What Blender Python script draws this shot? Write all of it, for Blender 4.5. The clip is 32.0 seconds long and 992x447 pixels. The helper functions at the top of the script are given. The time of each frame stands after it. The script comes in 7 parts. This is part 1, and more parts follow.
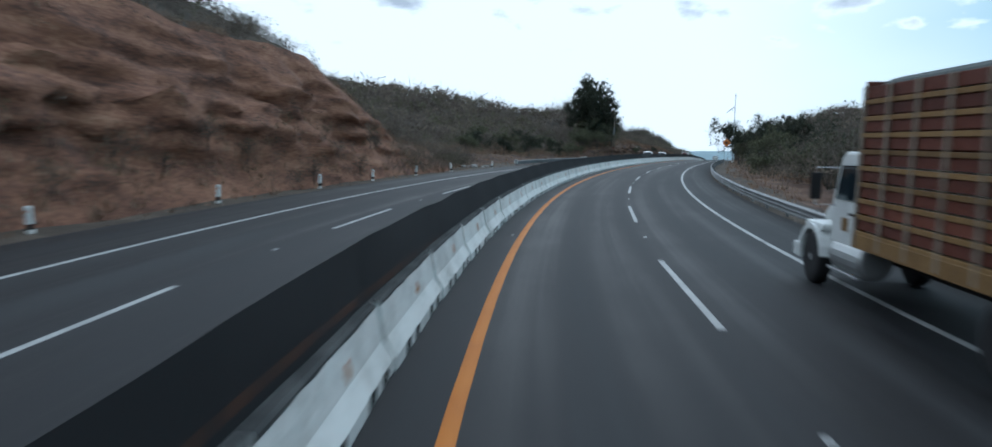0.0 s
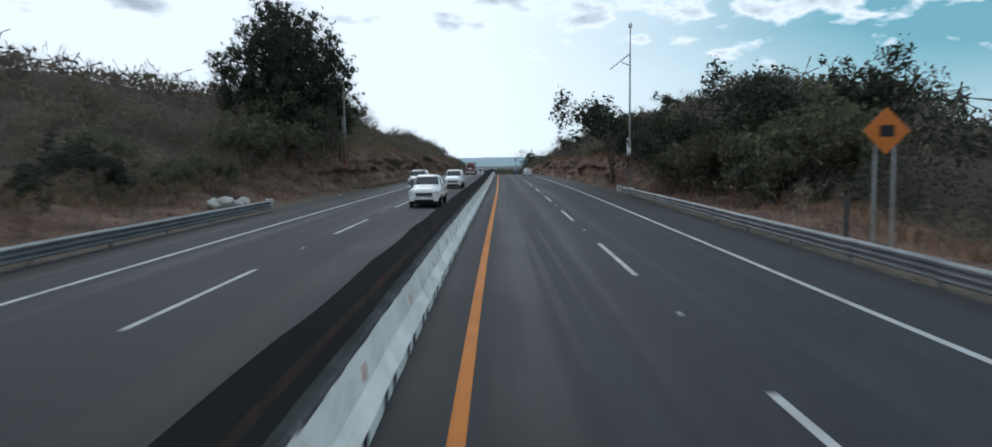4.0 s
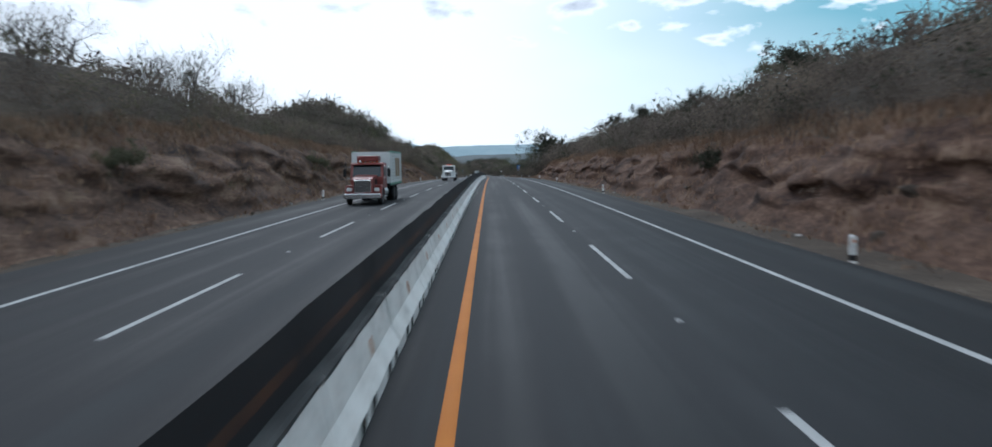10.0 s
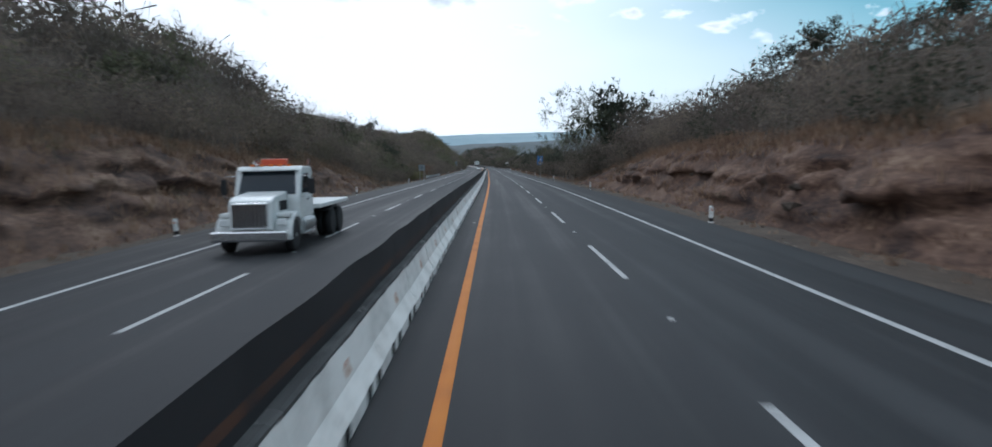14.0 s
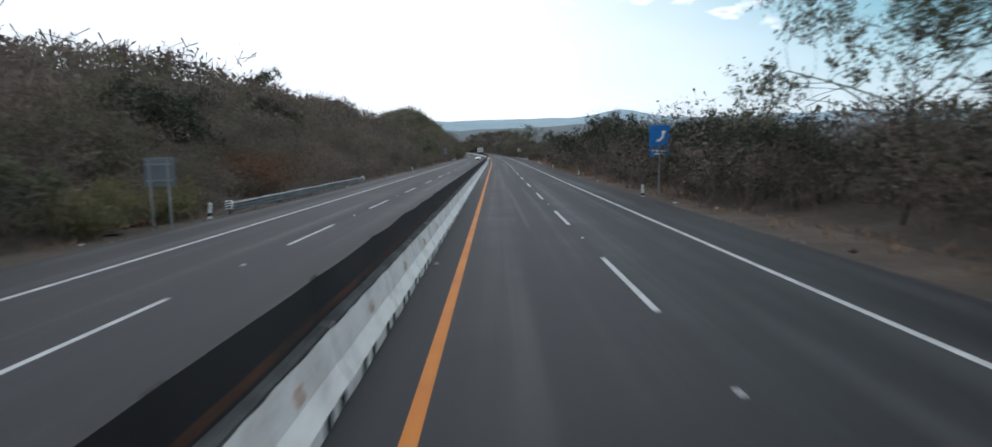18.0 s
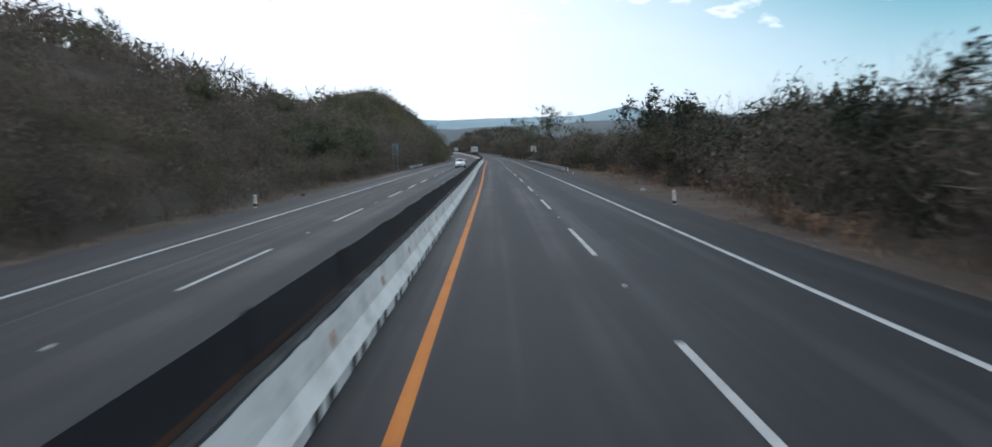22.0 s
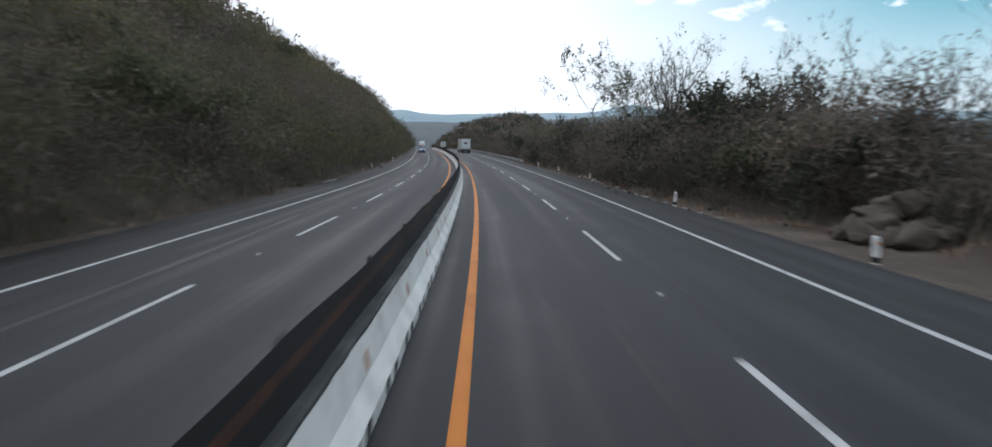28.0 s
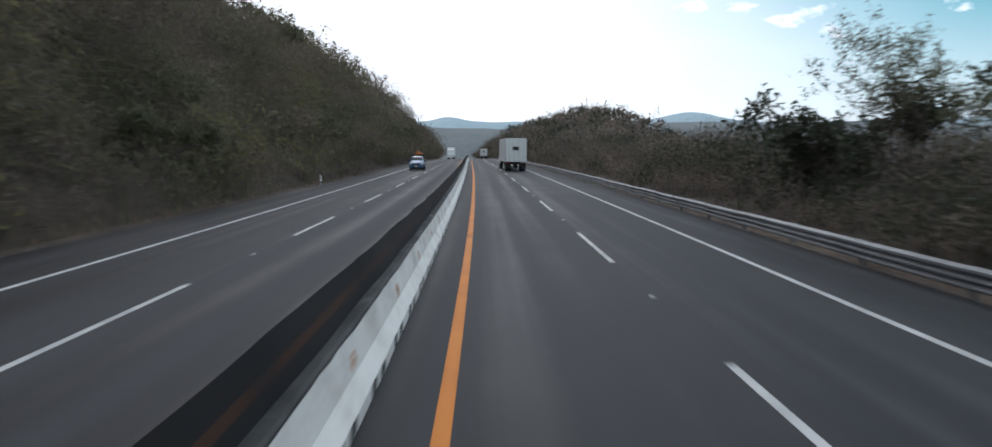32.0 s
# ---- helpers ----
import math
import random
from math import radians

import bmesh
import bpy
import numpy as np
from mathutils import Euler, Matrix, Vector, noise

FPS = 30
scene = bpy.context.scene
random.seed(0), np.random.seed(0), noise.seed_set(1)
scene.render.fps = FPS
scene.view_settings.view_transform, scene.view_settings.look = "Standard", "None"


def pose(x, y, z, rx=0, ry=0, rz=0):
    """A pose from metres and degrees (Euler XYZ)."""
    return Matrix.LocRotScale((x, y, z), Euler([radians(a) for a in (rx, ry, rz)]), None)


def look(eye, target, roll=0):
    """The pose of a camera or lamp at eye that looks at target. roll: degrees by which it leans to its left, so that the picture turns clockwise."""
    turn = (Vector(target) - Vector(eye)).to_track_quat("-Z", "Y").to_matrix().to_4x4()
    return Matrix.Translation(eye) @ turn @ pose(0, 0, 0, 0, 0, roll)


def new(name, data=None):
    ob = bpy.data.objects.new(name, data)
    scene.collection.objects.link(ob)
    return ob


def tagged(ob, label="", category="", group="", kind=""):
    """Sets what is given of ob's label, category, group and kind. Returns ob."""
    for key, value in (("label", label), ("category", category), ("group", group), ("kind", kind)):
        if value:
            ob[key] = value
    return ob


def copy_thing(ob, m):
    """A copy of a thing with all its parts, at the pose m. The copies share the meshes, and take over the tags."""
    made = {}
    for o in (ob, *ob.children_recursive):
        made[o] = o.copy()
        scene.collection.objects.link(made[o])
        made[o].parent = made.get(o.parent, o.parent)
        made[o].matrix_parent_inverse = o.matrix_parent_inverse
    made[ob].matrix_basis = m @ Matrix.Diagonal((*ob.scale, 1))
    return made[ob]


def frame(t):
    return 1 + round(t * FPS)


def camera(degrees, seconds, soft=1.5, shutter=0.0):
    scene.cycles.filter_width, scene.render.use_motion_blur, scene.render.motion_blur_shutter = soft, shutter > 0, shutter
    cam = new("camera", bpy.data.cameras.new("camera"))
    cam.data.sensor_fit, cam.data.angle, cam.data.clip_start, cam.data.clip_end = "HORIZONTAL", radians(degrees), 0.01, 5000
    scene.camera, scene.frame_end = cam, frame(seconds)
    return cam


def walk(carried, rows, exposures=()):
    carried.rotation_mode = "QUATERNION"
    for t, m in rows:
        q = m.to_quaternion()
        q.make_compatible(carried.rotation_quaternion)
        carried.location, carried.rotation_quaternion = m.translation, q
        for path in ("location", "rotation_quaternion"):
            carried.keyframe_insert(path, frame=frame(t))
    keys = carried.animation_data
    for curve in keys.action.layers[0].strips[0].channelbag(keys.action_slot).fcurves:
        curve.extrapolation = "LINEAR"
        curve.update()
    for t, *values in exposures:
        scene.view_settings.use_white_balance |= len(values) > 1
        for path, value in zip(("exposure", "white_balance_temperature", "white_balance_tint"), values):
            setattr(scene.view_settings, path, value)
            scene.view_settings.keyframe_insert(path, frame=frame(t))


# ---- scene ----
# the road's line: bend and dip (per 1000 m) at every 25 m of its way
LENS = 67.75
EYE = 2.719
GRADE = 1.461
BEND = [-5.76, -4.82, -3.85, -2.81, -1.71, -0.72, -0.11, 0.16, 0.14, 0.04, 0.02, 0.01, 0.01, -0.02, -0.06, -0.07, -0.04, 0.05, 0.14, 0.13, 0.06, 0.01, -0.03, -0.02, -0.01, 0.09, 0.18, 0.20, -0.09, -0.25, -0.07, 0.34, 0.67, 0.59, 0.53, 0.53, 0.62, 0.37, 0.13, 0.12, 0.11, 0.01, -0.08, -0.10, -0.02, 0.12, 0.26, 0.36, 0.39, 0.38, 0.32, 0.24, 0.15, 0.06, -0.02, -0.11, -0.19]
DIP = [0.099, 0.041, -0.018, -0.084, -0.140, -0.139, -0.099, -0.075, -0.074, -0.100, -0.141, -0.167, -0.168, -0.166, -0.163, -0.145, -0.120, -0.102, -0.076, -0.030, 0.008, 0.037, 0.031, 0.004, 0.001, 0.009, -0.001, -0.009, -0.012, -0.016, -0.018, -0.002, 0.034, 0.080, 0.106, 0.106, 0.090, 0.060, 0.013, -0.029, -0.054, -0.064, -0.064, -0.060, -0.054, -0.049, -0.042, -0.035, -0.028, -0.020, -0.013, -0.007, -0.003, 0.001, 0.004, 0.006, 0.009]
PHASE_R = [10.87, 10.99, 11.02, 11.19, 11.19, 11.22, 11.59, 11.94, 11.77, 11.67, 11.64]
PHASE_L = [6.05, 5.72, 6.15, 6.36, 7.08, 6.6, 8.2, 9.1, 4.8, 1.2, 2.0, 2.64, 2.07, 2.50, 2.19]
# seconds, way along the road, metres right of the yellow line, yaw, pitch, roll
PATH = [
    (0, -0.44, 0.600, 0.490, -6.435, 1.46),
    (1, 24.13, 0.592, 0.803, -5.794, 1.10),
    (2, 49.19, 0.400, 0.316, -5.962, 1.08),
    (3, 73.93, 0.422, 0.004, -5.234, -0.02),
    (4, 98.86, 0.392, -0.236, -5.188, -0.36),
    (4.5, 111.20, 0.392, -0.294, -5.103, -0.52),
    (5, 123.43, 0.405, -0.302, -4.954, -0.70),
    (5.5, 135.62, 0.424, -0.276, -4.790, -0.85),
    (6, 147.86, 0.443, -0.233, -4.659, -0.95),
    (6.5, 160.21, 0.456, -0.186, -4.611, -0.98),
    (7, 172.77, 0.456, -0.152, -4.694, -0.91),
    (8, 198.36, 0.425, -0.100, -5.186, -0.49),
    (9, 224.01, 0.400, -0.118, -5.162, -0.85),
    (10, 249.69, 0.466, -0.460, -5.194, -0.91),
    (11, 275.20, 0.581, -0.541, -5.197, -0.83),
    (12, 301.11, 0.687, -0.391, -5.188, -1.13),
    (13, 327.62, 0.678, -0.264, -5.190, -0.95),
    (14, 354.63, 0.644, -0.091, -5.041, -1.20),
    (14.5, 368.10, 0.669, -0.070, -5.005, -1.25),
    (15, 381.51, 0.731, -0.108, -4.993, -1.25),
    (15.5, 394.92, 0.811, -0.171, -5.007, -1.21),
    (16, 408.39, 0.888, -0.225, -5.047, -1.15),
    (16.5, 421.99, 0.943, -0.235, -5.115, -1.11),
    (17, 435.76, 0.957, -0.168, -5.211, -1.11),
    (18, 463.78, 0.885, 0.154, -5.486, -1.16),
    (19, 491.95, 0.752, -0.049, -5.310, -0.49),
    (20, 520.11, 0.839, -0.330, -5.746, -0.82),
    (21, 548.43, 0.925, -0.186, -5.490, -1.95),
    (22, 577.65, 1.037, 0.033, -5.618, -1.41),
    (23, 608.30, 0.987, 0.060, -5.404, -1.60),
    (24, 639.49, 0.828, -0.168, -5.440, -0.82),
    (24.5, 654.62, 0.755, -0.246, -5.426, -0.63),
    (25, 669.36, 0.687, -0.297, -5.380, -0.58),
    (25.5, 683.89, 0.623, -0.330, -5.328, -0.63),
    (26, 698.40, 0.561, -0.351, -5.297, -0.69),
    (26.5, 713.06, 0.499, -0.370, -5.314, -0.69),
    (27, 728.06, 0.435, -0.395, -5.407, -0.56),
    (28, 758.83, 0.305, -0.450, -5.783, -0.01),
    (29, 789.13, 0.376, -0.543, -5.827, -0.45),
    (30, 818.75, 0.441, -0.427, -5.761, -0.74),
    (31, 848.55, 0.436, -0.235, -5.698, -0.58),
    (32, 878.76, 0.436, -0.565, -5.641, 0.04),
]

STEP = 2.5
way = np.arange(-20.0, 1401.0, STEP)
nodes = np.arange(-20.0, 1401.0, 25.0)
start = int(np.searchsorted(way, 0.0))
turned = np.cumsum(np.interp(way, nodes, np.array(BEND) * 1e-3)) * STEP
turned -= turned[start]
grade = np.cumsum(np.interp(way, nodes, np.array(DIP) * 1e-3)) * STEP
grade += radians(GRADE) - grade[start]
line_x, line_y, line_z = np.cumsum(-np.sin(turned)) * STEP, np.cumsum(np.cos(turned)) * STEP, np.cumsum(np.tan(grade)) * STEP
line_x, line_y, line_z = line_x - line_x[start], line_y - line_y[start], line_z - line_z[start]


def reach(s, table):
    """A value of the road's table at s, carried straight on behind its first point."""
    s = np.asarray(s, float)
    slope = (table[1] - table[0]) / STEP
    return np.where(s < way[0], table[0] + (s - way[0]) * slope, np.interp(s, way, table))


def heading(s):
    return np.interp(s, way, turned)


def places(s, u, z=0.0):
    """World places for way s, offset u to the right and height z over the road, as arrays."""
    s, u = np.asarray(s, float), np.asarray(u, float)
    a = heading(s)
    return np.stack(np.broadcast_arrays(reach(s, line_x) + u * np.cos(a), reach(s, line_y) + u * np.sin(a), reach(s, line_z) + z), -1)


def lie(s, u, z=0.0, yaw=0.0):
    """The pose of a thing that lies on the road's slope, turned by yaw."""
    slope = math.degrees(float(np.interp(s, way, grade)))
    x, y, h = places(s, u, z)
    return pose(x, y, h, 0, 0, math.degrees(float(heading(s)))) @ pose(0, 0, 0, slope, 0, 0) @ pose(0, 0, 0, 0, 0, yaw)


def spot(s, u, z=0.0, yaw=0.0, pitch=0.0, roll=0.0):
    """The pose of a thing that stands upright by the road and looks along it, turned by yaw."""
    x, y, h = places(s, u, z)
    return pose(x, y, h, pitch, roll, math.degrees(float(heading(s))) + yaw)


def eye_pose(s, u, yaw, pitch, roll):
    eye = Vector(places(s, u, EYE))
    a, b = float(heading(s)) + radians(yaw), float(np.interp(s, way, grade)) + radians(pitch)
    return look(eye, eye + 10 * Vector((-math.sin(a) * math.cos(b), math.cos(a) * math.cos(b), math.sin(b))), roll)


cam = camera(LENS, 32.0, soft=1.6, shutter=0.35)
walk(cam, [(t, eye_pose(s, u, yaw, pitch, roll)) for t, s, u, yaw, pitch, roll in PATH], [(0.0, -0.64, 5120, 3.0), (3.0, -0.78, 5520, 5.0), (8.0, -0.58, 5390, 7.5), (14.0, -0.58, 5410, 8.5), (17.0, -0.5, 5750, 10.5), (20.0, -0.58, 5550, 9.0), (24.0, -0.58, 5520, 9.0), (28.0, -0.46, 5750, 12.0), (32.0, -0.42, 5770, 12.0)])

# ---- light: a veiled afternoon sun ahead of the road ----
SUN_TURN, SUN_RISE = -4.0, 38.0  # degrees left of the first heading's north, above the horizon
world = bpy.data.worlds.new("world")
scene.world = world
world.use_nodes = True


def nodes_of(owner):
    t = owner.node_tree
    t.nodes.clear()

    def n(node, **values):
        x = t.nodes.new(node)
        for key, value in values.items():
            if key == "ramp":
                while len(x.color_ramp.elements) < len(value):
                    x.color_ramp.elements.new(0.5)
                for e, (p, c) in zip(x.color_ramp.elements, value):
                    e.position, e.color = p, c if len(c) == 4 else (*c, 1)
            elif key == "kind":
                if node in ("ShaderNodeMath", "ShaderNodeVectorMath"):
                    x.operation = value
                elif node == "ShaderNodeMix":
                    x.data_type = value
                elif node == "ShaderNodeTexSky":
                    x.sky_type = value
            elif key == "put":
                for k, v in value.items():
                    x.inputs[k].default_value = v
        return x

    def tie(a, out, b, into):
        t.links.new(a.outputs[out], b.inputs[into])

    return t, n, tie


def make_sky():
    t, n, tie = nodes_of(world)
    sky = n("ShaderNodeTexSky", kind="NISHITA")
    sky.sun_disc, sky.sun_elevation, sky.sun_rotation = False, radians(SUN_RISE), radians(-SUN_TURN)
    sky.air_density, sky.dust_density, sky.ozone_density, sky.altitude = 1.0, 2.4, 1.0, 1200
    tone = n("ShaderNodeMix", kind="RGBA", put={"Factor": 0.7, 7: (3.7, 8.4, 8.7, 1)})
    tie(sky, 0, tone, 6)
    coord = n("ShaderNodeTexCoord")
    cut = n("ShaderNodeSeparateXYZ")
    tie(coord, "Generated", cut, 0)
    up = n("ShaderNodeMath", kind="MAXIMUM", put={1: 0.0})
    tie(cut, "Z", up, 0)
    # clouds lie in a flat layer: the direction divided by its height
    lift = n("ShaderNodeMath", kind="ADD", put={1: 0.30})
    tie(up, 0, lift, 0)
    px, py = n("ShaderNodeMath", kind="DIVIDE"), n("ShaderNodeMath", kind="DIVIDE")
    tie(cut, "X", px, 0), tie(lift, 0, px, 1), tie(cut, "Y", py, 0), tie(lift, 0, py, 1)
    flat = n("ShaderNodeCombineXYZ")
    tie(px, 0, flat, 0), tie(py, 0, flat, 1)
    haze = n("ShaderNodeTexNoise", put={"Scale": 0.8, "Detail": 3.0, "Roughness": 0.5})
    big = n("ShaderNodeTexNoise", put={"Scale": 5.2, "Detail": 7.0, "Roughness": 0.5, "Distortion": 0.15})
    tie(flat, 0, haze, "Vector"), tie(flat, 0, big, "Vector")
    # the glare of the veiled sun fills the left; the clear blue grows evenly towards the right and upwards
    side = n("ShaderNodeVectorMath", kind="DOT_PRODUCT", put={1: (0.94, -0.342, 0.0)})
    tie(coord, "Generated", side, 0)
    drift = n("ShaderNodeMath", kind="MULTIPLY_ADD", put={1: 0.30})
    tie(haze, "Fac", drift, 0), tie(side, "Value", drift, 2)
    clear = n("ShaderNodeMapRange", put={1: 0.03, 2: 0.62, 3: 0.0, 4: 1.0})
    clear.interpolation_type = "SMOOTHSTEP"
    tie(drift, 0, clear, 0)
    rise = n("ShaderNodeMapRange", put={1: 0.0, 2: 0.17, 3: 0.28, 4: 1.15})
    tie(up, 0, rise, 0)
    blue = n("ShaderNodeMath", kind="MULTIPLY")
    blue.use_clamp = True
    tie(clear, 0, blue, 0), tie(rise, 0, blue, 1)
    veil = n("ShaderNodeMix", kind="RGBA", put={6: (17.0, 16.9, 16.4, 1)})
    tie(blue, 0, veil, "Factor"), tie(tone, 2, veil, 7)
    # broken clouds high up: white tops, greyer bellies overhead
    high = n("ShaderNodeMapRange", put={1: 0.11, 2: 0.20, 3: -0.20, 4: 0.05})
    tie(up, 0, high, 0)
    heap = n("ShaderNodeMath", kind="ADD")
    tie(big, "Fac", heap, 0), tie(high, 0, heap, 1)
    mask = n("ShaderNodeMapRange", put={1: 0.50, 2: 0.57, 3: 0.0, 4: 1.0})
    tie(heap, 0, mask, 0)
    shade = n("ShaderNodeValToRGB", ramp=[(0.56, (17.0, 16.9, 16.5)), (0.61, (13.4, 13.4, 13.4)), (0.70, (8.4, 8.6, 9.0))])
    tie(heap, 0, shade, 0)
    mix = n("ShaderNodeMix", kind="RGBA")
    tie(mask, 0, mix, "Factor"), tie(veil, 2, mix, 6), tie(shade, 0, mix, 7)
    back = n("ShaderNodeBackground", put={"Strength": 0.10})
    tie(mix, 2, back, "Color")
    end = n("ShaderNodeOutputWorld")
    tie(back, 0, end, 0)


make_sky()
sun = new("sun", bpy.data.lights.new("sun", "SUN"))
sun.data.energy, sun.data.angle, sun.data.color = 0.6, radians(18), (1.0, 0.93, 0.84)
sun_from = Vector((-math.sin(radians(SUN_TURN)) * math.cos(radians(SUN_RISE)), math.cos(radians(SUN_TURN)) * math.cos(radians(SUN_RISE)), math.sin(radians(SUN_RISE))))
sun.matrix_world = look(sun_from * 50, (0, 0, 0))

# ---- materials ----
def surface(name, colours, scale=1.0, fine=14.0, rough=0.85, bump=0.3, bump_scale=None, metal=0.0, stretch=(1, 1, 1), coords="Object", isle=0.0, each=0.0, spread=(0.3, 0.7), through_light=0.0):
    """A matt or metallic surface: colours mixed by coarse and fine noise, with fine relief."""
    m = bpy.data.materials.new(name)
    m.use_nodes = True
    t, n, tie = nodes_of(m)
    coord, fit = n("ShaderNodeTexCoord"), n("ShaderNodeMapping", put={"Scale": stretch})
    if coords == "World":
        place = n("ShaderNodeNewGeometry")
        tie(place, "Position", fit, "Vector")
    else:
        tie(coord, coords, fit, "Vector")
    a = n("ShaderNodeTexNoise", put={"Scale": scale, "Detail": 5.0, "Roughness": 0.6})
    b = n("ShaderNodeTexNoise", put={"Scale": fine, "Detail": 4.0, "Roughness": 0.65})
    tie(fit, 0, a, "Vector"), tie(fit, 0, b, "Vector")
    both = n("ShaderNodeMath", kind="MULTIPLY_ADD", put={1: 0.4})
    part_a = n("ShaderNodeMath", kind="MULTIPLY", put={1: 0.6})
    tie(a, "Fac", part_a, 0), tie(b, "Fac", both, 0), tie(part_a, 0, both, 2)
    last = both
    if isle or each:
        geo = n("ShaderNodeNewGeometry") if isle else n("ShaderNodeObjectInfo")
        add = n("ShaderNodeMath", kind="MULTIPLY_ADD", put={1: isle or each})
        tie(geo, "Random Per Island" if isle else "Random", add, 0), tie(both, 0, add, 2)
        less = n("ShaderNodeMath", kind="SUBTRACT", put={1: (isle or each) / 2})
        tie(add, 0, less, 0)
        last = less
    lo, hi = spread
    count = len(colours)
    ramp = n("ShaderNodeValToRGB", ramp=[(lo + (hi - lo) * i / max(1, count - 1), c) for i, c in enumerate(colours)])
    tie(last, 0, ramp, 0)
    shader = n("ShaderNodeBsdfPrincipled", put={"Roughness": rough, "Metallic": metal, "Specular IOR Level": 0.3})
    tie(ramp, 0, shader, "Base Color")
    if bump:
        grain = b
        if bump_scale:
            grain = n("ShaderNodeTexNoise", put={"Scale": bump_scale, "Detail": 6.0, "Roughness": 0.6})
            tie(fit, 0, grain, "Vector")
        relief = n("ShaderNodeBump", put={"Strength": bump, "Distance": 0.05})
        tie(grain, "Fac", relief, "Height"), tie(relief, 0, shader, "Normal")
    end = n("ShaderNodeOutputMaterial")
    if through_light:
        # thin leaves let part of the light through
        thin, mix = n("ShaderNodeBsdfTranslucent"), n("ShaderNodeMixShader", put={0: through_light})
        tie(ramp, 0, thin, "Color"), tie(shader, 0, mix, 1), tie(thin, 0, mix, 2)
        shader = mix
    tie(shader, 0, end, 0)
    return m


def asphalt_material():
    """Worn asphalt: wheel tracks along the lanes, patches, coarse grain."""
    m = bpy.data.materials.new("asphalt")
    m.use_nodes = True
    t, n, tie = nodes_of(m)
    uv = n("ShaderNodeUVMap")
    long = n("ShaderNodeMapping", put={"Scale": (1.1, 0.014, 1)})
    tie(uv, 0, long, "Vector")
    tracks = n("ShaderNodeTexNoise", put={"Scale": 1.0, "Detail": 3.0, "Roughness": 0.5})
    tie(long, 0, tracks, "Vector")
    lane = n("ShaderNodeMapping", put={"Scale": (0.55, 0.004, 1), "Location": (0.3, 0, 0)})
    tie(uv, 0, lane, "Vector")
    broad = n("ShaderNodeTexNoise", put={"Scale": 1.0, "Detail": 2.0})
    tie(lane, 0, broad, "Vector")
    patch = n("ShaderNodeTexNoise", put={"Scale": 0.22, "Detail": 6.0, "Roughness": 0.65})
    grain = n("ShaderNodeTexNoise", put={"Scale": 45.0, "Detail": 3.0, "Roughness": 0.7})
    tie(uv, 0, patch, "Vector"), tie(uv, 0, grain, "Vector")
    s1 = n("ShaderNodeMath", kind="MULTIPLY_ADD", put={1: 0.62})
    s2 = n("ShaderNodeMath", kind="MULTIPLY_ADD", put={1: 0.25})
    s3 = n("ShaderNodeMath", kind="MULTIPLY_ADD", put={1: 0.2, 2: 0.0})
    s4 = n("ShaderNodeMath", kind="MULTIPLY_ADD", put={1: 0.2})
    tie(grain, "Fac", s3, 0), tie(patch, "Fac", s2, 0), tie(s3, 0, s2, 2), tie(tracks, "Fac", s1, 0), tie(s2, 0, s1, 2), tie(broad, "Fac", s4, 0), tie(s1, 0, s4, 2)
    # wheel paths two to a lane, and thin streaks drawn out along the road
    cut = n("ShaderNodeSeparateXYZ")
    tie(uv, 0, cut, 0)
    turn = n("ShaderNodeMath", kind="MULTIPLY_ADD", put={1: 2 * math.pi / 1.75, 2: 0.4})
    wave = n("ShaderNodeMath", kind="COSINE")
    tie(cut, "X", turn, 0), tie(turn, 0, wave, 0)
    bands = n("ShaderNodeMath", kind="MULTIPLY_ADD", put={1: 0.03})
    tie(wave, 0, bands, 0), tie(s4, 0, bands, 2)
    thin = n("ShaderNodeMapping", put={"Scale": (7.0, 0.05, 1)})
    tie(uv, 0, thin, "Vector")
    streak = n("ShaderNodeTexNoise", put={"Scale": 1.0, "Detail": 4.0, "Roughness": 0.6})
    tie(thin, 0, streak, "Vector")
    s5 = n("ShaderNodeMath", kind="MULTIPLY_ADD", put={1: 0.10})
    tie(streak, "Fac", s5, 0), tie(bands, 0, s5, 2)
    s6 = n("ShaderNodeMath", kind="SUBTRACT", put={1: 0.16})
    tie(s5, 0, s6, 0)
    s4 = s6
    gloss = n("ShaderNodeMapRange", put={1: 0.40, 2: 0.66, 3: 0.58, 4: 0.86})
    tie(s4, 0, gloss, 0)
    ramp = n("ShaderNodeValToRGB", ramp=[(0.38, (0.009, 0.009, 0.010)), (0.52, (0.018, 0.018, 0.020)), (0.66, (0.041, 0.042, 0.044))])
    tie(s4, 0, ramp, 0)
    shader = n("ShaderNodeBsdfPrincipled", put={"Roughness": 0.70, "Specular IOR Level": 0.24})
    tie(ramp, 0, shader, "Base Color"), tie(gloss, 0, shader, "Roughness")
    relief = n("ShaderNodeBump", put={"Strength": 0.25, "Distance": 0.01})
    tie(grain, "Fac", relief, "Height"), tie(relief, 0, shader, "Normal")
    end = n("ShaderNodeOutputMaterial")
    tie(shader, 0, end, 0)
    return m


def plain(name, colour, rough=0.5, metal=0.0, wear=0.25, scale=3.0, coat=0.0):
    """Paint, plastic or metal with a slight dirt variation."""
    dark = tuple(c * (1 - wear) for c in colour)
    m = surface(name, [dark, colour, tuple(min(1, c * (1 + wear * 0.3)) for c in colour)], scale, scale * 8, rough, 0.04, metal=metal)
    if coat:
        for x in m.node_tree.nodes:
            if x.type == "BSDF_PRINCIPLED":
                x.inputs["Coat Weight"].default_value, x.inputs["Coat Roughness"].default_value = coat, 0.08
    return m


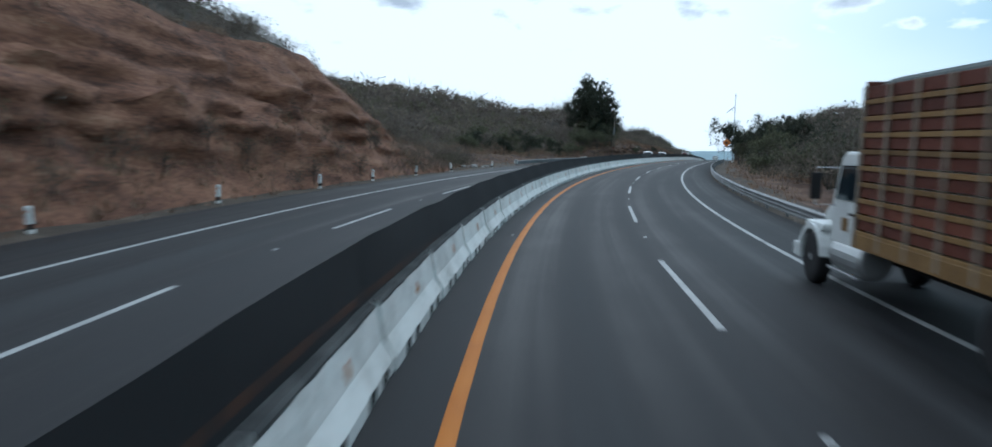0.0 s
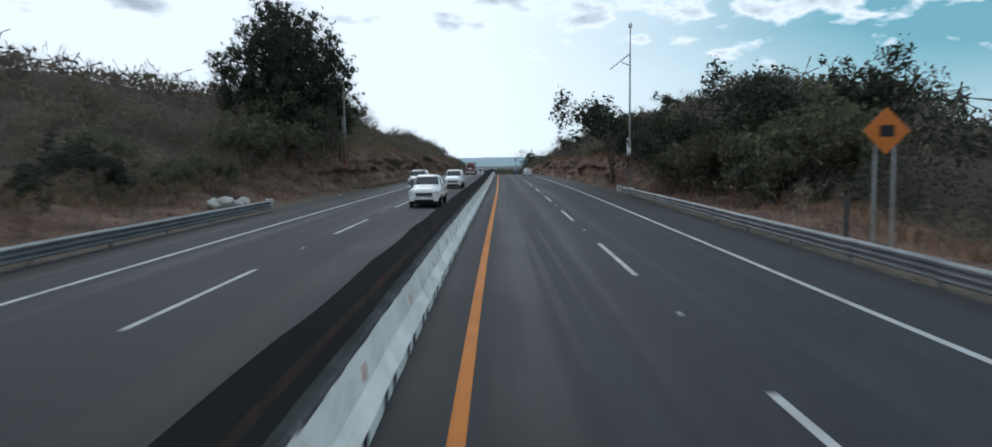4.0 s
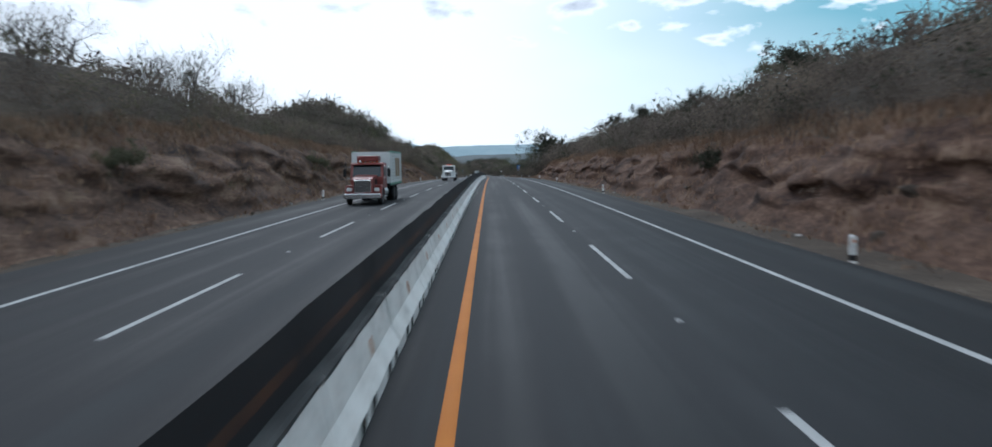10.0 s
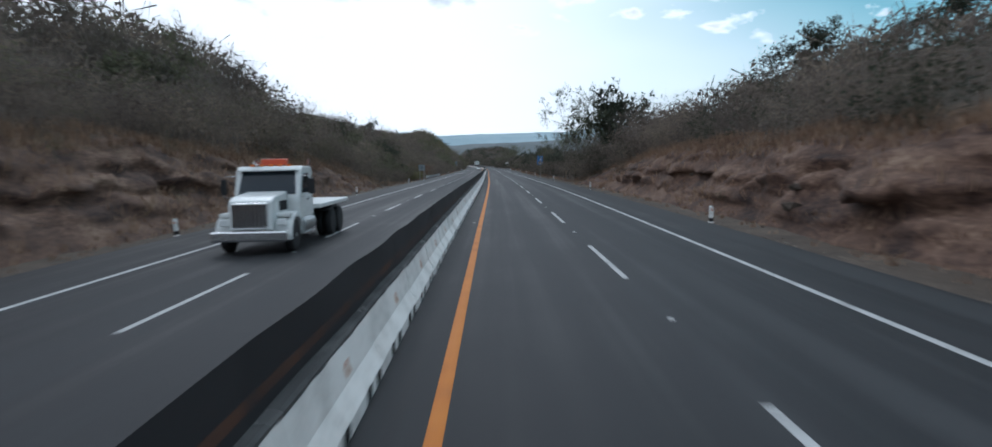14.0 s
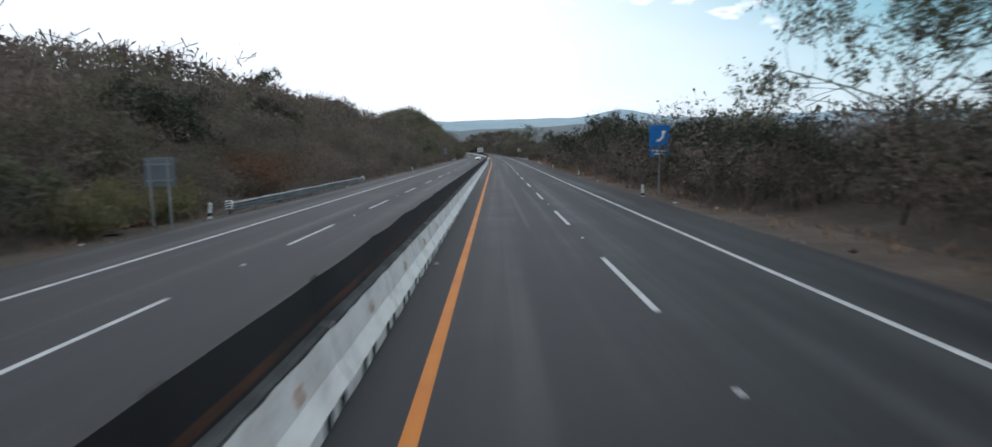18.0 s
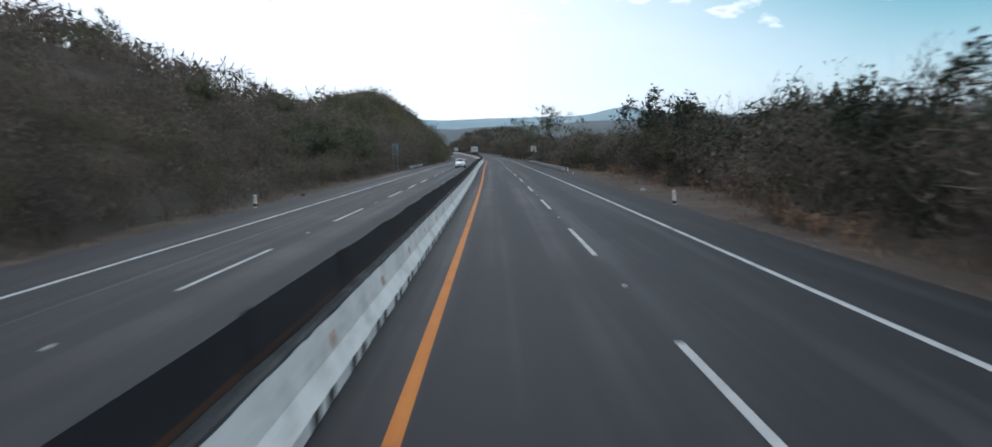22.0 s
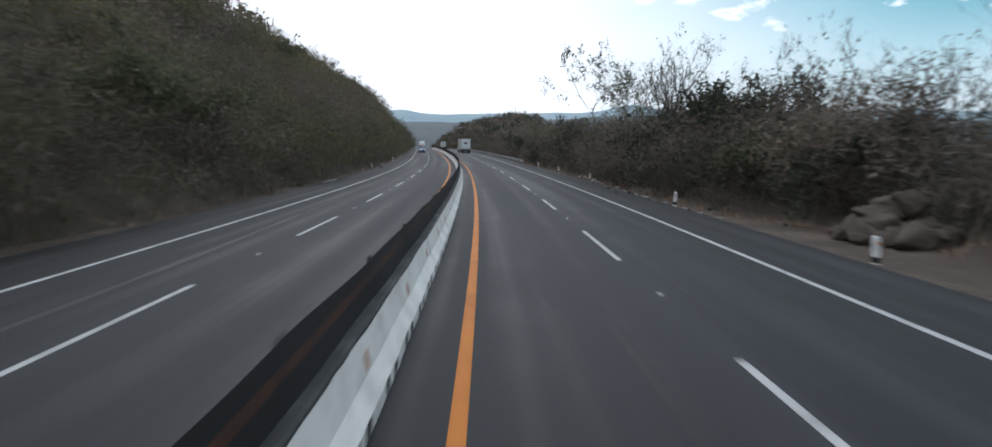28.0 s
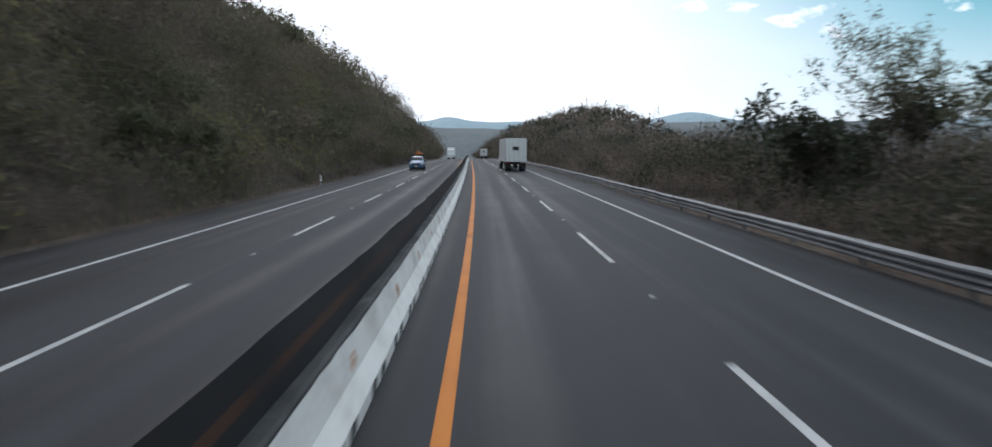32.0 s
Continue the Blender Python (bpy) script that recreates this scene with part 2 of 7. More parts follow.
def glass_material(name, colour=(0.02, 0.03, 0.035)):
    m = bpy.data.materials.new(name)
    m.use_nodes = True
    t, n, tie = nodes_of(m)
    shader = n("ShaderNodeBsdfPrincipled", put={"Base Color": (*colour, 1), "Roughness": 0.05, "Specular IOR Level": 0.5})
    end = n("ShaderNodeOutputMaterial")
    tie(shader, 0, end, 0)
    return m


def mesh_material():
    """Black woven netting that lets some of the view through."""
    m = bpy.data.materials.new("black_netting")
    m.use_nodes = True
    t, n, tie = nodes_of(m)
    coord = n("ShaderNodeTexCoord")
    patch = n("ShaderNodeTexNoise", put={"Scale": 0.9, "Detail": 4.0})
    tie(coord, "Object", patch, "Vector")
    hole = n("ShaderNodeValToRGB", ramp=[(0.30, (0.01, 0.01, 0.01)), (0.75, (0.065, 0.065, 0.065))])
    tie(patch, "Fac", hole, 0)
    cloth = n("ShaderNodeBsdfPrincipled", put={"Base Color": (0.024, 0.024, 0.026, 1), "Roughness": 0.8, "Specular IOR Level": 0.2})
    clear = n("ShaderNodeBsdfTransparent")
    mix = n("ShaderNodeMixShader")
    tie(hole, 0, mix, 0), tie(cloth, 0, mix, 1), tie(clear, 0, mix, 2)
    end = n("ShaderNodeOutputMaterial")
    tie(mix, 0, end, 0)
    return m


ASPHALT = asphalt_material()
WHITE_LINE = surface("white_road_paint", [(0.12, 0.12, 0.12), (0.34, 0.34, 0.335), (0.46, 0.46, 0.455)], 1.2, 30, 0.7, 0.1, coords="World", spread=(0.28, 0.6))
YELLOW_LINE = surface("yellow_road_paint", [(0.20, 0.068, 0.014), (0.47, 0.150, 0.012), (0.54, 0.185, 0.018)], 0.8, 30, 0.7, 0.1, coords="World", spread=(0.28, 0.6))
CONCRETE = surface("whitewashed_concrete", [(0.36, 0.345, 0.32), (0.63, 0.61, 0.575), (0.79, 0.77, 0.735), (0.84, 0.825, 0.79)], 1.1, 9, 0.85, 0.25, coords="World", spread=(0.30, 0.62))
BARE_CONCRETE = surface("bare_grey_concrete", [(0.028, 0.028, 0.029), (0.06, 0.06, 0.06), (0.13, 0.128, 0.125)], 1.3, 11, 0.9, 0.4, coords="World", spread=(0.3, 0.66))
RUST = surface("rust_stain", [(0.60, 0.52, 0.44), (0.50, 0.27, 0.14), (0.36, 0.14, 0.05)], 4.0, 22, 0.9, 0.1, coords="World", spread=(0.34, 0.62))
NETTING = mesh_material()
SOIL = surface("dry_soil", [(0.034, 0.026, 0.020), (0.070, 0.053, 0.040), (0.135, 0.105, 0.078)], 0.35, 5.0, 0.95, 0.8, 2.5, coords="World")
RED_CUT = surface("red_earth_cutting", [(0.045, 0.027, 0.021), (0.130, 0.062, 0.041), (0.235, 0.113, 0.068), (0.315, 0.180, 0.115)], 0.30, 2.4, 0.95, 1.0, 1.6, coords="World", stretch=(1, 1, 4.0), spread=(0.3, 0.68))
BROWN_CUT = surface("brown_grassy_cutting", [(0.020, 0.0125, 0.0105), (0.062, 0.036, 0.026), (0.120, 0.072, 0.050), (0.205, 0.140, 0.098)], 0.36, 3.4, 0.95, 1.0, 2.6, coords="World", stretch=(1, 1, 2.4), spread=(0.36, 0.64))
HILL = surface("scrub_floor", [(0.024, 0.0195, 0.015), (0.046, 0.036, 0.026), (0.088, 0.066, 0.044)], 0.12, 2.5, 0.95, 0.7, 1.5, coords="World")
# the plain's grey holds distance haze, put straight into the base colour
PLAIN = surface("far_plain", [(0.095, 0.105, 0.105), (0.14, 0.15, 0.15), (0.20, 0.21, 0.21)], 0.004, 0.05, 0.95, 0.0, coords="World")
GALVANISED = surface("galvanised_steel", [(0.10, 0.105, 0.11), (0.20, 0.205, 0.21), (0.30, 0.305, 0.31)], 0.6, 12, 0.6, 0.05, metal=0.45, coords="World")
WHITE_PAINT = plain("white_paint", (0.72, 0.73, 0.72), 0.5, wear=0.3)
ORANGE = plain("orange_reflector", (0.50, 0.17, 0.045), 0.5, wear=0.5, scale=9.0)
BLACK = plain("black_rubber", (0.018, 0.018, 0.019), 0.75)

# ---- building blocks ----
def mesh_of(name, verts, faces, material, uvs=None):
    me = bpy.data.meshes.new(name)
    verts, faces = np.asarray(verts, np.float32), np.asarray(faces, np.int32)
    me.vertices.add(len(verts))
    me.vertices.foreach_set("co", verts.ravel())
    k = faces.shape[1]
    me.loops.add(faces.size)
    me.loops.foreach_set("vertex_index", faces.ravel())
    me.polygons.add(len(faces))
    me.polygons.foreach_set("loop_start", np.arange(0, faces.size, k, dtype=np.int32))
    if uvs is not None:
        layer = me.uv_layers.new(name="UVMap")
        layer.data.foreach_set("uv", np.asarray(uvs, np.float32)[faces.ravel()].ravel())
    me.update(calc_edges=True)
    me.materials.append(material)
    return me


def grid_faces(rows, cols):
    i = np.arange(rows - 1)[:, None] * cols + np.arange(cols - 1)[None]
    return np.stack([i, i + 1, i + cols + 1, i + cols], -1).reshape(-1, 4)


def strip(name, s, u, z, material, label="", category="", kind="structure", smooth=False, parent=None):
    """A sheet over the road's way: u and z may change along s (rows) and across (columns)."""
    s = np.asarray(s, float)
    u, z = np.broadcast_arrays(np.asarray(u, float), np.asarray(z, float))
    if u.ndim == 1:
        u, z = np.tile(u, (len(s), 1)), np.tile(z, (len(s), 1))
    grid_s = np.repeat(s[:, None], u.shape[1], 1)
    pts = places(grid_s, u, z)
    me = mesh_of(name, pts.reshape(-1, 3), grid_faces(*u.shape), material, np.stack([u, grid_s], -1).reshape(-1, 2))
    if smooth:
        me.polygons.foreach_set("use_smooth", np.ones(len(me.polygons), bool))
    ob = new(name, me)
    if parent:
        ob.parent = parent
    return tagged(ob, label, category, "", kind)


def part(name, bm, material, parent, label="", smooth=False):
    me = bpy.data.meshes.new(name)
    bm.normal_update()
    bm.to_mesh(me)
    bm.free()
    if smooth:
        me.polygons.foreach_set("use_smooth", np.ones(len(me.polygons), bool))
    me.materials.append(material)
    ob = new(name, me)
    ob.parent = parent
    return tagged(ob, label)


def twin(ob, m, parent):
    """Another part on the same mesh, at the pose m within its parent."""
    o = new(ob.name.split(".")[0], ob.data)
    o.parent, o.matrix_basis = parent, m
    return o


def thing(name, m, label, category, group="", kind=""):
    ob = new(name)
    ob.matrix_basis = m
    return tagged(ob, label, category, group, kind)


def box(bm, x0, x1, y0, y1, z0, z1, bevel=0.0, segments=1):
    v = bmesh.ops.create_cube(bm, size=1.0)["verts"]
    for p in v:
        p.co = Vector(((x0 + x1) / 2 + p.co.x * (x1 - x0), (y0 + y1) / 2 + p.co.y * (y1 - y0), (z0 + z1) / 2 + p.co.z * (z1 - z0)))
    if bevel:
        edges = list({e for p in v for e in p.link_edges})
        bmesh.ops.bevel(bm, geom=edges, offset=bevel, segments=segments, affect="EDGES", profile=0.6)
    return bm


def boxed(x0, x1, y0, y1, z0, z1, bevel=0.0, segments=1):
    return box(bmesh.new(), x0, x1, y0, y1, z0, z1, bevel, segments)


def prism(outline, a, b, axis="y", bevel=0.0):
    """An outline of two coordinates, drawn out from a to b along an axis."""
    bm = bmesh.new()
    order = {"x": lambda p, d: (d, p[0], p[1]), "y": lambda p, d: (p[0], d, p[1]), "z": lambda p, d: (p[0], p[1], d)}[axis]
    one, two = [bm.verts.new(order(p, a)) for p in outline], [bm.verts.new(order(p, b)) for p in outline]
    bm.faces.new(one)
    bm.faces.new(two[::-1])
    for i in range(len(outline)):
        j = (i + 1) % len(outline)
        bm.faces.new((one[j], one[i], two[i], two[j]))
    bmesh.ops.recalc_face_normals(bm, faces=bm.faces)
    if bevel:
        bmesh.ops.bevel(bm, geom=list(bm.edges), offset=bevel, segments=2, affect="EDGES", profile=0.6)
    return bm


def tube(bm, points, radii, sides=7):
    """A tapered tube through points."""
    rings = []
    pts = [Vector(p) for p in points]
    for i, p in enumerate(pts):
        d = (pts[min(i + 1, len(pts) - 1)] - pts[max(i - 1, 0)]).normalized()
        a = d.orthogonal().normalized()
        b = d.cross(a)
        rings.append([bm.verts.new(p + radii[i] * (math.cos(k * 2 * math.pi / sides) * a + math.sin(k * 2 * math.pi / sides) * b)) for k in range(sides)])
    for r, q in zip(rings, rings[1:]):
        for k in range(sides):
            bm.faces.new((r[k], r[(k + 1) % sides], q[(k + 1) % sides], q[k]))
    bm.faces.new(rings[0][::-1])
    bm.faces.new(rings[-1])
    return bm


def rolling(x, y, seed=0, waves=14, low=0.02, high=0.35):
    """Smooth uneven heights between about -1 and 1, from many sine waves."""
    r = np.random.RandomState(seed)
    out = np.zeros(np.broadcast(x, y).shape)
    total = 0.0
    for f in np.geomspace(low, high, waves):
        a, p, w = r.uniform(0, 2 * np.pi), r.uniform(0, 2 * np.pi), (low / f) ** 0.75
        out += w * np.sin(2 * np.pi * f * (x * np.cos(a) + y * np.sin(a)) + p)
        total += w * w
    return out / math.sqrt(total)


# ---- the land: verge, cutting, hillside on both sides ----
EDGE_L, EDGE_R = -11.85, 9.32
# way; verge width; cutting's height and depth; hillside's rise and depth; bush height
LAND_L = np.array([
    (-60, 2.0, 8.5, 5.5, 6, 20, 1.7), (0, 2.0, 8.5, 5.5, 6, 20, 1.7), (48, 2.0, 8.0, 5.0, 6, 20, 2.0), (66, 2.5, 2.5, 5, 6, 26, 2.6),
    (80, 5, 0.8, 4, 7.2, 45, 2.3), (112, 5, 0.8, 4, 10.0, 45, 2.4), (150, 4, 1.0, 5, 11.1, 40, 2.6), (175, 2.0, 3.0, 4, 9, 28, 2.3), (200, 1.8, 4.3, 4.5, 7.4, 22, 2.0),
    (250, 1.5, 4.4, 4.5, 7.6, 22, 2.1), (290, 1.4, 4.4, 4.5, 7.4, 22, 2.1), (330, 1.4, 4.4, 4.5, 4.8, 20, 2.2), (385, 1.6, 4.2, 4.5, 4.8, 22, 2.8), (408, 1.8, 3.6, 4.5, 9, 22, 3.4), (426, 1.8, 2.8, 4.5, 12, 22, 3.4)])
LAND_L2 = np.array([
    (445, 2, 1.5, 3, 15.2, 24, 3.6), (464, 2.2, 1.0, 3.5, 14.0, 29, 3.4), (482, 2.4, 0.6, 4, 11.4, 34, 3.2), (515, 2.4, 0.8, 4, 9.4, 30, 3.4), (545, 2.2, 1, 4, 10.2, 28, 3.6), (570, 2.0, 1.0, 3.5, 11.6, 26, 3.8), (590, 2.0, 1.0, 3, 11.4, 26, 3.6), (620, 2.0, 1.0, 3, 11.8, 26, 3.4), (655, 3.0, 0.6, 4, 13.6, 28, 3.4),
    (690, 2.6, 0.8, 3, 11.5, 26, 3.4), (730, 1.6, 1.0, 1.5, 9.0, 24, 3.8), (770, 1.4, 1.0, 1.5, 12, 25, 4.4), (830, 1.3, 1.0, 1.5, 18.2, 28, 4.6), (870, 1.3, 1.0, 1.5, 21.0, 29, 4.6), (950, 1.3, 1.0, 1.5, 22.5, 30, 4.6), (1000, 1.3, 1.0, 1.5, 21.5, 25, 4.6), (1100, 1.3, 1.0, 1.5, 21, 17, 4.6), (1200, 1.3, 1.0, 1.5, 17, 15, 4.6), (1400, 1.7, 1.4, 1.5, 12, 30, 4.6)])
LAND_L = np.concatenate([LAND_L, LAND_L2])
LAND_R = np.array([
    (-60, 3, -0.6, 5, -0.5, 20, 4.4), (60, 3, -0.6, 5, -0.5, 20, 4.2), (85, 3, -0.6, 5, -1.0, 20, 2.5), (104, 3, -0.8, 5, -2.0, 20, 1.5), (120, 3, -0.6, 5, -1.0, 16, 1.6), (132, 3, -0.2, 5, 1.2, 14, 2.0), (141, 3, 0.0, 5, 2.4, 15, 3.4), (160, 2.4, 0.3, 4, 3, 16, 3.6), (180, 1.8, 2.7, 3, 6.5, 23, 3.0),
    (210, 2.0, 3.3, 2.8, 8.1, 23, 2.8), (330, 2.0, 3.4, 2.8, 6.8, 23, 2.4), (388, 2.0, 3.2, 2.8, 5.6, 23, 2.4), (420, 1.8, 3.0, 3, 7.6, 23, 3.2), (445, 1.8, 1.5, 4, 6, 22, 4.0)])
LAND_R2 = np.array([
    (480, 3.0, 0.3, 3, 1.5, 20, 4.2), (520, 1.6, 0.3, 2.5, 1, 20, 4.2), (604, 1.6, 0.2, 2.5, 1, 20, 4.4), (616, 4.4, 0, 2.5, 0.5, 20, 4.2), (628, 4.8, 0, 2.5, 0.5, 20, 4.2), (650, 4.4, 0, 2.5, 0.5, 20, 4.2), (668, 4.6, 0, 2.5, 0.5, 20, 4.2), (682, 2.4, 0, 2.5, 0.5, 20, 4.4), (738, 2.0, 0, 2.5, 0.5, 20, 4.6), (750, 5.0, 0, 3, 0.5, 20, 4.6), (782, 5.0, 0, 3, 0.5, 20, 4.6), (791, 1.3, 0.2, 3, 0.5, 20, 4.6),
    (815, 0.9, 0.3, 2, 0.5, 20, 4.6), (870, 1.0, 0.3, 2.5, 0.5, 20, 4.2), (900, 1.2, 0.3, 3, 0.5, 20, 3.4), (980, 1.4, 0.5, 4, 0.6, 20, 3.0), (1050, 2, 0.8, 4, 4.2, 24, 4.0), (1120, 2, 1.5, 4, 12.8, 26, 4.6), (1400, 2, 2, 4, 16, 28, 4.6)])
LAND_R = np.concatenate([LAND_R, LAND_R2])


def land(side, s, q):
    """Offset u and height z of the land at way s; q runs 0..1 over the verge, 1..2 the cutting, 2..3 the hillside, 3..4 behind its top."""
    table = LAND_L if side < 0 else LAND_R
    s, q = np.broadcast_arrays(np.asarray(s, float), np.asarray(q, float))
    v, hc, run, rise, depth = (np.interp(s, table[:, 0], table[:, i]) for i in range(1, 6))
    d = np.where(q < 1, q * v, np.where(q < 2, v + (q - 1) * run, np.where(q < 3, v + run + (q - 2) * depth, v + run + depth + (q - 3) * 90)))
    up = np.clip(q - 1, 0, 1)
    ease = up * up * (3 - 2 * up)
    z = -0.12 * np.clip(q * 4, 0, 1) + (0.12 + hc) * (0.65 * up + 0.35 * ease)
    hill = np.clip(q - 2, 0, 1)
    z = z + rise * np.sin(hill * np.pi / 2) ** 1.15 - np.clip(q - 3, 0, 1) * (rise * 0.5 + hc + 14)
    rough = np.clip((d - 0.5 * v) / 4, 0, 1)
    z = z + rough * (0.22 * rolling(s, d, 3 + side, 12, 0.06, 0.5) + np.clip(d / 25, 0, 1) * 0.9 * rolling(s, d, 7 + side, 8, 0.012, 0.06))
    # broken ledges in the cut face
    face = np.clip(1 - np.abs(q - 1.5) * 2.2, 0, 1) * np.clip(hc / 3, 0, 1)
    ledge = rolling(s, z * 1.7, 17 + side, 12, 0.12, 1.1)
    d = d + face * (0.55 * rolling(s, z * 2.4, 11 + side, 10, 0.05, 0.6) + (0.42 + 0.22 * np.clip((hc - 5) / 3, 0, 1)) * np.sign(ledge) * np.abs(ledge) ** 0.7)
    # hard and soft layers that stand out and fall back
    d = d + face * 0.17 * np.tanh(3 * np.sin(2 * np.pi * z / 1.05 + 1.6 * rolling(s, 0 * s, 33 + side, 8, 0.01, 0.12)))
    z = z + face * 0.20 * rolling(s * 1.3, d * 2.0, 27 + side, 10, 0.2, 1.2)
    u = (EDGE_L - d) if side < 0 else (EDGE_R + d)
    return u, z


def ground_at(s, u):
    us, zs = land(-1 if u < 0 else 1, s, np.linspace(0, 4, 500))
    return float(zs[np.argmin(np.abs(us - u))])


def build_land():
    s = np.r_[np.arange(-58, 80, 0.7), np.arange(80, 170, 1.5), np.arange(170, 460, 0.6), np.arange(460, 1391, 2.0)]
    for side, word in ((-1, "left"), (1, "right")):
        for name, q, material in (("verge", np.linspace(0, 1, 6), SOIL), ("cutting", np.linspace(1, 2, 34), None), ("hillside", np.r_[np.linspace(2, 3, 22), np.linspace(3.06, 4, 12)], HILL)):
            grid_s = np.repeat(s[:, None], len(q), 1)
            u, z = land(side, grid_s, q[None])
            if name == "hillside":
                # the back of the hill runs out under the plain
                u, z = np.c_[u, u[:, -1:] + side * 130], np.c_[z, z[:, -1:] - 70]
            if name == "cutting":
                split = 70 if side < 0 else -70
                for low, high, stuff, words in ((-99, split, RED_CUT, "bare red earth road cutting with broken ledges"), (split, 450, BROWN_CUT, "brown earth road cutting with dry grass"), (450, 1400, HILL, "low dusty bank at the edge of the scrub")):
                    keep = (s >= low - 0.9) & (s <= high)
                    if keep.sum() > 1:
                        strip("ground_cutting_" + word, s[keep], u[keep], z[keep], stuff, words, "cutting", smooth=True)
            else:
                strip("ground_" + name + "_" + word, s, u, z, material, "dry dusty soil verge beside the asphalt" if name == "verge" else "brown dry hillside under thorn scrub", name, smooth=True)
    # the low plain that reaches the horizon, under everything
    n = 60
    x, y = np.meshgrid(np.linspace(-4200, 4200, n), np.linspace(-1500, 4700, n))
    z = -34 + 3 * rolling(x, y, 21, 8, 0.0004, 0.004)
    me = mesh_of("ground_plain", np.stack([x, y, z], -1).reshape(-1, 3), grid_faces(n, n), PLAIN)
    tagged(new("ground_plain", me), "wide valley floor below the hills with painted haze", "plain", "", "structure")


build_land()

# ---- road ----
S_ROAD = np.arange(-58, 1391, 2.5)
road = strip("road", S_ROAD, np.array([EDGE_L - 0.25, EDGE_L, -5.6, -1.7, -0.4, 3.5, EDGE_R, EDGE_R + 0.25]), np.array([-0.35, 0, 0, 0, 0, 0, 0, -0.35]), ASPHALT, "worn grey asphalt of a four-lane motorway", "road")


def lane_line(name, u, width, material, label):
    return strip(name, S_ROAD, np.array([u - width / 2 - 0.012, u - width / 2, u + width / 2, u + width / 2 + 0.012]), np.array([0.0, 0.006, 0.006, 0.0]), material, label, "road marking")


lane_line("marking_yellow_near", 0.0, 0.16, YELLOW_LINE, "worn solid yellow edge line beside the barrier")
lane_line("marking_yellow_far", -2.2, 0.16, YELLOW_LINE, "worn solid yellow edge line of the other carriageway")
lane_line("marking_white_near", 6.88, 0.13, WHITE_LINE, "solid white edge line before the paved shoulder")
lane_line("marking_white_far", -9.01, 0.13, WHITE_LINE, "solid white edge line of the other carriageway")


def lane_dashes(word, u, phases):
    """Painted dashes of 5 m every 15 m, with a reflecting stud halfway between."""
    owner = tagged(new("marking_dashes_" + word), "broken white lane line with studs", "road marking", "", "structure")
    dash = part("lane_dash", boxed(-0.065, 0.065, -3.2, 3.2, -0.002, 0.006), WHITE_LINE, owner)
    stud = part("road_stud", prism([(-0.055, 0), (0.055, 0), (0.035, 0.018), (-0.035, 0.018)], -0.08, 0.08, "y"), WHITE_LINE, owner)
    knots = np.arange(0, 1001, 100.0) if len(phases) == 11 else np.r_[0:501:100, 600, 615, 630, 645, 660, 700:1001:100]
    first = True
    for k in range(-3, 78):
        s = 15.0 * k
        s += float(np.interp(s, knots, phases)) + 2.95
        if first:
            dash.matrix_basis, stud.matrix_basis, first = lie(s, u), lie(s + 7.55, u), False
        else:
            twin(dash, lie(s, u), owner)
            twin(stud, lie(s + 7.55, u), owner)


lane_dashes("near", 3.545, PHASE_R)
lane_dashes("far", -5.60, PHASE_L)

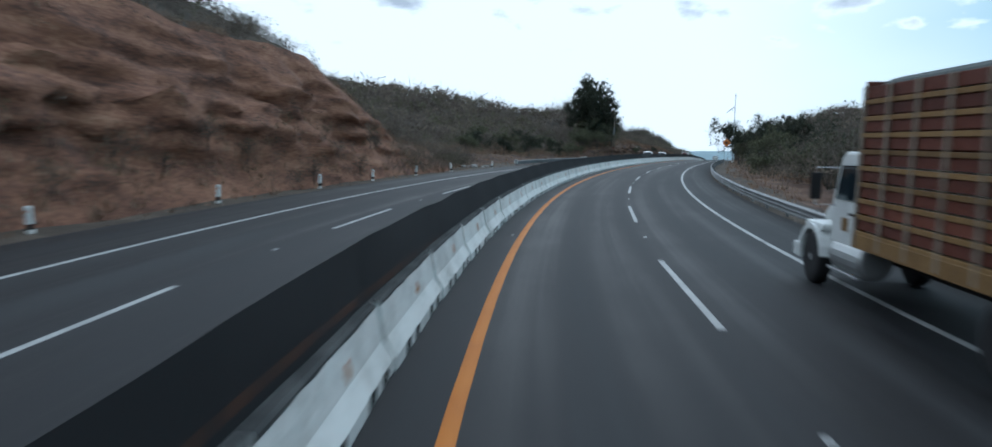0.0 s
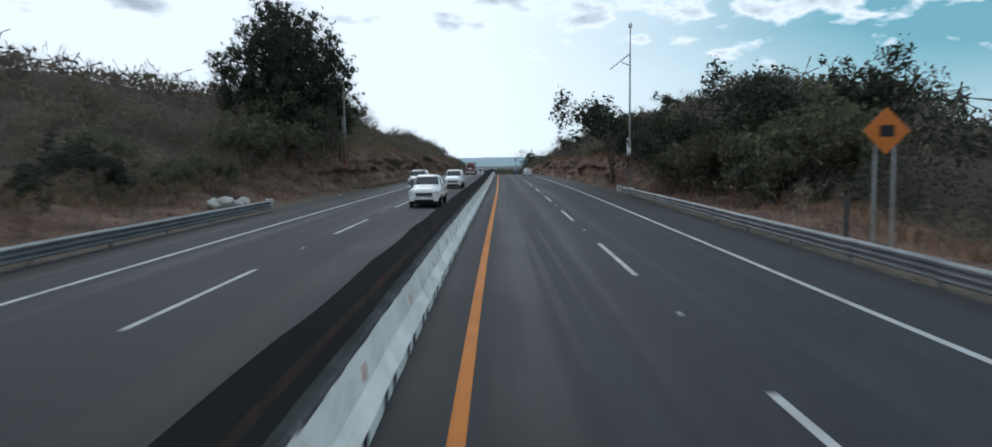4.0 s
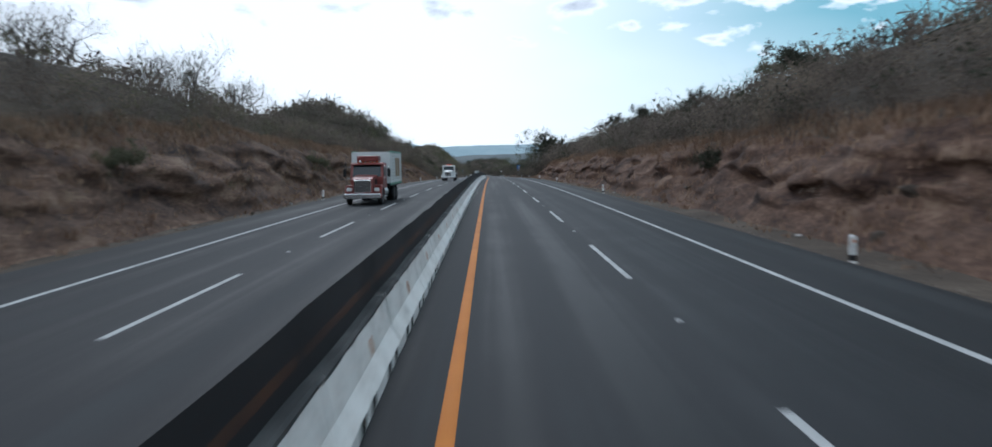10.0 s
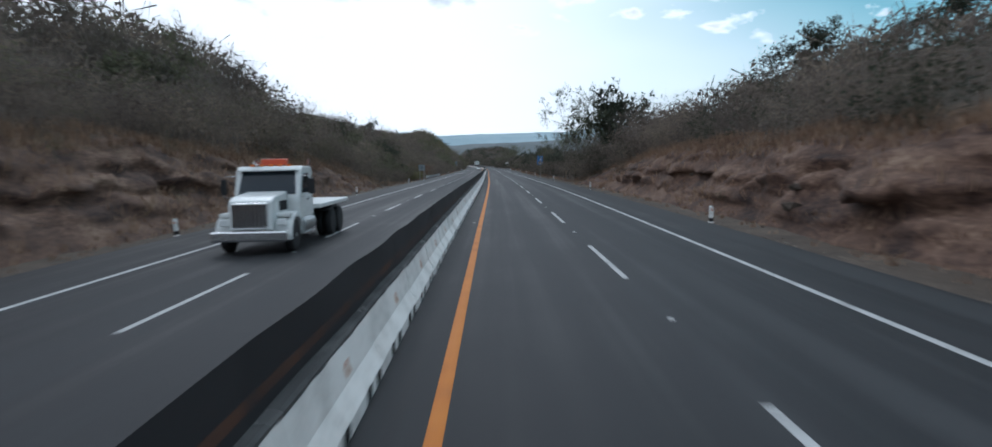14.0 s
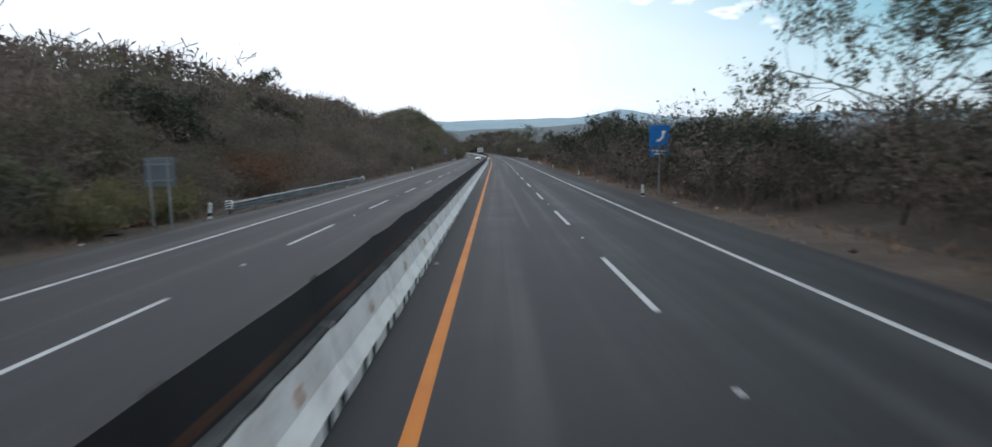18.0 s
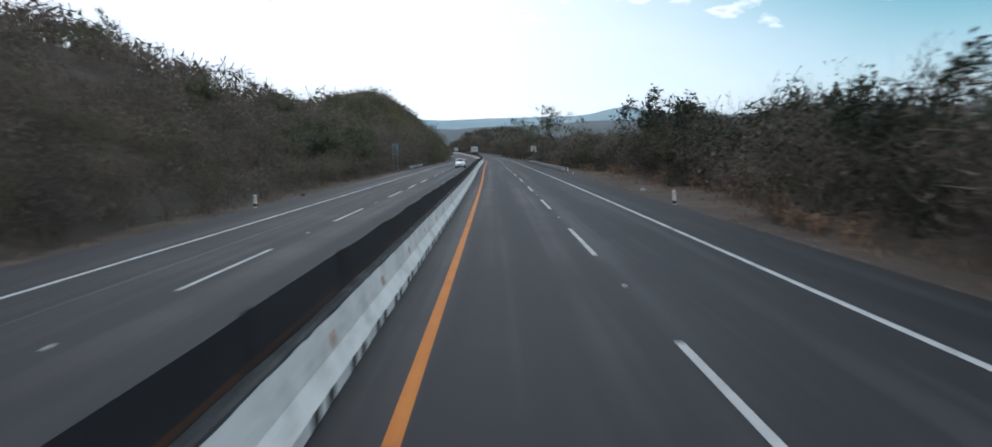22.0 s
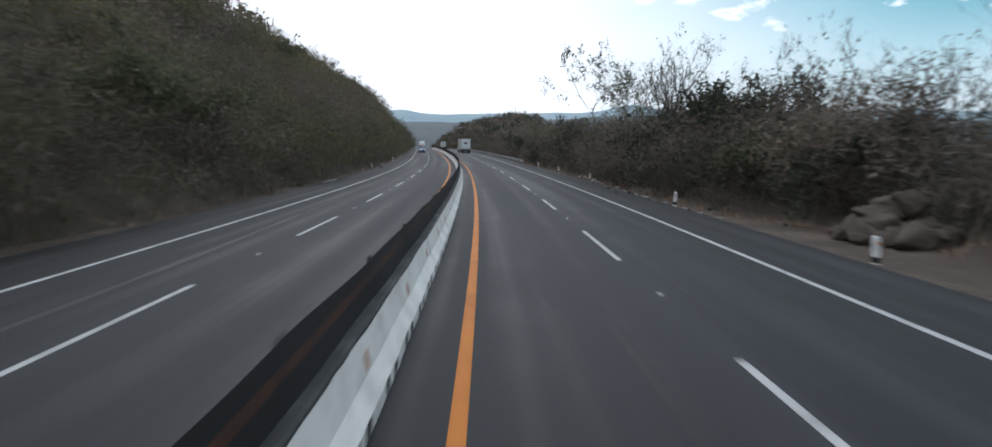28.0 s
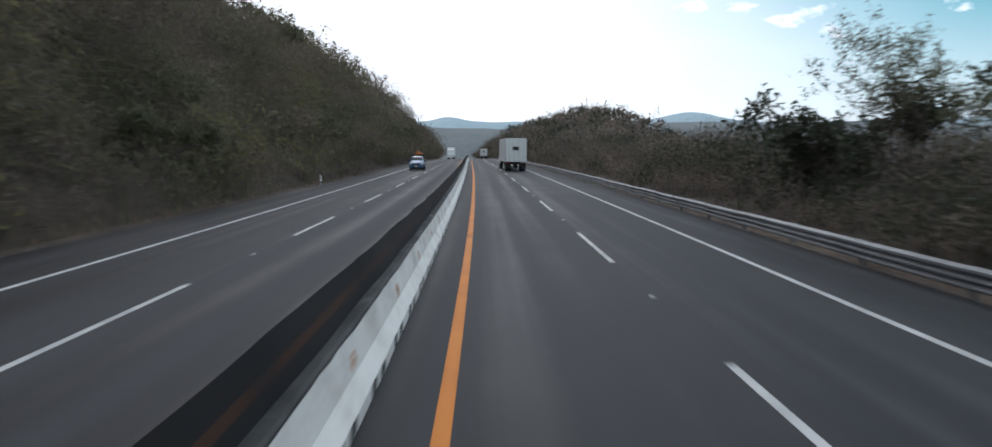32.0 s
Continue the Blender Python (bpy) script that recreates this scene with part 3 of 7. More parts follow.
# ---- median barrier: cast segments of 4 m, reflectors, netting on top ----
def build_barrier():
    barrier = tagged(new("median_barrier"), "whitewashed concrete median barrier with drain notches along its foot", "barrier")
    length = 3.98
    half = [(0.30, 0.0), (0.30, 0.15), (0.297, 0.165), (0.165, 0.38), (0.085, 0.80), (0.06, 0.82)]
    bm = bmesh.new()
    ys = [-length / 2, -1.35, -1.03, -0.66, -0.34, 0.65, 0.97, 1.34, 1.66, length / 2]
    notch = {(-1.35, -1.03), (-0.66, -0.34), (0.65, 0.97), (1.34, 1.66)}
    outline = [(x, z) for x, z in half] + [(-x, z) for x, z in reversed(half)]

    def ring(y, cut):
        out = []
        for x, z in outline:
            if cut and z < 0.155:
                x = 0.10 if x > 0 else -0.10
            out.append(bm.verts.new((x, y, z)))
        return out

    for a, b in zip(ys, ys[1:]):
        cut = (a, b) in notch
        r, q = ring(a, cut), ring(b, cut)
        for i in range(len(outline) - 1):
            bm.faces.new((r[i], r[i + 1], q[i + 1], q[i]))
        if a == ys[0] or cut:
            bm.faces.new(r[::-1])
        if b == ys[-1] or cut:
            bm.faces.new(q)
    bmesh.ops.remove_doubles(bm, verts=bm.verts, dist=0.0005)
    bmesh.ops.recalc_face_normals(bm, faces=bm.faces)
    segment = part("barrier_segment", bm, CONCRETE, barrier)
    reflector = part("reflector", prism([(0.0, 0.02), (0.022, 0.03), (0.022, 0.09), (0.0, 0.10)], -0.075, 0.075, "y", 0.006), ORANGE, segment, "orange reflector with rust streak")
    reflector.matrix_basis = pose(0.118, 0.4, 0.5, 0, -8, 0)
    # rust that has run down and sideways from the bolt
    bm = bmesh.new()
    rnd = random.Random(9)
    centre = bm.verts.new((0, 0, 0))
    rim = [bm.verts.new((0, 0.16 * math.cos(a) * rnd.uniform(0.5, 1.15), 0.085 * math.sin(a) * rnd.uniform(0.6, 1.2))) for a in np.linspace(0, 2 * math.pi, 15)[:-1]]
    for i in range(14):
        bm.faces.new((centre, rim[i], rim[(i + 1) % 14]))
    rust = part("rust_stain", bm, RUST, segment, "blotchy rust stain")
    rust.matrix_basis = pose(0.150, 0.37, 0.50, 0, -11, 0)
    # bare grey crown of the cast segment, rough where the whitewash ends
    bm = bmesh.new()
    rows = []
    for k in range(17):
        y = -length / 2 + length * k / 16
        hem = 0.770 + rnd.uniform(-0.012, 0.012)
        x_hem = 0.165 - 0.08 * (hem - 0.38) / 0.42 + 0.006
        rows.append([bm.verts.new(c) for c in ((-0.10, y, 0.775), (-0.068, y, 0.828), (0.066, y, 0.830 + rnd.uniform(-0.004, 0.006)), (0.094, y, 0.802), (x_hem, y, hem))])
    for r, q in zip(rows, rows[1:]):
        for i in range(4):
            bm.faces.new((r[i], q[i], q[i + 1], r[i + 1]))
    bmesh.ops.recalc_face_normals(bm, faces=bm.faces)
    crown = part("barrier_crown", bm, BARE_CONCRETE, segment, "unpainted grey crown")
    screen = tagged(new("glare_screen"), "black netting screen on posts along the barrier top", "screen")
    post = part("screen_post", boxed(-0.02, 0.02, -0.02, 0.02, 0.81, 1.38, 0.004), BLACK, screen)
    # one long cloth in lengths of 24 m that overlap, its top sagging a little between the posts
    for s0 in np.arange(-28.0, 1160.0, 24.0):
        s = np.arange(s0, s0 + 24.3, 0.5)
        sway = rolling(s, 0 * s, 41, 10, 0.01, 0.25)
        top = np.interp(s, (6, 30, 60, 105, 200, 300, 400, 490, 640, 715, 740, 800, 880), (1.59, 1.52, 1.46, 1.45, 1.42, 1.45, 1.43, 1.40, 1.39, 1.37, 1.36, 1.39, 1.42)) + 0.022 * rolling(s, 0 * s, 43, 12, 0.02, 0.6) - 0.02 * np.abs(np.sin(np.pi * s / 4.0))
        v = np.linspace(0, 1, 4)[None]
        u = -1.16 + sway[:, None] * 0.025 * v + 0.012 * np.sin(3 * v + s[:, None] * 1.3)
        z = 0.81 + (top[:, None] - 0.81) * v
        me = mesh_of("netting", places(np.repeat(s[:, None], 4, 1), u, z).reshape(-1, 3), grid_faces(len(s), 4), NETTING)
        me.polygons.foreach_set("use_smooth", np.ones(len(me.polygons), bool))
        cloth = new("netting", me)
        cloth.parent = screen
    rnd = random.Random(4)
    for k in range(-7, 290):
        s = 4.0 * k + 2.0
        tilt = rnd.uniform(-0.5, 0.5)
        here = spot(s, -1.12, rnd.uniform(-0.008, 0.004), rnd.uniform(-0.25, 0.25), math.degrees(float(np.interp(s, way, grade))), tilt)
        if k == -7:
            segment.matrix_basis, post.matrix_basis = here, here @ pose(-0.08, 2, 0)
            continue
        o = twin(segment, here, barrier)
        if rnd.random() < 0.93:
            twin(reflector, reflector.matrix_basis.copy(), o)
        twin(rust, rust.matrix_basis @ pose(0, 0, 0, rnd.uniform(-25, 25)) @ Matrix.Diagonal((1, rnd.uniform(0.7, 1.2), rnd.uniform(0.7, 1.3), 1)), o)
        twin(crown, pose(0, 0, 0), o)
        twin(post, here @ pose(-0.08, 2, 0), screen)


build_barrier()

# ---- plants ----
SCRUB = surface("dry_scrub", [(0.062, 0.050, 0.044), (0.118, 0.096, 0.081), (0.190, 0.154, 0.124), (0.27, 0.215, 0.162)], 0.20, 0.7, 0.9, 0, coords="World", isle=0.10, spread=(0.35, 0.65), through_light=0.35)
GREEN_SCRUB = surface("dusty_green_scrub", [(0.076, 0.073, 0.048), (0.125, 0.119, 0.075), (0.185, 0.170, 0.104)], 0.15, 0.9, 0.85, 0, coords="World", isle=0.2, spread=(0.25, 0.75), through_light=0.5)
RUST_LEAF = surface("dead_rust_leaves", [(0.085, 0.046, 0.030), (0.145, 0.080, 0.050), (0.21, 0.122, 0.078)], 0.4, 1.6, 0.9, 0, coords="World", isle=0.25, spread=(0.25, 0.75), through_light=0.4)
OLIVE_SCRUB = surface("yellowish_creeper", [(0.085, 0.080, 0.042), (0.150, 0.138, 0.070), (0.22, 0.195, 0.098)], 0.3, 1.4, 0.85, 0, coords="World", isle=0.25, spread=(0.25, 0.75), through_light=0.5)
STRAW = surface("dry_grass", [(0.1495, 0.0897, 0.0598), (0.253, 0.161, 0.1069), (0.345, 0.2415, 0.161)], 0.12, 2.0, 0.9, 0, coords="World", isle=0.5, spread=(0.25, 0.75))
BARK = surface("grey_bark", [(0.05, 0.042, 0.036), (0.10, 0.085, 0.07), (0.15, 0.13, 0.11)], 2.0, 18, 0.9, 0.6)
# dark evergreen leaves; in the right-hand scrub they also paint in dimness
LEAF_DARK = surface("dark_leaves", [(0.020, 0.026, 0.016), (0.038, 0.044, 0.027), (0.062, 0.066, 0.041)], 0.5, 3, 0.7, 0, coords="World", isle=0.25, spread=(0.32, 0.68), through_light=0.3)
LEAF_OLIVE = surface("olive_leaves", [(0.066, 0.072, 0.043), (0.118, 0.120, 0.072), (0.175, 0.165, 0.098)], 0.5, 3, 0.75, 0, isle=0.3, spread=(0.3, 0.7), through_light=0.35)
TWIG = surface("bare_twigs", [(0.0633, 0.0517, 0.0437), (0.1092, 0.092, 0.0759), (0.161, 0.1323, 0.1035)], 0.5, 6, 0.9, 0, isle=0.5, spread=(0.25, 0.75))


def sprays(centres, sizes, rng, long=1.7):
    """Small three-cornered leaves, or with a large long thin twigs, in all directions."""
    n = len(centres)
    a = rng.normal(size=(n, 3))
    a /= np.linalg.norm(a, axis=1)[:, None]
    b = np.cross(a, rng.normal(size=(n, 3)))
    b /= np.linalg.norm(b, axis=1)[:, None] + 1e-9
    a, b = a * (sizes * np.sqrt(long))[:, None] * 0.6, b * (sizes / np.sqrt(long))[:, None] * 0.6
    v = np.stack([centres - a + b, centres - a - b, centres + a], 1).reshape(-1, 3)
    return v, np.arange(3 * n).reshape(-1, 3)


def stalks(feet, tips, width):
    """Thin slivers from feet to tips."""
    n = len(feet)
    d = tips - feet
    w = np.stack([-d[:, 1], d[:, 0], 0.2 * d[:, 2]], -1)
    w /= np.linalg.norm(w, axis=1)[:, None] + 1e-9
    w = w * (np.asarray(width) * np.ones(n))[:, None] / 2
    v = np.stack([feet - w, feet + w, tips], 1).reshape(-1, 3)
    return v, np.arange(3 * n).reshape(-1, 3)


def joined(name, pieces, material, label, category):
    verts, faces, base = [], [], 0
    for v, f in pieces:
        verts.append(v), faces.append(f + base)
        base += len(v)
    ob = new(name, mesh_of(name, np.concatenate(verts), np.concatenate(faces), material))
    return tagged(ob, label, category, "", "stuff")


def bushes(s, u, z, height, rng, leaves, leaf, twiggy):
    """Bushes of leaf sprays and twigs; arrays of one entry a bush. Returns pieces."""
    n = len(s)
    foot = places(s, u, z)
    lobes = 5
    lobe = rng.normal(size=(n, lobes, 3)) * (0.34, 0.34, 0.16) + (0, 0, 0.58)

    def cloud(count):
        owner = np.repeat(np.arange(n), count)
        m = len(owner)
        pick = rng.randint(0, lobes, m)
        ball = rng.normal(size=(m, 3))
        ball /= np.linalg.norm(ball, axis=1)[:, None]
        ball *= (rng.uniform(0.1, 1, m) ** 0.5)[:, None] * (0.36, 0.36, 0.30)
        off = (lobe[owner, pick] + ball) * height[owner][:, None]
        off[:, 2] = np.abs(off[:, 2]) * 0.92
        return foot[owner] + off, leaf[owner] * rng.uniform(0.5, 1.5, m)

    out = []
    at, size = cloud((leaves * (1 - twiggy)).astype(int) + 1)
    out.append(sprays(at, size, rng))
    at, size = cloud((leaves * twiggy).astype(int) + 1)
    out.append(sprays(at, size * 0.95, rng, 20.0))
    k = np.maximum(3, leaves // 14)
    owner = np.repeat(np.arange(n), k)
    m = len(owner)
    spread = rng.normal(size=(m, 3)) * (0.36, 0.36, 0.1)
    tips = foot[owner] + (spread + (0, 0, 0.9)) * height[owner][:, None] * rng.uniform(0.6, 1.25, m)[:, None]
    feet = foot[owner] + spread * (0.15, 0.15, 0) * height[owner][:, None]
    out.append(stalks(feet, tips, 0.045 * leaf[owner] / 0.16))
    return out


def scatter(side, spacing, q0, q1, s0, s1, rng):
    """Random spots on a band of the land."""
    s, q = [], []
    table = LAND_L if side < 0 else LAND_R
    for a in np.arange(s0, s1, 10.0):
        v, _, run, _, depth, _ = (np.interp(a, table[:, 0], table[:, i]) for i in range(1, 7))
        marks = np.cumsum([0, v, run, depth, 90])
        d0, d1 = np.interp([q0, q1], range(5), marks)
        count = rng.poisson(10.0 * max(0.0, d1 - d0) / spacing**2)
        d = rng.uniform(d0, d1, count)
        s.append(rng.uniform(a, a + 10, count)), q.append(np.interp(d, marks, range(5)))
    s, q = np.concatenate(s), np.concatenate(q)
    u, z = land(side, s, q)
    return s, q, u, z


def build_scrub():
    rng = np.random.RandomState(5)
    for side, word in ((-1, "left"), (1, "right")):
        table = LAND_L if side < 0 else LAND_R
        for s0, s1, spacing, stretch in ((-40, 175, 1.95, "first"), (175, 450, 2.1, "second"), (450, 730, 2.4, "third"), (730, 1060, 2.35, "fourth"), (1060, 1380, 4.2, "fifth")):
            # leaf shares also carry painted brightness: paler on the left hill, darker right
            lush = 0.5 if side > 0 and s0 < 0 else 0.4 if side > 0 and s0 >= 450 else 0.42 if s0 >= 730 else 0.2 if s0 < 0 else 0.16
            for green, share in ((False, 1 - lush), (True, lush)):
                s, q, u, z = scatter(side, spacing / math.sqrt(share), 2.0, 2.62 if side > 0 and 450 <= s0 < 1060 else 3.12, s0, s1, rng)
                cutting = np.interp(s, table[:, 0], table[:, 2])
                s2, q2, u2, z2 = scatter(side, (1.7 if s0 == 730 and side < 0 else 1.5 if s0 >= 450 else 3.4) / math.sqrt(share), 0.72 if s0 == 730 and side < 0 else 0.9 if s0 == 450 and side < 0 else 1.08, 2.3, s0, s1, rng)
                flat = np.interp(s2, table[:, 0], table[:, 2]) < 2.5
                keep = flat | (rng.uniform(size=len(s2)) < 0.8)
                s2, q2, u2, z2 = s2[keep], q2[keep], u2[keep], z2[keep]
                s, q, u, z = np.r_[s, s2], np.r_[q, q2], np.r_[u, u2], np.r_[z, z2]
                if s0 == 175:
                    # a dense hem of bushes above the lip of the cutting
                    more = scatter(side, 2.0 / math.sqrt(share), 2.0, 2.22, s0, s1, rng)
                    s, q, u, z = (np.r_[a, b] for a, b in zip((s, q, u, z), more))
                if s0 < 0 and side < 0:
                    # brush over the foot of the red cutting
                    more = scatter(side, 0.95 / math.sqrt(share), 0.85, 1.5, -30, 76, rng)
                    s, q, u, z = (np.r_[a, b] for a, b in zip((s, q, u, z), more))
                    # the dark cap of its top, and the brush down its end
                    for q0, q1, s2, s3, gap in ((1.84, 2.35, -30, 66, 0.95), (1.2, 2.1, 50, 80, 1.1)):
                        more = scatter(side, gap / math.sqrt(share), q0, q1, s2, s3, rng)
                        s, q, u, z = (np.r_[a, b] for a, b in zip((s, q, u, z), more))
                tall = np.interp(s, table[:, 0], table[:, 6]) * rng.uniform(0.55, 1.15, len(s))
                low = np.interp(s, table[:, 0], table[:, 2]) > 2.0
                tall = np.where(q < 2, tall * np.where(low, 0.42, 0.8), tall)
                if side < 0:
                    # short brush on the brow of the red cutting
                    tall = np.where((s < 62) & (q > 1.8), 0.6 * tall, tall)
                d = np.abs(u - (EDGE_L if side < 0 else EDGE_R))
                # taller and lower clumps a few metres across
                tall = tall * np.clip(1 + 0.22 * rolling(s, d, 51 + side, 10, 0.05, 0.22), 0.6, 1.35)
                if side > 0 and 450 <= s0 < 1060:
                    # a low dark hem that closes the foot of the thicket
                    hem = scatter(side, 1.0 / math.sqrt(share), 1.1, 1.7, max(s0, 505), s1 - 60 if s0 == 730 else s1, rng)
                    hem = [a[(hem[0] < 742) | (hem[0] > 790)] for a in hem]
                    s, q, u, z = (np.r_[a, b] for a, b in zip((s, q, u, z), hem))
                    tall = np.r_[tall, rng.uniform(0.6, 1.5, len(hem[0]))]
                    d = np.abs(u - EDGE_R)
                fine = np.clip(1.25 - d / 34, 0.35, 1.0) * (0.75 if s0 > 1000 else 1.0)
                close = np.clip((15.0 - d) / 6.0, 0, 1) * (s < 1010)
                leaves = np.maximum(14, 48 * fine * (tall / 3) * (1 + 3.0 * close)).astype(int)
                leaf = 0.235 * (tall / 3) ** 0.5 / fine**0.75 / (1 + 1.1 * close)
                thin = (rolling(s, d, 31 + side, 8, 0.02, 0.12) > -1.3) | (s > 450)
                s, q, u, z, tall, leaves, leaf = (x[thin | (q > 2.9)] for x in (s, q, u, z, tall, leaves, leaf))
                # right thickets are dark-leaved; that side's dimness is put into the colour too
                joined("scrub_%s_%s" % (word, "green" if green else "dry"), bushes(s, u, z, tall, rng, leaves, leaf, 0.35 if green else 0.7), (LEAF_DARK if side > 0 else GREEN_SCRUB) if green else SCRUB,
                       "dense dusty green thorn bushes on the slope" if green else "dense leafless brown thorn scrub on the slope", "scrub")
        if side < 0:
            # yellowish creepers in clumps over the wooded hill
            s, q, u, z = scatter(side, 1.5, 1.1, 2.75, 735, 1040, rng)
            here = rolling(s, z * 2, 71, 10, 0.03, 0.2) > 0.55
            s, u, z = s[here], u[here], z[here]
            tall = rng.uniform(3.6, 5.4, len(s))
            joined("creeper_left", bushes(s, u, z, tall, rng, np.full(len(s), 150), np.full(len(s), 0.16), 0.1), OLIVE_SCRUB, "yellowish green creepers hanging in clumps over the scrub", "creeper")
            # two patches of their own colour by the culvert
            for name, s0, s1, u0, u1, count, h0, h1, stuff, words in (("yellow_bushes", 490, 500, -16.2, -13.5, 30, 1.0, 2.1, OLIVE_SCRUB, "yellowish green bushes behind the bare verge"), ("rust_bush", 512, 518, -17.0, -13.9, 22, 2.2, 3.7, RUST_LEAF, "large rust-brown bush with dead leaves")):
                s, u = rng.uniform(s0, s1, count), rng.uniform(u0, u1, count)
                z = np.array([ground_at(a, b) for a, b in zip(s, u)])
                joined(name, bushes(s, u, z, rng.uniform(h0, h1, count), rng, np.full(count, 190), np.full(count, 0.12), 0.25), stuff, words, "bushes")
        else:
            # pale grass clumps at the foot of the thicket
            s, q, u, z = scatter(side, 1.1, 0.95, 1.35, 505, 740, rng)
            here = rolling(s, 0 * s, 73, 8, 0.03, 0.25) > 0.2
            s, u, z = s[here], u[here], z[here]
            tall = rng.uniform(0.5, 1.25, len(s))
            joined("dry_clumps_right", bushes(s, u, z, tall, rng, np.full(len(s), 70), np.full(len(s), 0.09), 0.75), STRAW, "pale dry grass clumps at the foot of the thicket", "grass")
        # dry grass on verges and on the lip of the cuttings
        s, q, u, z = scatter(side, 0.85, 0.55, 1.25, -30, 980, rng)
        s2, q2, u2, z2 = scatter(side, 0.30, 1.84, 2.10, 60, 470, rng)
        s3, q3, u3, z3 = scatter(side, 0.95, 1.2, 1.7, 60, 470, rng)
        s4, q4, u4, z4 = scatter(side, 0.46, 1.0, 2.0, 168, 462, rng)
        if side < 0:
            # the foot and the lip of the red cutting
            for q0, q1, gap in ((1.0, 1.45, 0.42), (1.86, 2.1, 0.34)):
                more = scatter(side, gap, q0, q1, -30, 74, rng)
                s4, q4, u4, z4 = (np.r_[a, b] for a, b in zip((s4, q4, u4, z4), more))
        patch = rolling(s4, z4 * 3, 61 + side, 8, 0.04, 0.3) > (0.45 if side > 0 else -0.25)
        s4, q4, u4, z4 = s4[patch], q4[patch], u4[patch], z4[patch]
        s, u, z = np.r_[s, s2, s3, s4], np.r_[u, u2, u3, u4], np.r_[z, z2, z3, z4]
        blade = 6
        base = np.repeat(places(s, u, z - 0.03), blade, 0) + rng.normal(size=(len(s) * blade, 3)) * (0.12, 0.12, 0)
        high = np.repeat(np.r_[rng.uniform(0.12, 0.4, len(q)), rng.uniform(0.25, 0.7, len(q2) + len(q3)), rng.uniform(0.15, 0.5, len(q4))], blade) * rng.uniform(0.6, 1.2, len(base))
        tips = base + np.stack([rng.normal(size=len(base)) * 0.35 * high, rng.normal(size=len(base)) * 0.35 * high, high], -1)
        if side < 0:
            # a greener strip of grass on the far verge
            gs, gq, gu, gz = scatter(side, 0.3, 0.25, 1.25, 172, 262, rng)
            foot = np.repeat(places(gs, gu, gz - 0.03), 4, 0) + rng.normal(size=(len(gs) * 4, 3)) * (0.08, 0.08, 0)
            joined("grass_far_verge", [stalks(foot, foot + rng.normal(size=foot.shape) * (0.06, 0.06, 0) + np.stack([0 * foot[:, 0], 0 * foot[:, 0], rng.uniform(0.1, 0.32, len(foot))], -1), 0.03)], GREEN_SCRUB, "low yellowish green grass on the far verge", "grass")
        joined("grass_" + word, [stalks(base, tips, 0.05)], STRAW, "dry straw-coloured grass tufts", "grass")


build_scrub()


def limbs(start, way_, length, rng, wander, lift, parts=3):
    """Bent limbs from arrays of starts, directions and lengths: points (limb, knot, 3) and the last directions."""
    pts, d = [start], way_
    for _ in range(parts):
        d = d + rng.normal(size=d.shape) * wander + (0, 0, lift)
        d = d / np.linalg.norm(d, axis=1)[:, None]
        pts.append(pts[-1] + d * (length / parts)[:, None])
    return np.stack(pts, 1), d


def tubes(pts, r0, r1, sides):
    """Tapered tubes round many limbs at once."""
    n, k, _ = pts.shape
    d = pts[:, -1] - pts[:, 0]
    d = d / (np.linalg.norm(d, axis=1)[:, None] + 1e-9)
    a = np.cross(d, np.where(np.abs(d[:, 2:]) > 0.8, (1.0, 0.0, 0.0), (0.0, 0.0, 1.0)))
    a /= np.linalg.norm(a, axis=1)[:, None] + 1e-9
    b = np.cross(d, a)
    turn = np.arange(sides) * 2 * np.pi / sides
    ring = np.cos(turn)[None, :, None] * a[:, None] + np.sin(turn)[None, :, None] * b[:, None]
    r = r0[:, None] + (r1 - r0)[:, None] * np.linspace(0, 1, k)[None]
    v = pts[:, :, None] + ring[:, None] * r[:, :, None, None]
    i = (np.arange(n)[:, None, None] * k + np.arange(k - 1)[None, :, None]) * sides
    j = np.arange(sides)[None, None]
    e = (j + 1) % sides
    f = np.stack(np.broadcast_arrays(i + j, i + e, i + sides + e, i + sides + j), -1).reshape(-1, 4)
    return v.reshape(-1, 3), np.concatenate([f[:, [0, 1, 2]], f[:, [0, 2, 3]]])


def ribbons(pts, r0, r1):
    """Flat tapered strips along many thin limbs at once."""
    n, k, _ = pts.shape
    d = pts[:, -1] - pts[:, 0]
    a = np.stack([-d[:, 1], d[:, 0], 0.3 * d[:, 2]], -1)
    a /= np.linalg.norm(a, axis=1)[:, None] + 1e-9
    r = r0[:, None] + (r1 - r0)[:, None] * np.linspace(0, 1, k)[None]
    off = a[:, None] * r[:, :, None]
    v = np.stack([pts - off, pts + off], 2)
    i = np.arange(n)[:, None] * 2 * k + 2 * np.arange(k - 1)[None]
    f = np.stack([i, i + 1, i + 3, i + 2], -1).reshape(-1, 4)
    return v.reshape(-1, 3), np.concatenate([f[:, [0, 1, 2]], f[:, [0, 2, 3]]])


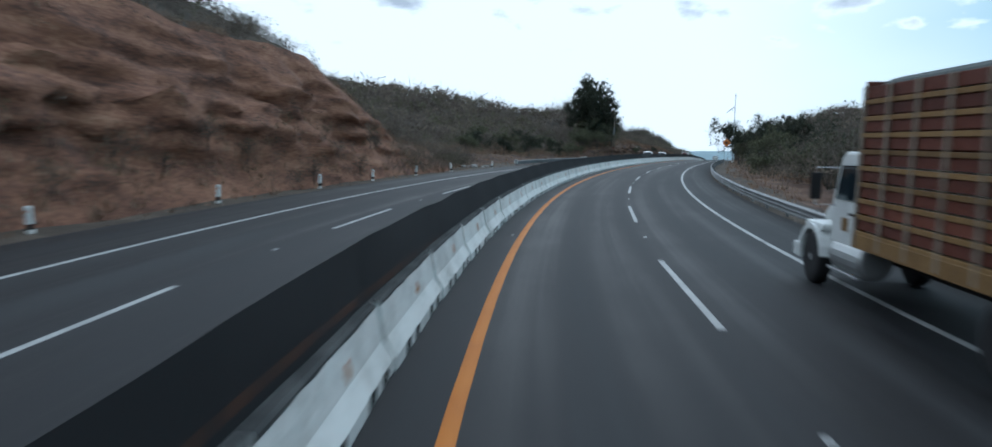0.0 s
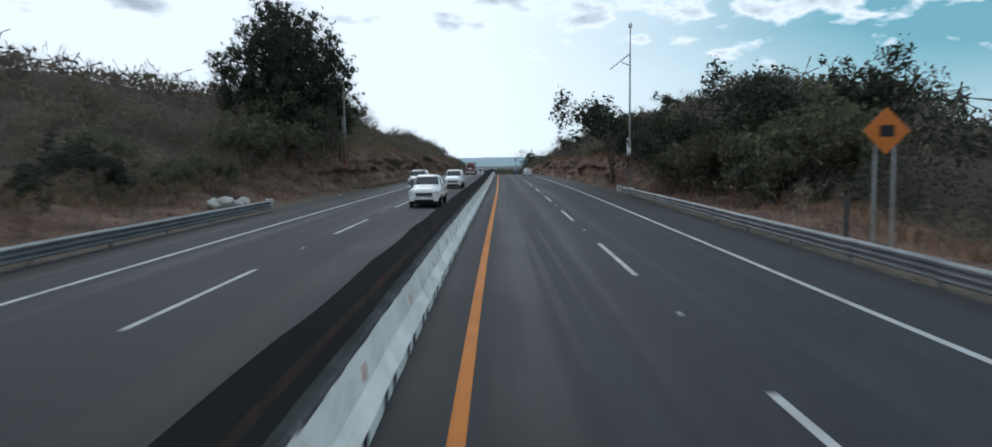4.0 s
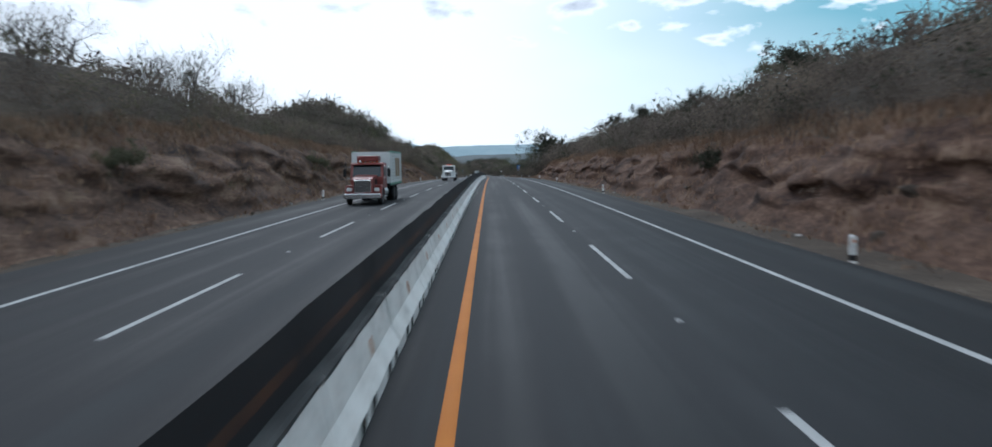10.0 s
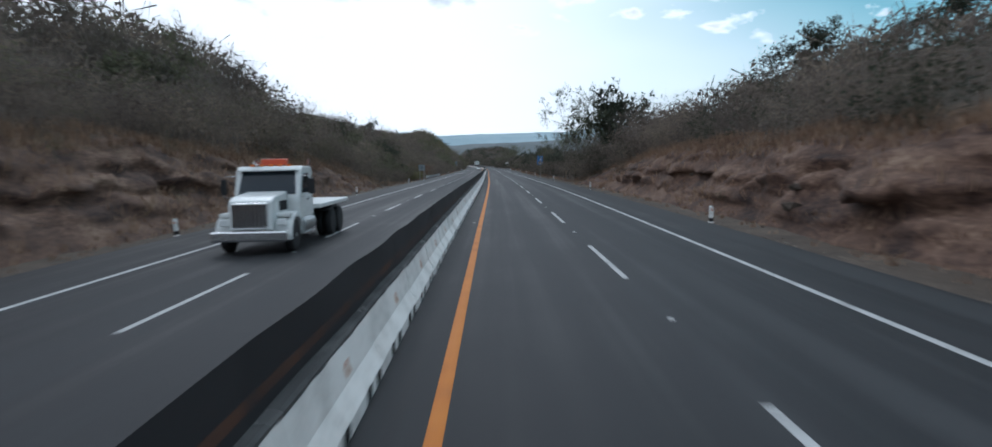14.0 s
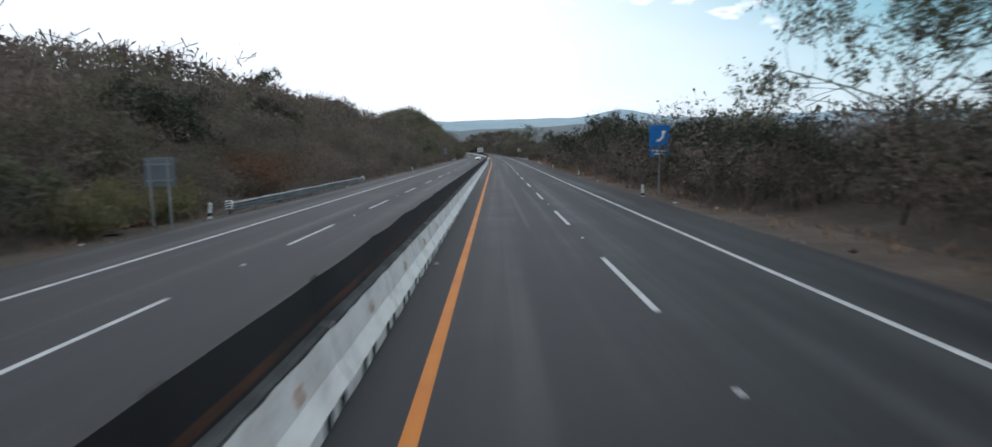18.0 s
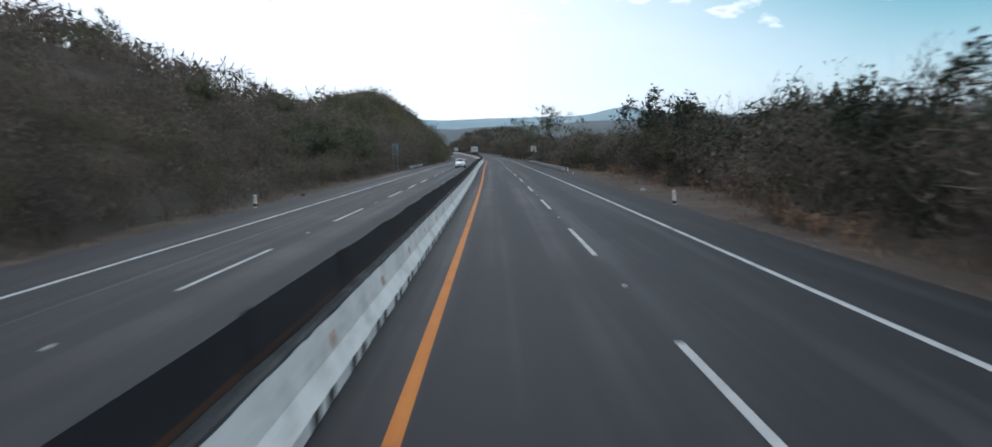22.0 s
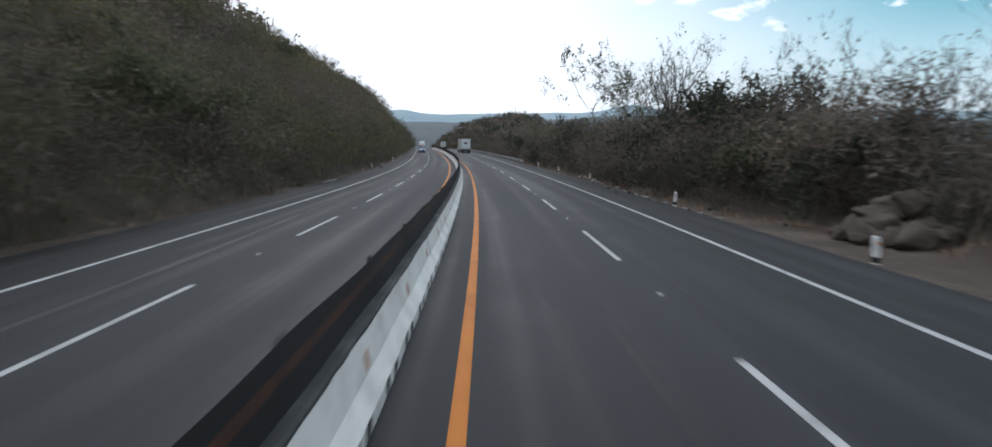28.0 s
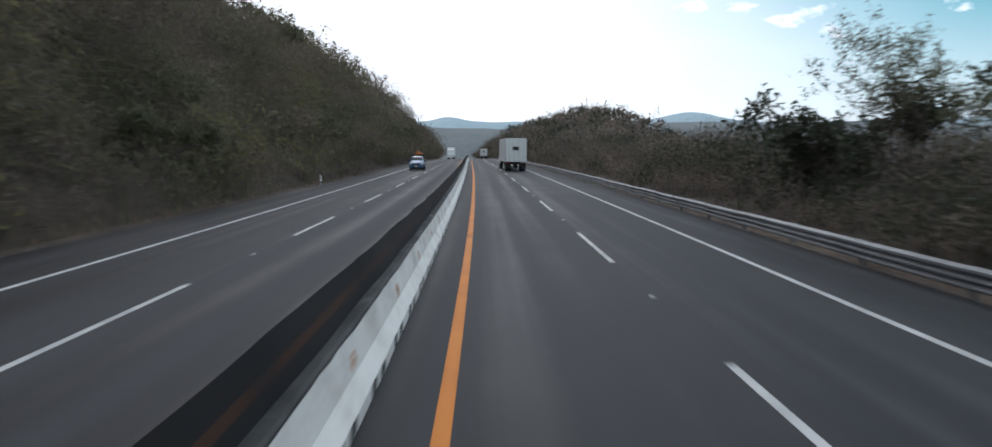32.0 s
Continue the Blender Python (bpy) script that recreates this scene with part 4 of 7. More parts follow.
def tree_of(name, label, seed, height, crown_material, kids, angles, ratios, lifts, bole=0.35, stems=1, lean=0.1, flat=1.0, leaves=0, leaf=0.1, tuft=0.12, twig=0.03, stout=0.018, low=0.72):
    """A tree that forks level by level: round limbs, then fine twigs, then leaves about the twigs' ends."""
    rng = np.random.RandomState(seed)
    tree = tagged(new(name), label, "tree", "roadside trees")
    way_ = np.stack([rng.normal(size=stems) * lean * stems, rng.normal(size=stems) * lean * stems, np.ones(stems)], -1)
    way_ /= np.linalg.norm(way_, axis=1)[:, None]
    start = np.concatenate([rng.normal(size=(stems, 2)) * 0.012 * height * (stems - 1), np.full((stems, 1), -0.3)], 1)
    length = np.full(stems, height * bole) * rng.uniform(0.8, 1.1, stems)
    radius = np.full(stems, height * stout)
    wood, twigs = [], []
    for level in range(len(kids) + 1):
        last = level == len(kids)
        pts, d = limbs(start, way_, length, rng, 0.10 + 0.05 * level, lifts[level], 4 if level < 2 else 3 if level < 3 else 2)
        thin = radius * (0.55 if not last else 0.2)
        if level <= 2:
            wood.append((pts, radius, thin, 6 if level < 1 else 4 if level < 2 else 3))
        else:
            twigs.append((pts, np.maximum(radius, twig * 0.5), np.maximum(thin, twig * 0.25)))
        if last:
            break
        n = len(pts)
        count = kids[level]
        own = np.repeat(np.arange(n), count)
        m = len(own)
        # forks along the outer part of the limb, the first one at its very end
        t = np.where(np.tile(np.arange(count), n) == 0, 1.0, rng.uniform(0.4 if level else low, 1.0, m)) * (pts.shape[1] - 1)
        i = np.minimum(t.astype(int), pts.shape[1] - 2)
        start = pts[own, i] + (pts[own, i + 1] - pts[own, i]) * (t - i)[:, None]
        axis = d[own]
        off = np.cross(axis, rng.normal(size=(m, 3)))
        off /= np.linalg.norm(off, axis=1)[:, None] + 1e-9
        open_ = np.radians(angles[level]) * rng.uniform(0.55, 1.25, m)
        way_ = axis * np.cos(open_)[:, None] + off * np.sin(open_)[:, None]
        length = length[own] * ratios[level] * rng.uniform(0.65, 1.15, m)
        radius = thin[own] * rng.uniform(0.6, 0.9, m)
    ends = twigs[-1][0]
    top = np.percentile(ends[:, -1, 2], 99.5)
    mid = ends[:, -1].mean(0)
    k = height / (top * flat)

    def shaped(p):
        # a flat crown: what lies over the fork is pressed down
        z = p[..., 2:]
        # and the whole stands over its foot
        p = p - np.clip(z / mid[2], 0, 1.3) * (mid[0], mid[1], 0)
        return np.concatenate([p[..., :2] * k, np.where(z > 0, z * flat, z) * k], -1)

    def merged(groups, sides):
        vs, fs, base = [], [], 0
        for pts, r0, r1, *more in groups:
            v, f = tubes(shaped(pts), r0, r1, more[0] if more else sides)
            vs.append(v), fs.append(f + base)
            base += len(v)
        return np.concatenate(vs), np.concatenate(fs)

    me = mesh_of("trunk", *merged(wood, 6), BARK)
    me.polygons.foreach_set("use_smooth", np.ones(len(me.polygons), bool))
    ob = new("trunk", me)
    ob.parent = tree
    v, f = ribbons(shaped(twigs[0][0]), 1.2 * twigs[0][1], 1.2 * twigs[0][2])
    last = shaped(twigs[-1][0])
    v2, f2 = stalks(last[:, 0], last[:, -1] + rng.normal(size=(len(last), 3)) * 0.02, 2.2 * twigs[-1][1])
    ob = new("twig_work", mesh_of("twig_work", np.concatenate([v, v2]), np.concatenate([f, f2 + len(v)]), TWIG))
    ob.parent = tree
    if leaves:
        own, at = rng.randint(0, len(ends), leaves), rng.uniform(0.1, 1.0, leaves)[:, None]
        spots = shaped(ends[own, 0] * (1 - at) + ends[own, -1] * at) + rng.normal(size=(leaves, 3)) * tuft
        v, f = sprays(spots, leaf * rng.uniform(0.5, 1.5, leaves), rng, 1.9)
        ob = new("crown", mesh_of("crown", v, f, crown_material))
        ob.parent = tree
    return tree


OWN = {"dark": 15.0, "olive": 9.0, "olive2": 9.0, "bare": 6.0, "bare2": 6.0, "umbrella": 12.0, "umbrella2": 12.0, "spread": 12.0, "spire": 10.0, "dead": 4.0}
TREES = {
    "dark": tree_of("dark_tree", "tall dark feathery evergreen tree beside the motorway", 11, 15.0, LEAF_DARK, (15, 6, 4, 4), (38, 42, 45, 50), (0.26, 0.55, 0.6, 0.6), (0, 0.22, 0.12, 0.05, 0.0), 0.86, 1, 0.04, 1.0, 3400, 0.22, 0.14, 0.03, 0.011, 0.25),
    "olive": tree_of("olive_tree", "broad dusty green tree behind the verge", 12, 9.0, LEAF_OLIVE, (5, 5, 5, 5), (48, 48, 50, 50), (0.62, 0.62, 0.6, 0.6), (0, 0.06, 0.04, 0.0, 0.0), 0.38, 2, 0.16, 0.95, 3600, 0.25, 0.26),
    "olive2": tree_of("olive_tree", "broad dark green tree behind the verge", 22, 9.0, LEAF_DARK, (6, 5, 5, 4), (52, 48, 50, 50), (0.62, 0.62, 0.6, 0.6), (0, 0.05, 0.02, 0.0, 0.0), 0.36, 2, 0.2, 0.92, 3600, 0.25, 0.26),
    "bare": tree_of("bare_tree", "leafless grey tree with fine twigs against the sky", 13, 6.0, LEAF_OLIVE, (5, 5, 5, 4), (46, 44, 46, 46), (0.68, 0.64, 0.62, 0.6), (0, 0.08, 0.06, 0.04, 0.03), 0.30, 3, 0.14, 1.0, 500, 0.08, 0.10, 0.022, 0.014),
    "bare2": tree_of("bare_tree", "leafless grey tree with fine twigs against the sky", 23, 6.0, LEAF_OLIVE, (6, 5, 5, 4), (55, 48, 46, 46), (0.70, 0.62, 0.6, 0.6), (0, 0.05, 0.05, 0.04, 0.03), 0.30, 2, 0.18, 0.9, 500, 0.07, 0.10, 0.022, 0.016),
    "umbrella": tree_of("umbrella_tree", "wide thin-leaved thorn tree with a flat crown", 14, 12.0, LEAF_OLIVE, (4, 5, 5, 5), (46, 50, 48, 46), (0.82, 0.60, 0.58, 0.55), (0, 0.03, 0.05, 0.05, 0.04), 0.34, 2, 0.12, 0.66, 9000, 0.12, 0.15, 0.034, 0.0105),
    "umbrella2": tree_of("umbrella_tree", "wide thin-leaved thorn tree with a flat crown", 44, 12.0, LEAF_OLIVE, (3, 5, 6, 5), (44, 52, 48, 46), (0.86, 0.62, 0.58, 0.55), (0, 0.05, 0.04, 0.04, 0.04), 0.34, 2, 0.10, 0.80, 6600, 0.11, 0.14, 0.034, 0.0105),
    "spread": tree_of("spreading_tree", "wide leafless tree with long level branches over the scrub", 34, 12.0, LEAF_OLIVE, (5, 6, 6, 4), (50, 50, 46, 46), (0.85, 0.62, 0.58, 0.56), (0, 0.02, 0.04, 0.05, 0.04), 0.36, 2, 0.14, 0.75, 1600, 0.08, 0.10, 0.03, 0.016),
    "dead": tree_of("dead_tree", "dead leafless tree with a few forked pale branches", 61, 4.0, TWIG, (6, 4, 3), (34, 36, 38), (0.85, 0.62, 0.6), (0, 0.10, 0.08, 0.04), 0.34, 1, 0.06, 1.0, 0, 0.1, 0.1, 0.026, 0.020),
    "spire": tree_of("bare_tree", "slim leafless tree with upright twigs", 54, 10.0, LEAF_OLIVE, (7, 5, 4, 4), (32, 34, 36, 40), (0.5, 0.6, 0.6, 0.6), (0, 0.12, 0.1, 0.06, 0.05), 0.52, 2, 0.07, 1.0, 900, 0.08, 0.10, 0.025, 0.011),
}
_used = set()


def plant(kind, s, u, height=0.0, yaw=0.0, top=0.0, wide=1.0):
    """Sets a tree on the land at way s and offset u, of a height or reaching up to a top over the road."""
    ob = TREES[kind]
    own = OWN[kind]
    side = -1 if u < 0 else 1
    q = np.linspace(0, 4, 400)
    us, zs = land(side, s, q)
    z = float(zs[np.argmin(np.abs(us - u))])
    m = spot(s, u, z - 0.05, yaw)
    k = (height or max(1.5, top - z)) / own
    if kind in _used:
        ob = copy_thing(ob, m)
    else:
        ob.matrix_basis = m
        _used.add(kind)
    ob.scale = (k * wide, k * wide, k)


def build_trees():
    rng = random.Random(8)
    # the dark group past the first bend, and the clump with the lamp
    for s, u, h in ((170, -19, 13.5), (177, -20.5, 15), (182, -18.5, 14), (168, -23, 12), (180, -23, 14.5), (165, -24, 9), (171, -21.5, 13.5), (168, -20, 11.5), (174, -23, 14), (173, -17.5, 12), (178, -16.8, 11)):
        plant("dark", s, u, h, rng.uniform(0, 360))
    for s, u, h in ((174, 11.8, 9.2), (187, 15.5, 5), (141, 18, 6.8), (148, 19, 8.0), (145, 22, 7.4), (154, 20, 6), (160, 17, 5.5), (163, -19, 5.5), (168, -18.5, 5.5), (172, -19.5, 6), (182, -19.5, 6), (171, -20.5, 7), (158, -20, 5), (150, -20, 3.4), (144, -19.5, 3), (138, -21, 3.6), (130, -19, 2.8), (124, -21.5, 3.4), (117, -20, 3), (111, -22, 3.4), (104, -20, 2.8), (97, -22, 3.2), (90, -20.5, 2.8), (128, -25, 3.4), (108, -26, 3.2), (146, -25, 3.6)):
        plant(rng.choice(("olive", "olive2")), s, u, h, rng.uniform(0, 360))
    # leafless trees along the ridges of the cutting
    for s, u, h in ((360, -27, 4), (366, -30, 4.2), (411, -28, 5), (418, -24, 5.5), (425, -29, 6), (404, -31, 4.5), (392, -27, 4)):
        plant(rng.choice(("bare", "bare2")), s, u, h, rng.uniform(0, 360))
    for k in range(42):
        s = 190 + k * 6.9 + rng.uniform(-3, 3)
        plant(rng.choice(("bare", "bare2", "bare2", "spread")), s, -rng.uniform(26, 38), rng.uniform(3.6, 6.2), rng.uniform(0, 360))
    for k in range(16):
        plant(rng.choice(("olive2", "olive2", "olive", "bare")), 140 + k * 1.6 + rng.uniform(-1, 1), rng.uniform(12.5, 18), rng.uniform(4.2, 6.0), rng.uniform(0, 360))
    for k in range(9):
        plant(rng.choice(("olive2", "olive", "bare")), 20 + k * 7 + rng.uniform(-2, 2), rng.uniform(13.5, 18), rng.uniform(4.4, 5.4) - (1.4 if k > 5 else 0), rng.uniform(0, 360))
    for k in range(7):
        plant(rng.choice(("bare", "bare2")), 455 + k * 5.5, -rng.uniform(31, 36), rng.uniform(4.6, 6.2), rng.uniform(0, 360))
    for k in range(20):
        s = 190 + k * 12.8 + rng.uniform(-3, 3)
        plant(rng.choice(("bare", "olive2", "olive")), s, rng.uniform(22, 33), rng.uniform(3, 5), rng.uniform(0, 360))
    for s, u, h in ((243, 21, 4.2), (258, 20, 4.5)):
        plant("olive2", s, u, h, rng.uniform(0, 360))
    # the group before the telephone sign
    for kind, s, u, h, yaw in (("umbrella2", 478, 16.0, 14.2, 100), ("spread", 469, 15.8, 9.8, 200), ("bare2", 473, 18, 8, 10), ("bare", 462, 16.5, 8.0, 0), ("dark", 450, 15.4, 11.5, 60), ("olive2", 447, 17.5, 9.5, 140), ("bare2", 456, 17, 7.5, 10), ("bare", 484, 17, 6.0, 50), ("bare2", 490, 17, 4.6, 80)):
        plant(kind, s, u, h, yaw)
    for kind, s, u, h in (("olive2", 566, 15.8, 6.8), ("bare2", 575, 17, 7.8), ("bare", 561, 17, 7.4), ("olive2", 571, 16, 7.2), ("bare2", 568, 17.5, 7.6), ("bare2", 640, 17, 6.8), ("olive2", 645, 17, 6.4), ("bare", 634, 16.5, 6.6), ("bare2", 651, 18, 6.4), ("olive2", 637, 18, 6.8), ("umbrella", 668, 19, 4.8), ("bare2", 612, 16, 6.2), ("olive2", 617, 17, 5.8), ("bare", 623, 17.5, 6.4), ("bare2", 606, 18, 6.0), ("bare", 629, 16.8, 5.8), ("umbrella2", 720, 20, 7.2), ("umbrella", 706, 24, 6.6)):
        plant(kind, s, u, h, rng.uniform(0, 360))
    # flat bush country on the right
    for k in range(22):
        s = 580 + k * 18 + rng.uniform(-5, 5)
        plant(rng.choice(("bare", "bare2", "olive", "bare")), s, rng.uniform(19, 34), rng.uniform(4.5, 6.5) * (0.7 if s > 880 or 645 < s < 750 else 1.0), rng.uniform(0, 360))
    plant("umbrella", 488, 14.4, 9.8, 30, 0.0, 0.8)
    # single crowns that stand over the thicket
    for kind, s, u, h, yaw in (("umbrella", 757, 16.0, 13.0, 20), ("spire", 809, 13.4, 10.6, 0), ("spire", 812, 15.0, 8.6, 120), ("umbrella2", 868, 15.6, 6.5, 150), ("umbrella2", 876, 16.4, 5.4, 10), ("umbrella2", 887, 17.2, 6.3, 240), ("umbrella", 892, 16.2, 6.8, 80), ("umbrella2", 905, 16.2, 7.8, 310), ("olive2", 908, 16.5, 5.6, 0), ("bare2", 795, 16.2, 8.6, 40), ("olive2", 802, 17, 7.2, 90), ("bare", 788, 17.5, 7.6, 20), ("bare2", 781, 18.5, 7.0, 200), ("olive", 836, 16, 6.4, 10), ("bare", 828, 15.5, 6.6, 80), ("bare2", 842, 15, 6.8, 150), ("olive2", 857, 16, 6.2, 200), ("bare", 818, 15.5, 7.6, 30), ("bare2", 823, 16.2, 6.9, 75), ("olive2", 815, 16.8, 7.4, 15), ("bare", 827, 17.2, 6.6, 140), ("bare2", 812, 17.0, 8.2, 250), ("olive2", 806, 15.6, 6.6, 300)):
        plant(kind, s, u, h, yaw)
    plant("umbrella2", 849, 17.7, 13.9, 60, 0.0, 0.8)
    # dark growth along the edge of the thicket
    for k in range(58):
        s = 503 + k * 7.1 + rng.uniform(-2.5, 2.5)
        if 744 < s < 786:
            continue
        plant(rng.choice(("olive2", "olive2", "bare", "olive")), s, rng.uniform(13.2, 15.5) + (2.2 if 610 < s < 676 else 0), rng.uniform(3.0, 4.8), rng.uniform(0, 360))
    # green shrubs and thin crowns along the far side
    for kind, s, u, h in (("olive", 479, -15.5, 3.6), ("olive2", 484, -16.5, 4.2), ("olive2", 513, -21.5, 5.2), ("olive2", 517, -23.5, 5.0), ("olive", 489, -16, 3.4), ("olive", 474, -17, 4), ("olive2", 655, -18, 4), ("olive", 661, -17.5, 4.4), ("olive", 667, -18.5, 4.6), ("olive2", 673, -18, 4), ("olive", 650, -19, 4.4), ("olive", 664, -20, 5.6), ("olive", 671, -17, 5.0), ("olive", 678, -18, 5.6), ("olive", 684, -20, 6.0), ("olive", 690, -18.5, 5.2), ("olive", 676, -22, 6.0), ("olive", 697, -21, 5.4), ("bare", 735, -18.5, 6), ("umbrella", 756, -35, 6.5), ("umbrella", 748, -31, 5.5)):
        plant(kind, s, u, h, rng.uniform(0, 360))
    # brush over the foot of the red cutting and along its top
    for k in range(22):
        plant(rng.choice(("bare", "bare2")), -6 + k * 3.3 + rng.uniform(-1, 1), -rng.uniform(13.6, 15.4), rng.uniform(1.0, 2.0), rng.uniform(0, 360))
    for k in range(12):
        plant(rng.choice(("bare", "bare2")), -4 + k * 5 + rng.uniform(-2, 2), -rng.uniform(20.5, 27), rng.uniform(0.9, 1.7), rng.uniform(0, 360))
    # single shrubs on the faces of the cutting
    for kind, s, u, h in (("olive", 214, -15.5, 2.4), ("olive2", 261, -15.4, 2.2), ("olive", 282, -15.6, 1.9), ("olive2", 232, -15, 1.6), ("olive", 318, -15.5, 2.0), ("olive2", 251, 14.6, 4.6), ("bare2", 249, 15.2, 5), ("olive", 222, 13.4, 1.8), ("olive2", 292, 13.2, 1.8), ("olive", 203, 13.5, 2.2)):
        plant(kind, s, u, h, rng.uniform(0, 360))
    # trees that lean over the far shoulder
    for k in range(44):
        s = 745 + k * 9.4 + rng.uniform(-3, 3)
        plant(rng.choice(("olive", "bare2", "bare", "olive")), s, -rng.uniform(14.6, 17.5), rng.uniform(4.2, 6.4) + (1.2 if s > 960 else 0), rng.uniform(0, 360))
    # woods on the left
    for k in range(46):
        s = 450 + k * 13.6 + rng.uniform(-4, 4)
        wood = s > 720
        plant(rng.choice(("bare", "bare2", "olive", "olive2") if not wood else ("olive", "bare2", "bare")), s, -rng.uniform(21, 44), rng.uniform(4, 6.2) * (1.15 if wood else 1.0), rng.uniform(0, 360))
    # single leafless crowns that stand above the scrub
    for kind, s, u, h, yaw in (("bare2", 372, -24.5, 6.6, 70), ("bare", 377, -23.5, 6.0, 10), ("spread", 383, -25.5, 6.8, 150), ("bare2", 389, -24, 5.6, 220), ("bare", 199, -25.5, 5.6, 90), ("bare2", 204, -24, 5.0, 30), ("bare", 215, -25.5, 5.2, 180), ("bare2", 366, -28, 6.4, 40), ("bare", 378, -27, 4.6, 130), ("bare", 206, -28, 5.5, 15), ("bare2", 212, -30, 5.8, 260)):
        plant(kind, s, u, h, yaw)
    # the row of leafless crowns on the far crest
    for kind, s, u, top, yaw in (("bare2", 320, -31, 14.0, 20), ("bare", 321, -27.5, 14.6, 75), ("bare2", 327, -29, 13.6, 140), ("bare2", 336, -27.6, 13.6, 260), ("bare", 339, -28.5, 12.8, 310), ("bare", 330, -27, 12.4, 190), ("bare2", 353, -26.3, 11.2, 30), ("olive", 221, -24.5, 13.2, 15), ("bare2", 227, -24.5, 12.2, 100), ("bare", 224, -26.5, 13.2, 240), ("bare2", 237, -24.5, 12.8, 170), ("bare", 233, -26, 12.8, 300), ("bare2", 245, -25, 12.6, 40), ("dead", 361, -25.6, 13.4, 60), ("dead", 410, -29, 15.0, 200), ("spread", 411, -28, 14.4, 120), ("bare2", 409, -23.9, 13.2, 10), ("olive", 409.5, -24.5, 12.6, 50)):
        plant(kind, s, u, 0.0, yaw, top)


build_trees()

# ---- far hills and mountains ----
# pale blue haze of the distance is mixed into the mountains' base colours
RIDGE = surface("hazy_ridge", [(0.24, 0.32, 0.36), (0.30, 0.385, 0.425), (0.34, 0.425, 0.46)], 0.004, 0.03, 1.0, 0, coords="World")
# woods greyed towards blue: the air's haze is painted into this colour
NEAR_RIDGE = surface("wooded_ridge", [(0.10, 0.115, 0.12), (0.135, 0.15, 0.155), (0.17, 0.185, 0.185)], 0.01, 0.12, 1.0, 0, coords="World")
PALE_ROOF = plain("pale_roofs", (0.62, 0.68, 0.72), 0.6)


def ridge(name, distance, low, high, a0, a1, seed, material, label, peaks=()):
    """A mountain chain round part of the horizon: a broad back with uneven crest. Angles in degrees left of north."""
    a = np.radians(np.linspace(a0, a1, 420))
    mean, swing = (low + high) / 2, (high - low) / 2
    crest = mean + swing * np.clip(rolling(np.degrees(a), np.zeros(len(a)), seed, 12, 0.012, 0.9), -1.2, 1.2)
    for at, wide, more in peaks:
        crest = crest + more * np.exp(-(((np.degrees(a) - at) / wide) ** 2))
    prof = np.array([(-0.16, 0.0), (-0.09, 0.42), (-0.04, 0.78), (0.0, 1.0), (0.10, 0.7), (0.25, 0.0)])
    r = distance * (1 + prof[:, 0])[None] * (1 + 0.04 * rolling(np.degrees(a), np.zeros(len(a)), seed + 1, 6, 0.02, 0.3))[:, None]
    z = -40 + (crest[:, None] + 40) * prof[:, 1][None]
    rough = rolling(r / 40, np.degrees(a)[:, None] * 3, seed + 2, 10, 0.02, 0.4)
    z = z + rough * 0.05 * crest[:, None] * prof[:, 1][None]
    pts = np.stack([130 - r * np.sin(a)[:, None], 450 + r * np.cos(a)[:, None], z], -1)
    me = mesh_of(name, pts.reshape(-1, 3), grid_faces(len(a), len(prof)), material)
    me.polygons.foreach_set("use_smooth", np.ones(len(me.polygons), bool))
    tagged(new(name, me), label, "mountains", "", "structure")


ridge("backdrop_mountains", 3600, 58, 76, -95, 75, 41, RIDGE, "blue mountains on the horizon with painted haze", ((-26.4, 2.0, 38), (-10.2, 1.3, 18), (20, 9, 30)))
ridge("backdrop_hills", 1700, 4, 22, -95, 60, 45, NEAR_RIDGE, "low wooded hills in the valley with painted haze")


def far_roofs():
    rng = random.Random(6)
    for k in range(14):
        a = radians(-16 + rng.uniform(-9, 6))
        r = rng.uniform(2300, 2700)
        w = rng.uniform(14, 40)
        ob = thing("greenhouse", pose(130 - r * math.sin(a), 450 + r * math.cos(a), 8, 0, 0, math.degrees(a)), "pale long greenhouse roof far off in the valley", "greenhouse", "far greenhouses")
        part("wall", boxed(-w, w, -8, 8, -60, 3), PALE_ROOF, ob)
        part("roof", prism([(-9, 3), (9, 3), (0, 6)], -w - 0.5, w + 0.5, "x"), PALE_ROOF, ob)


far_roofs()

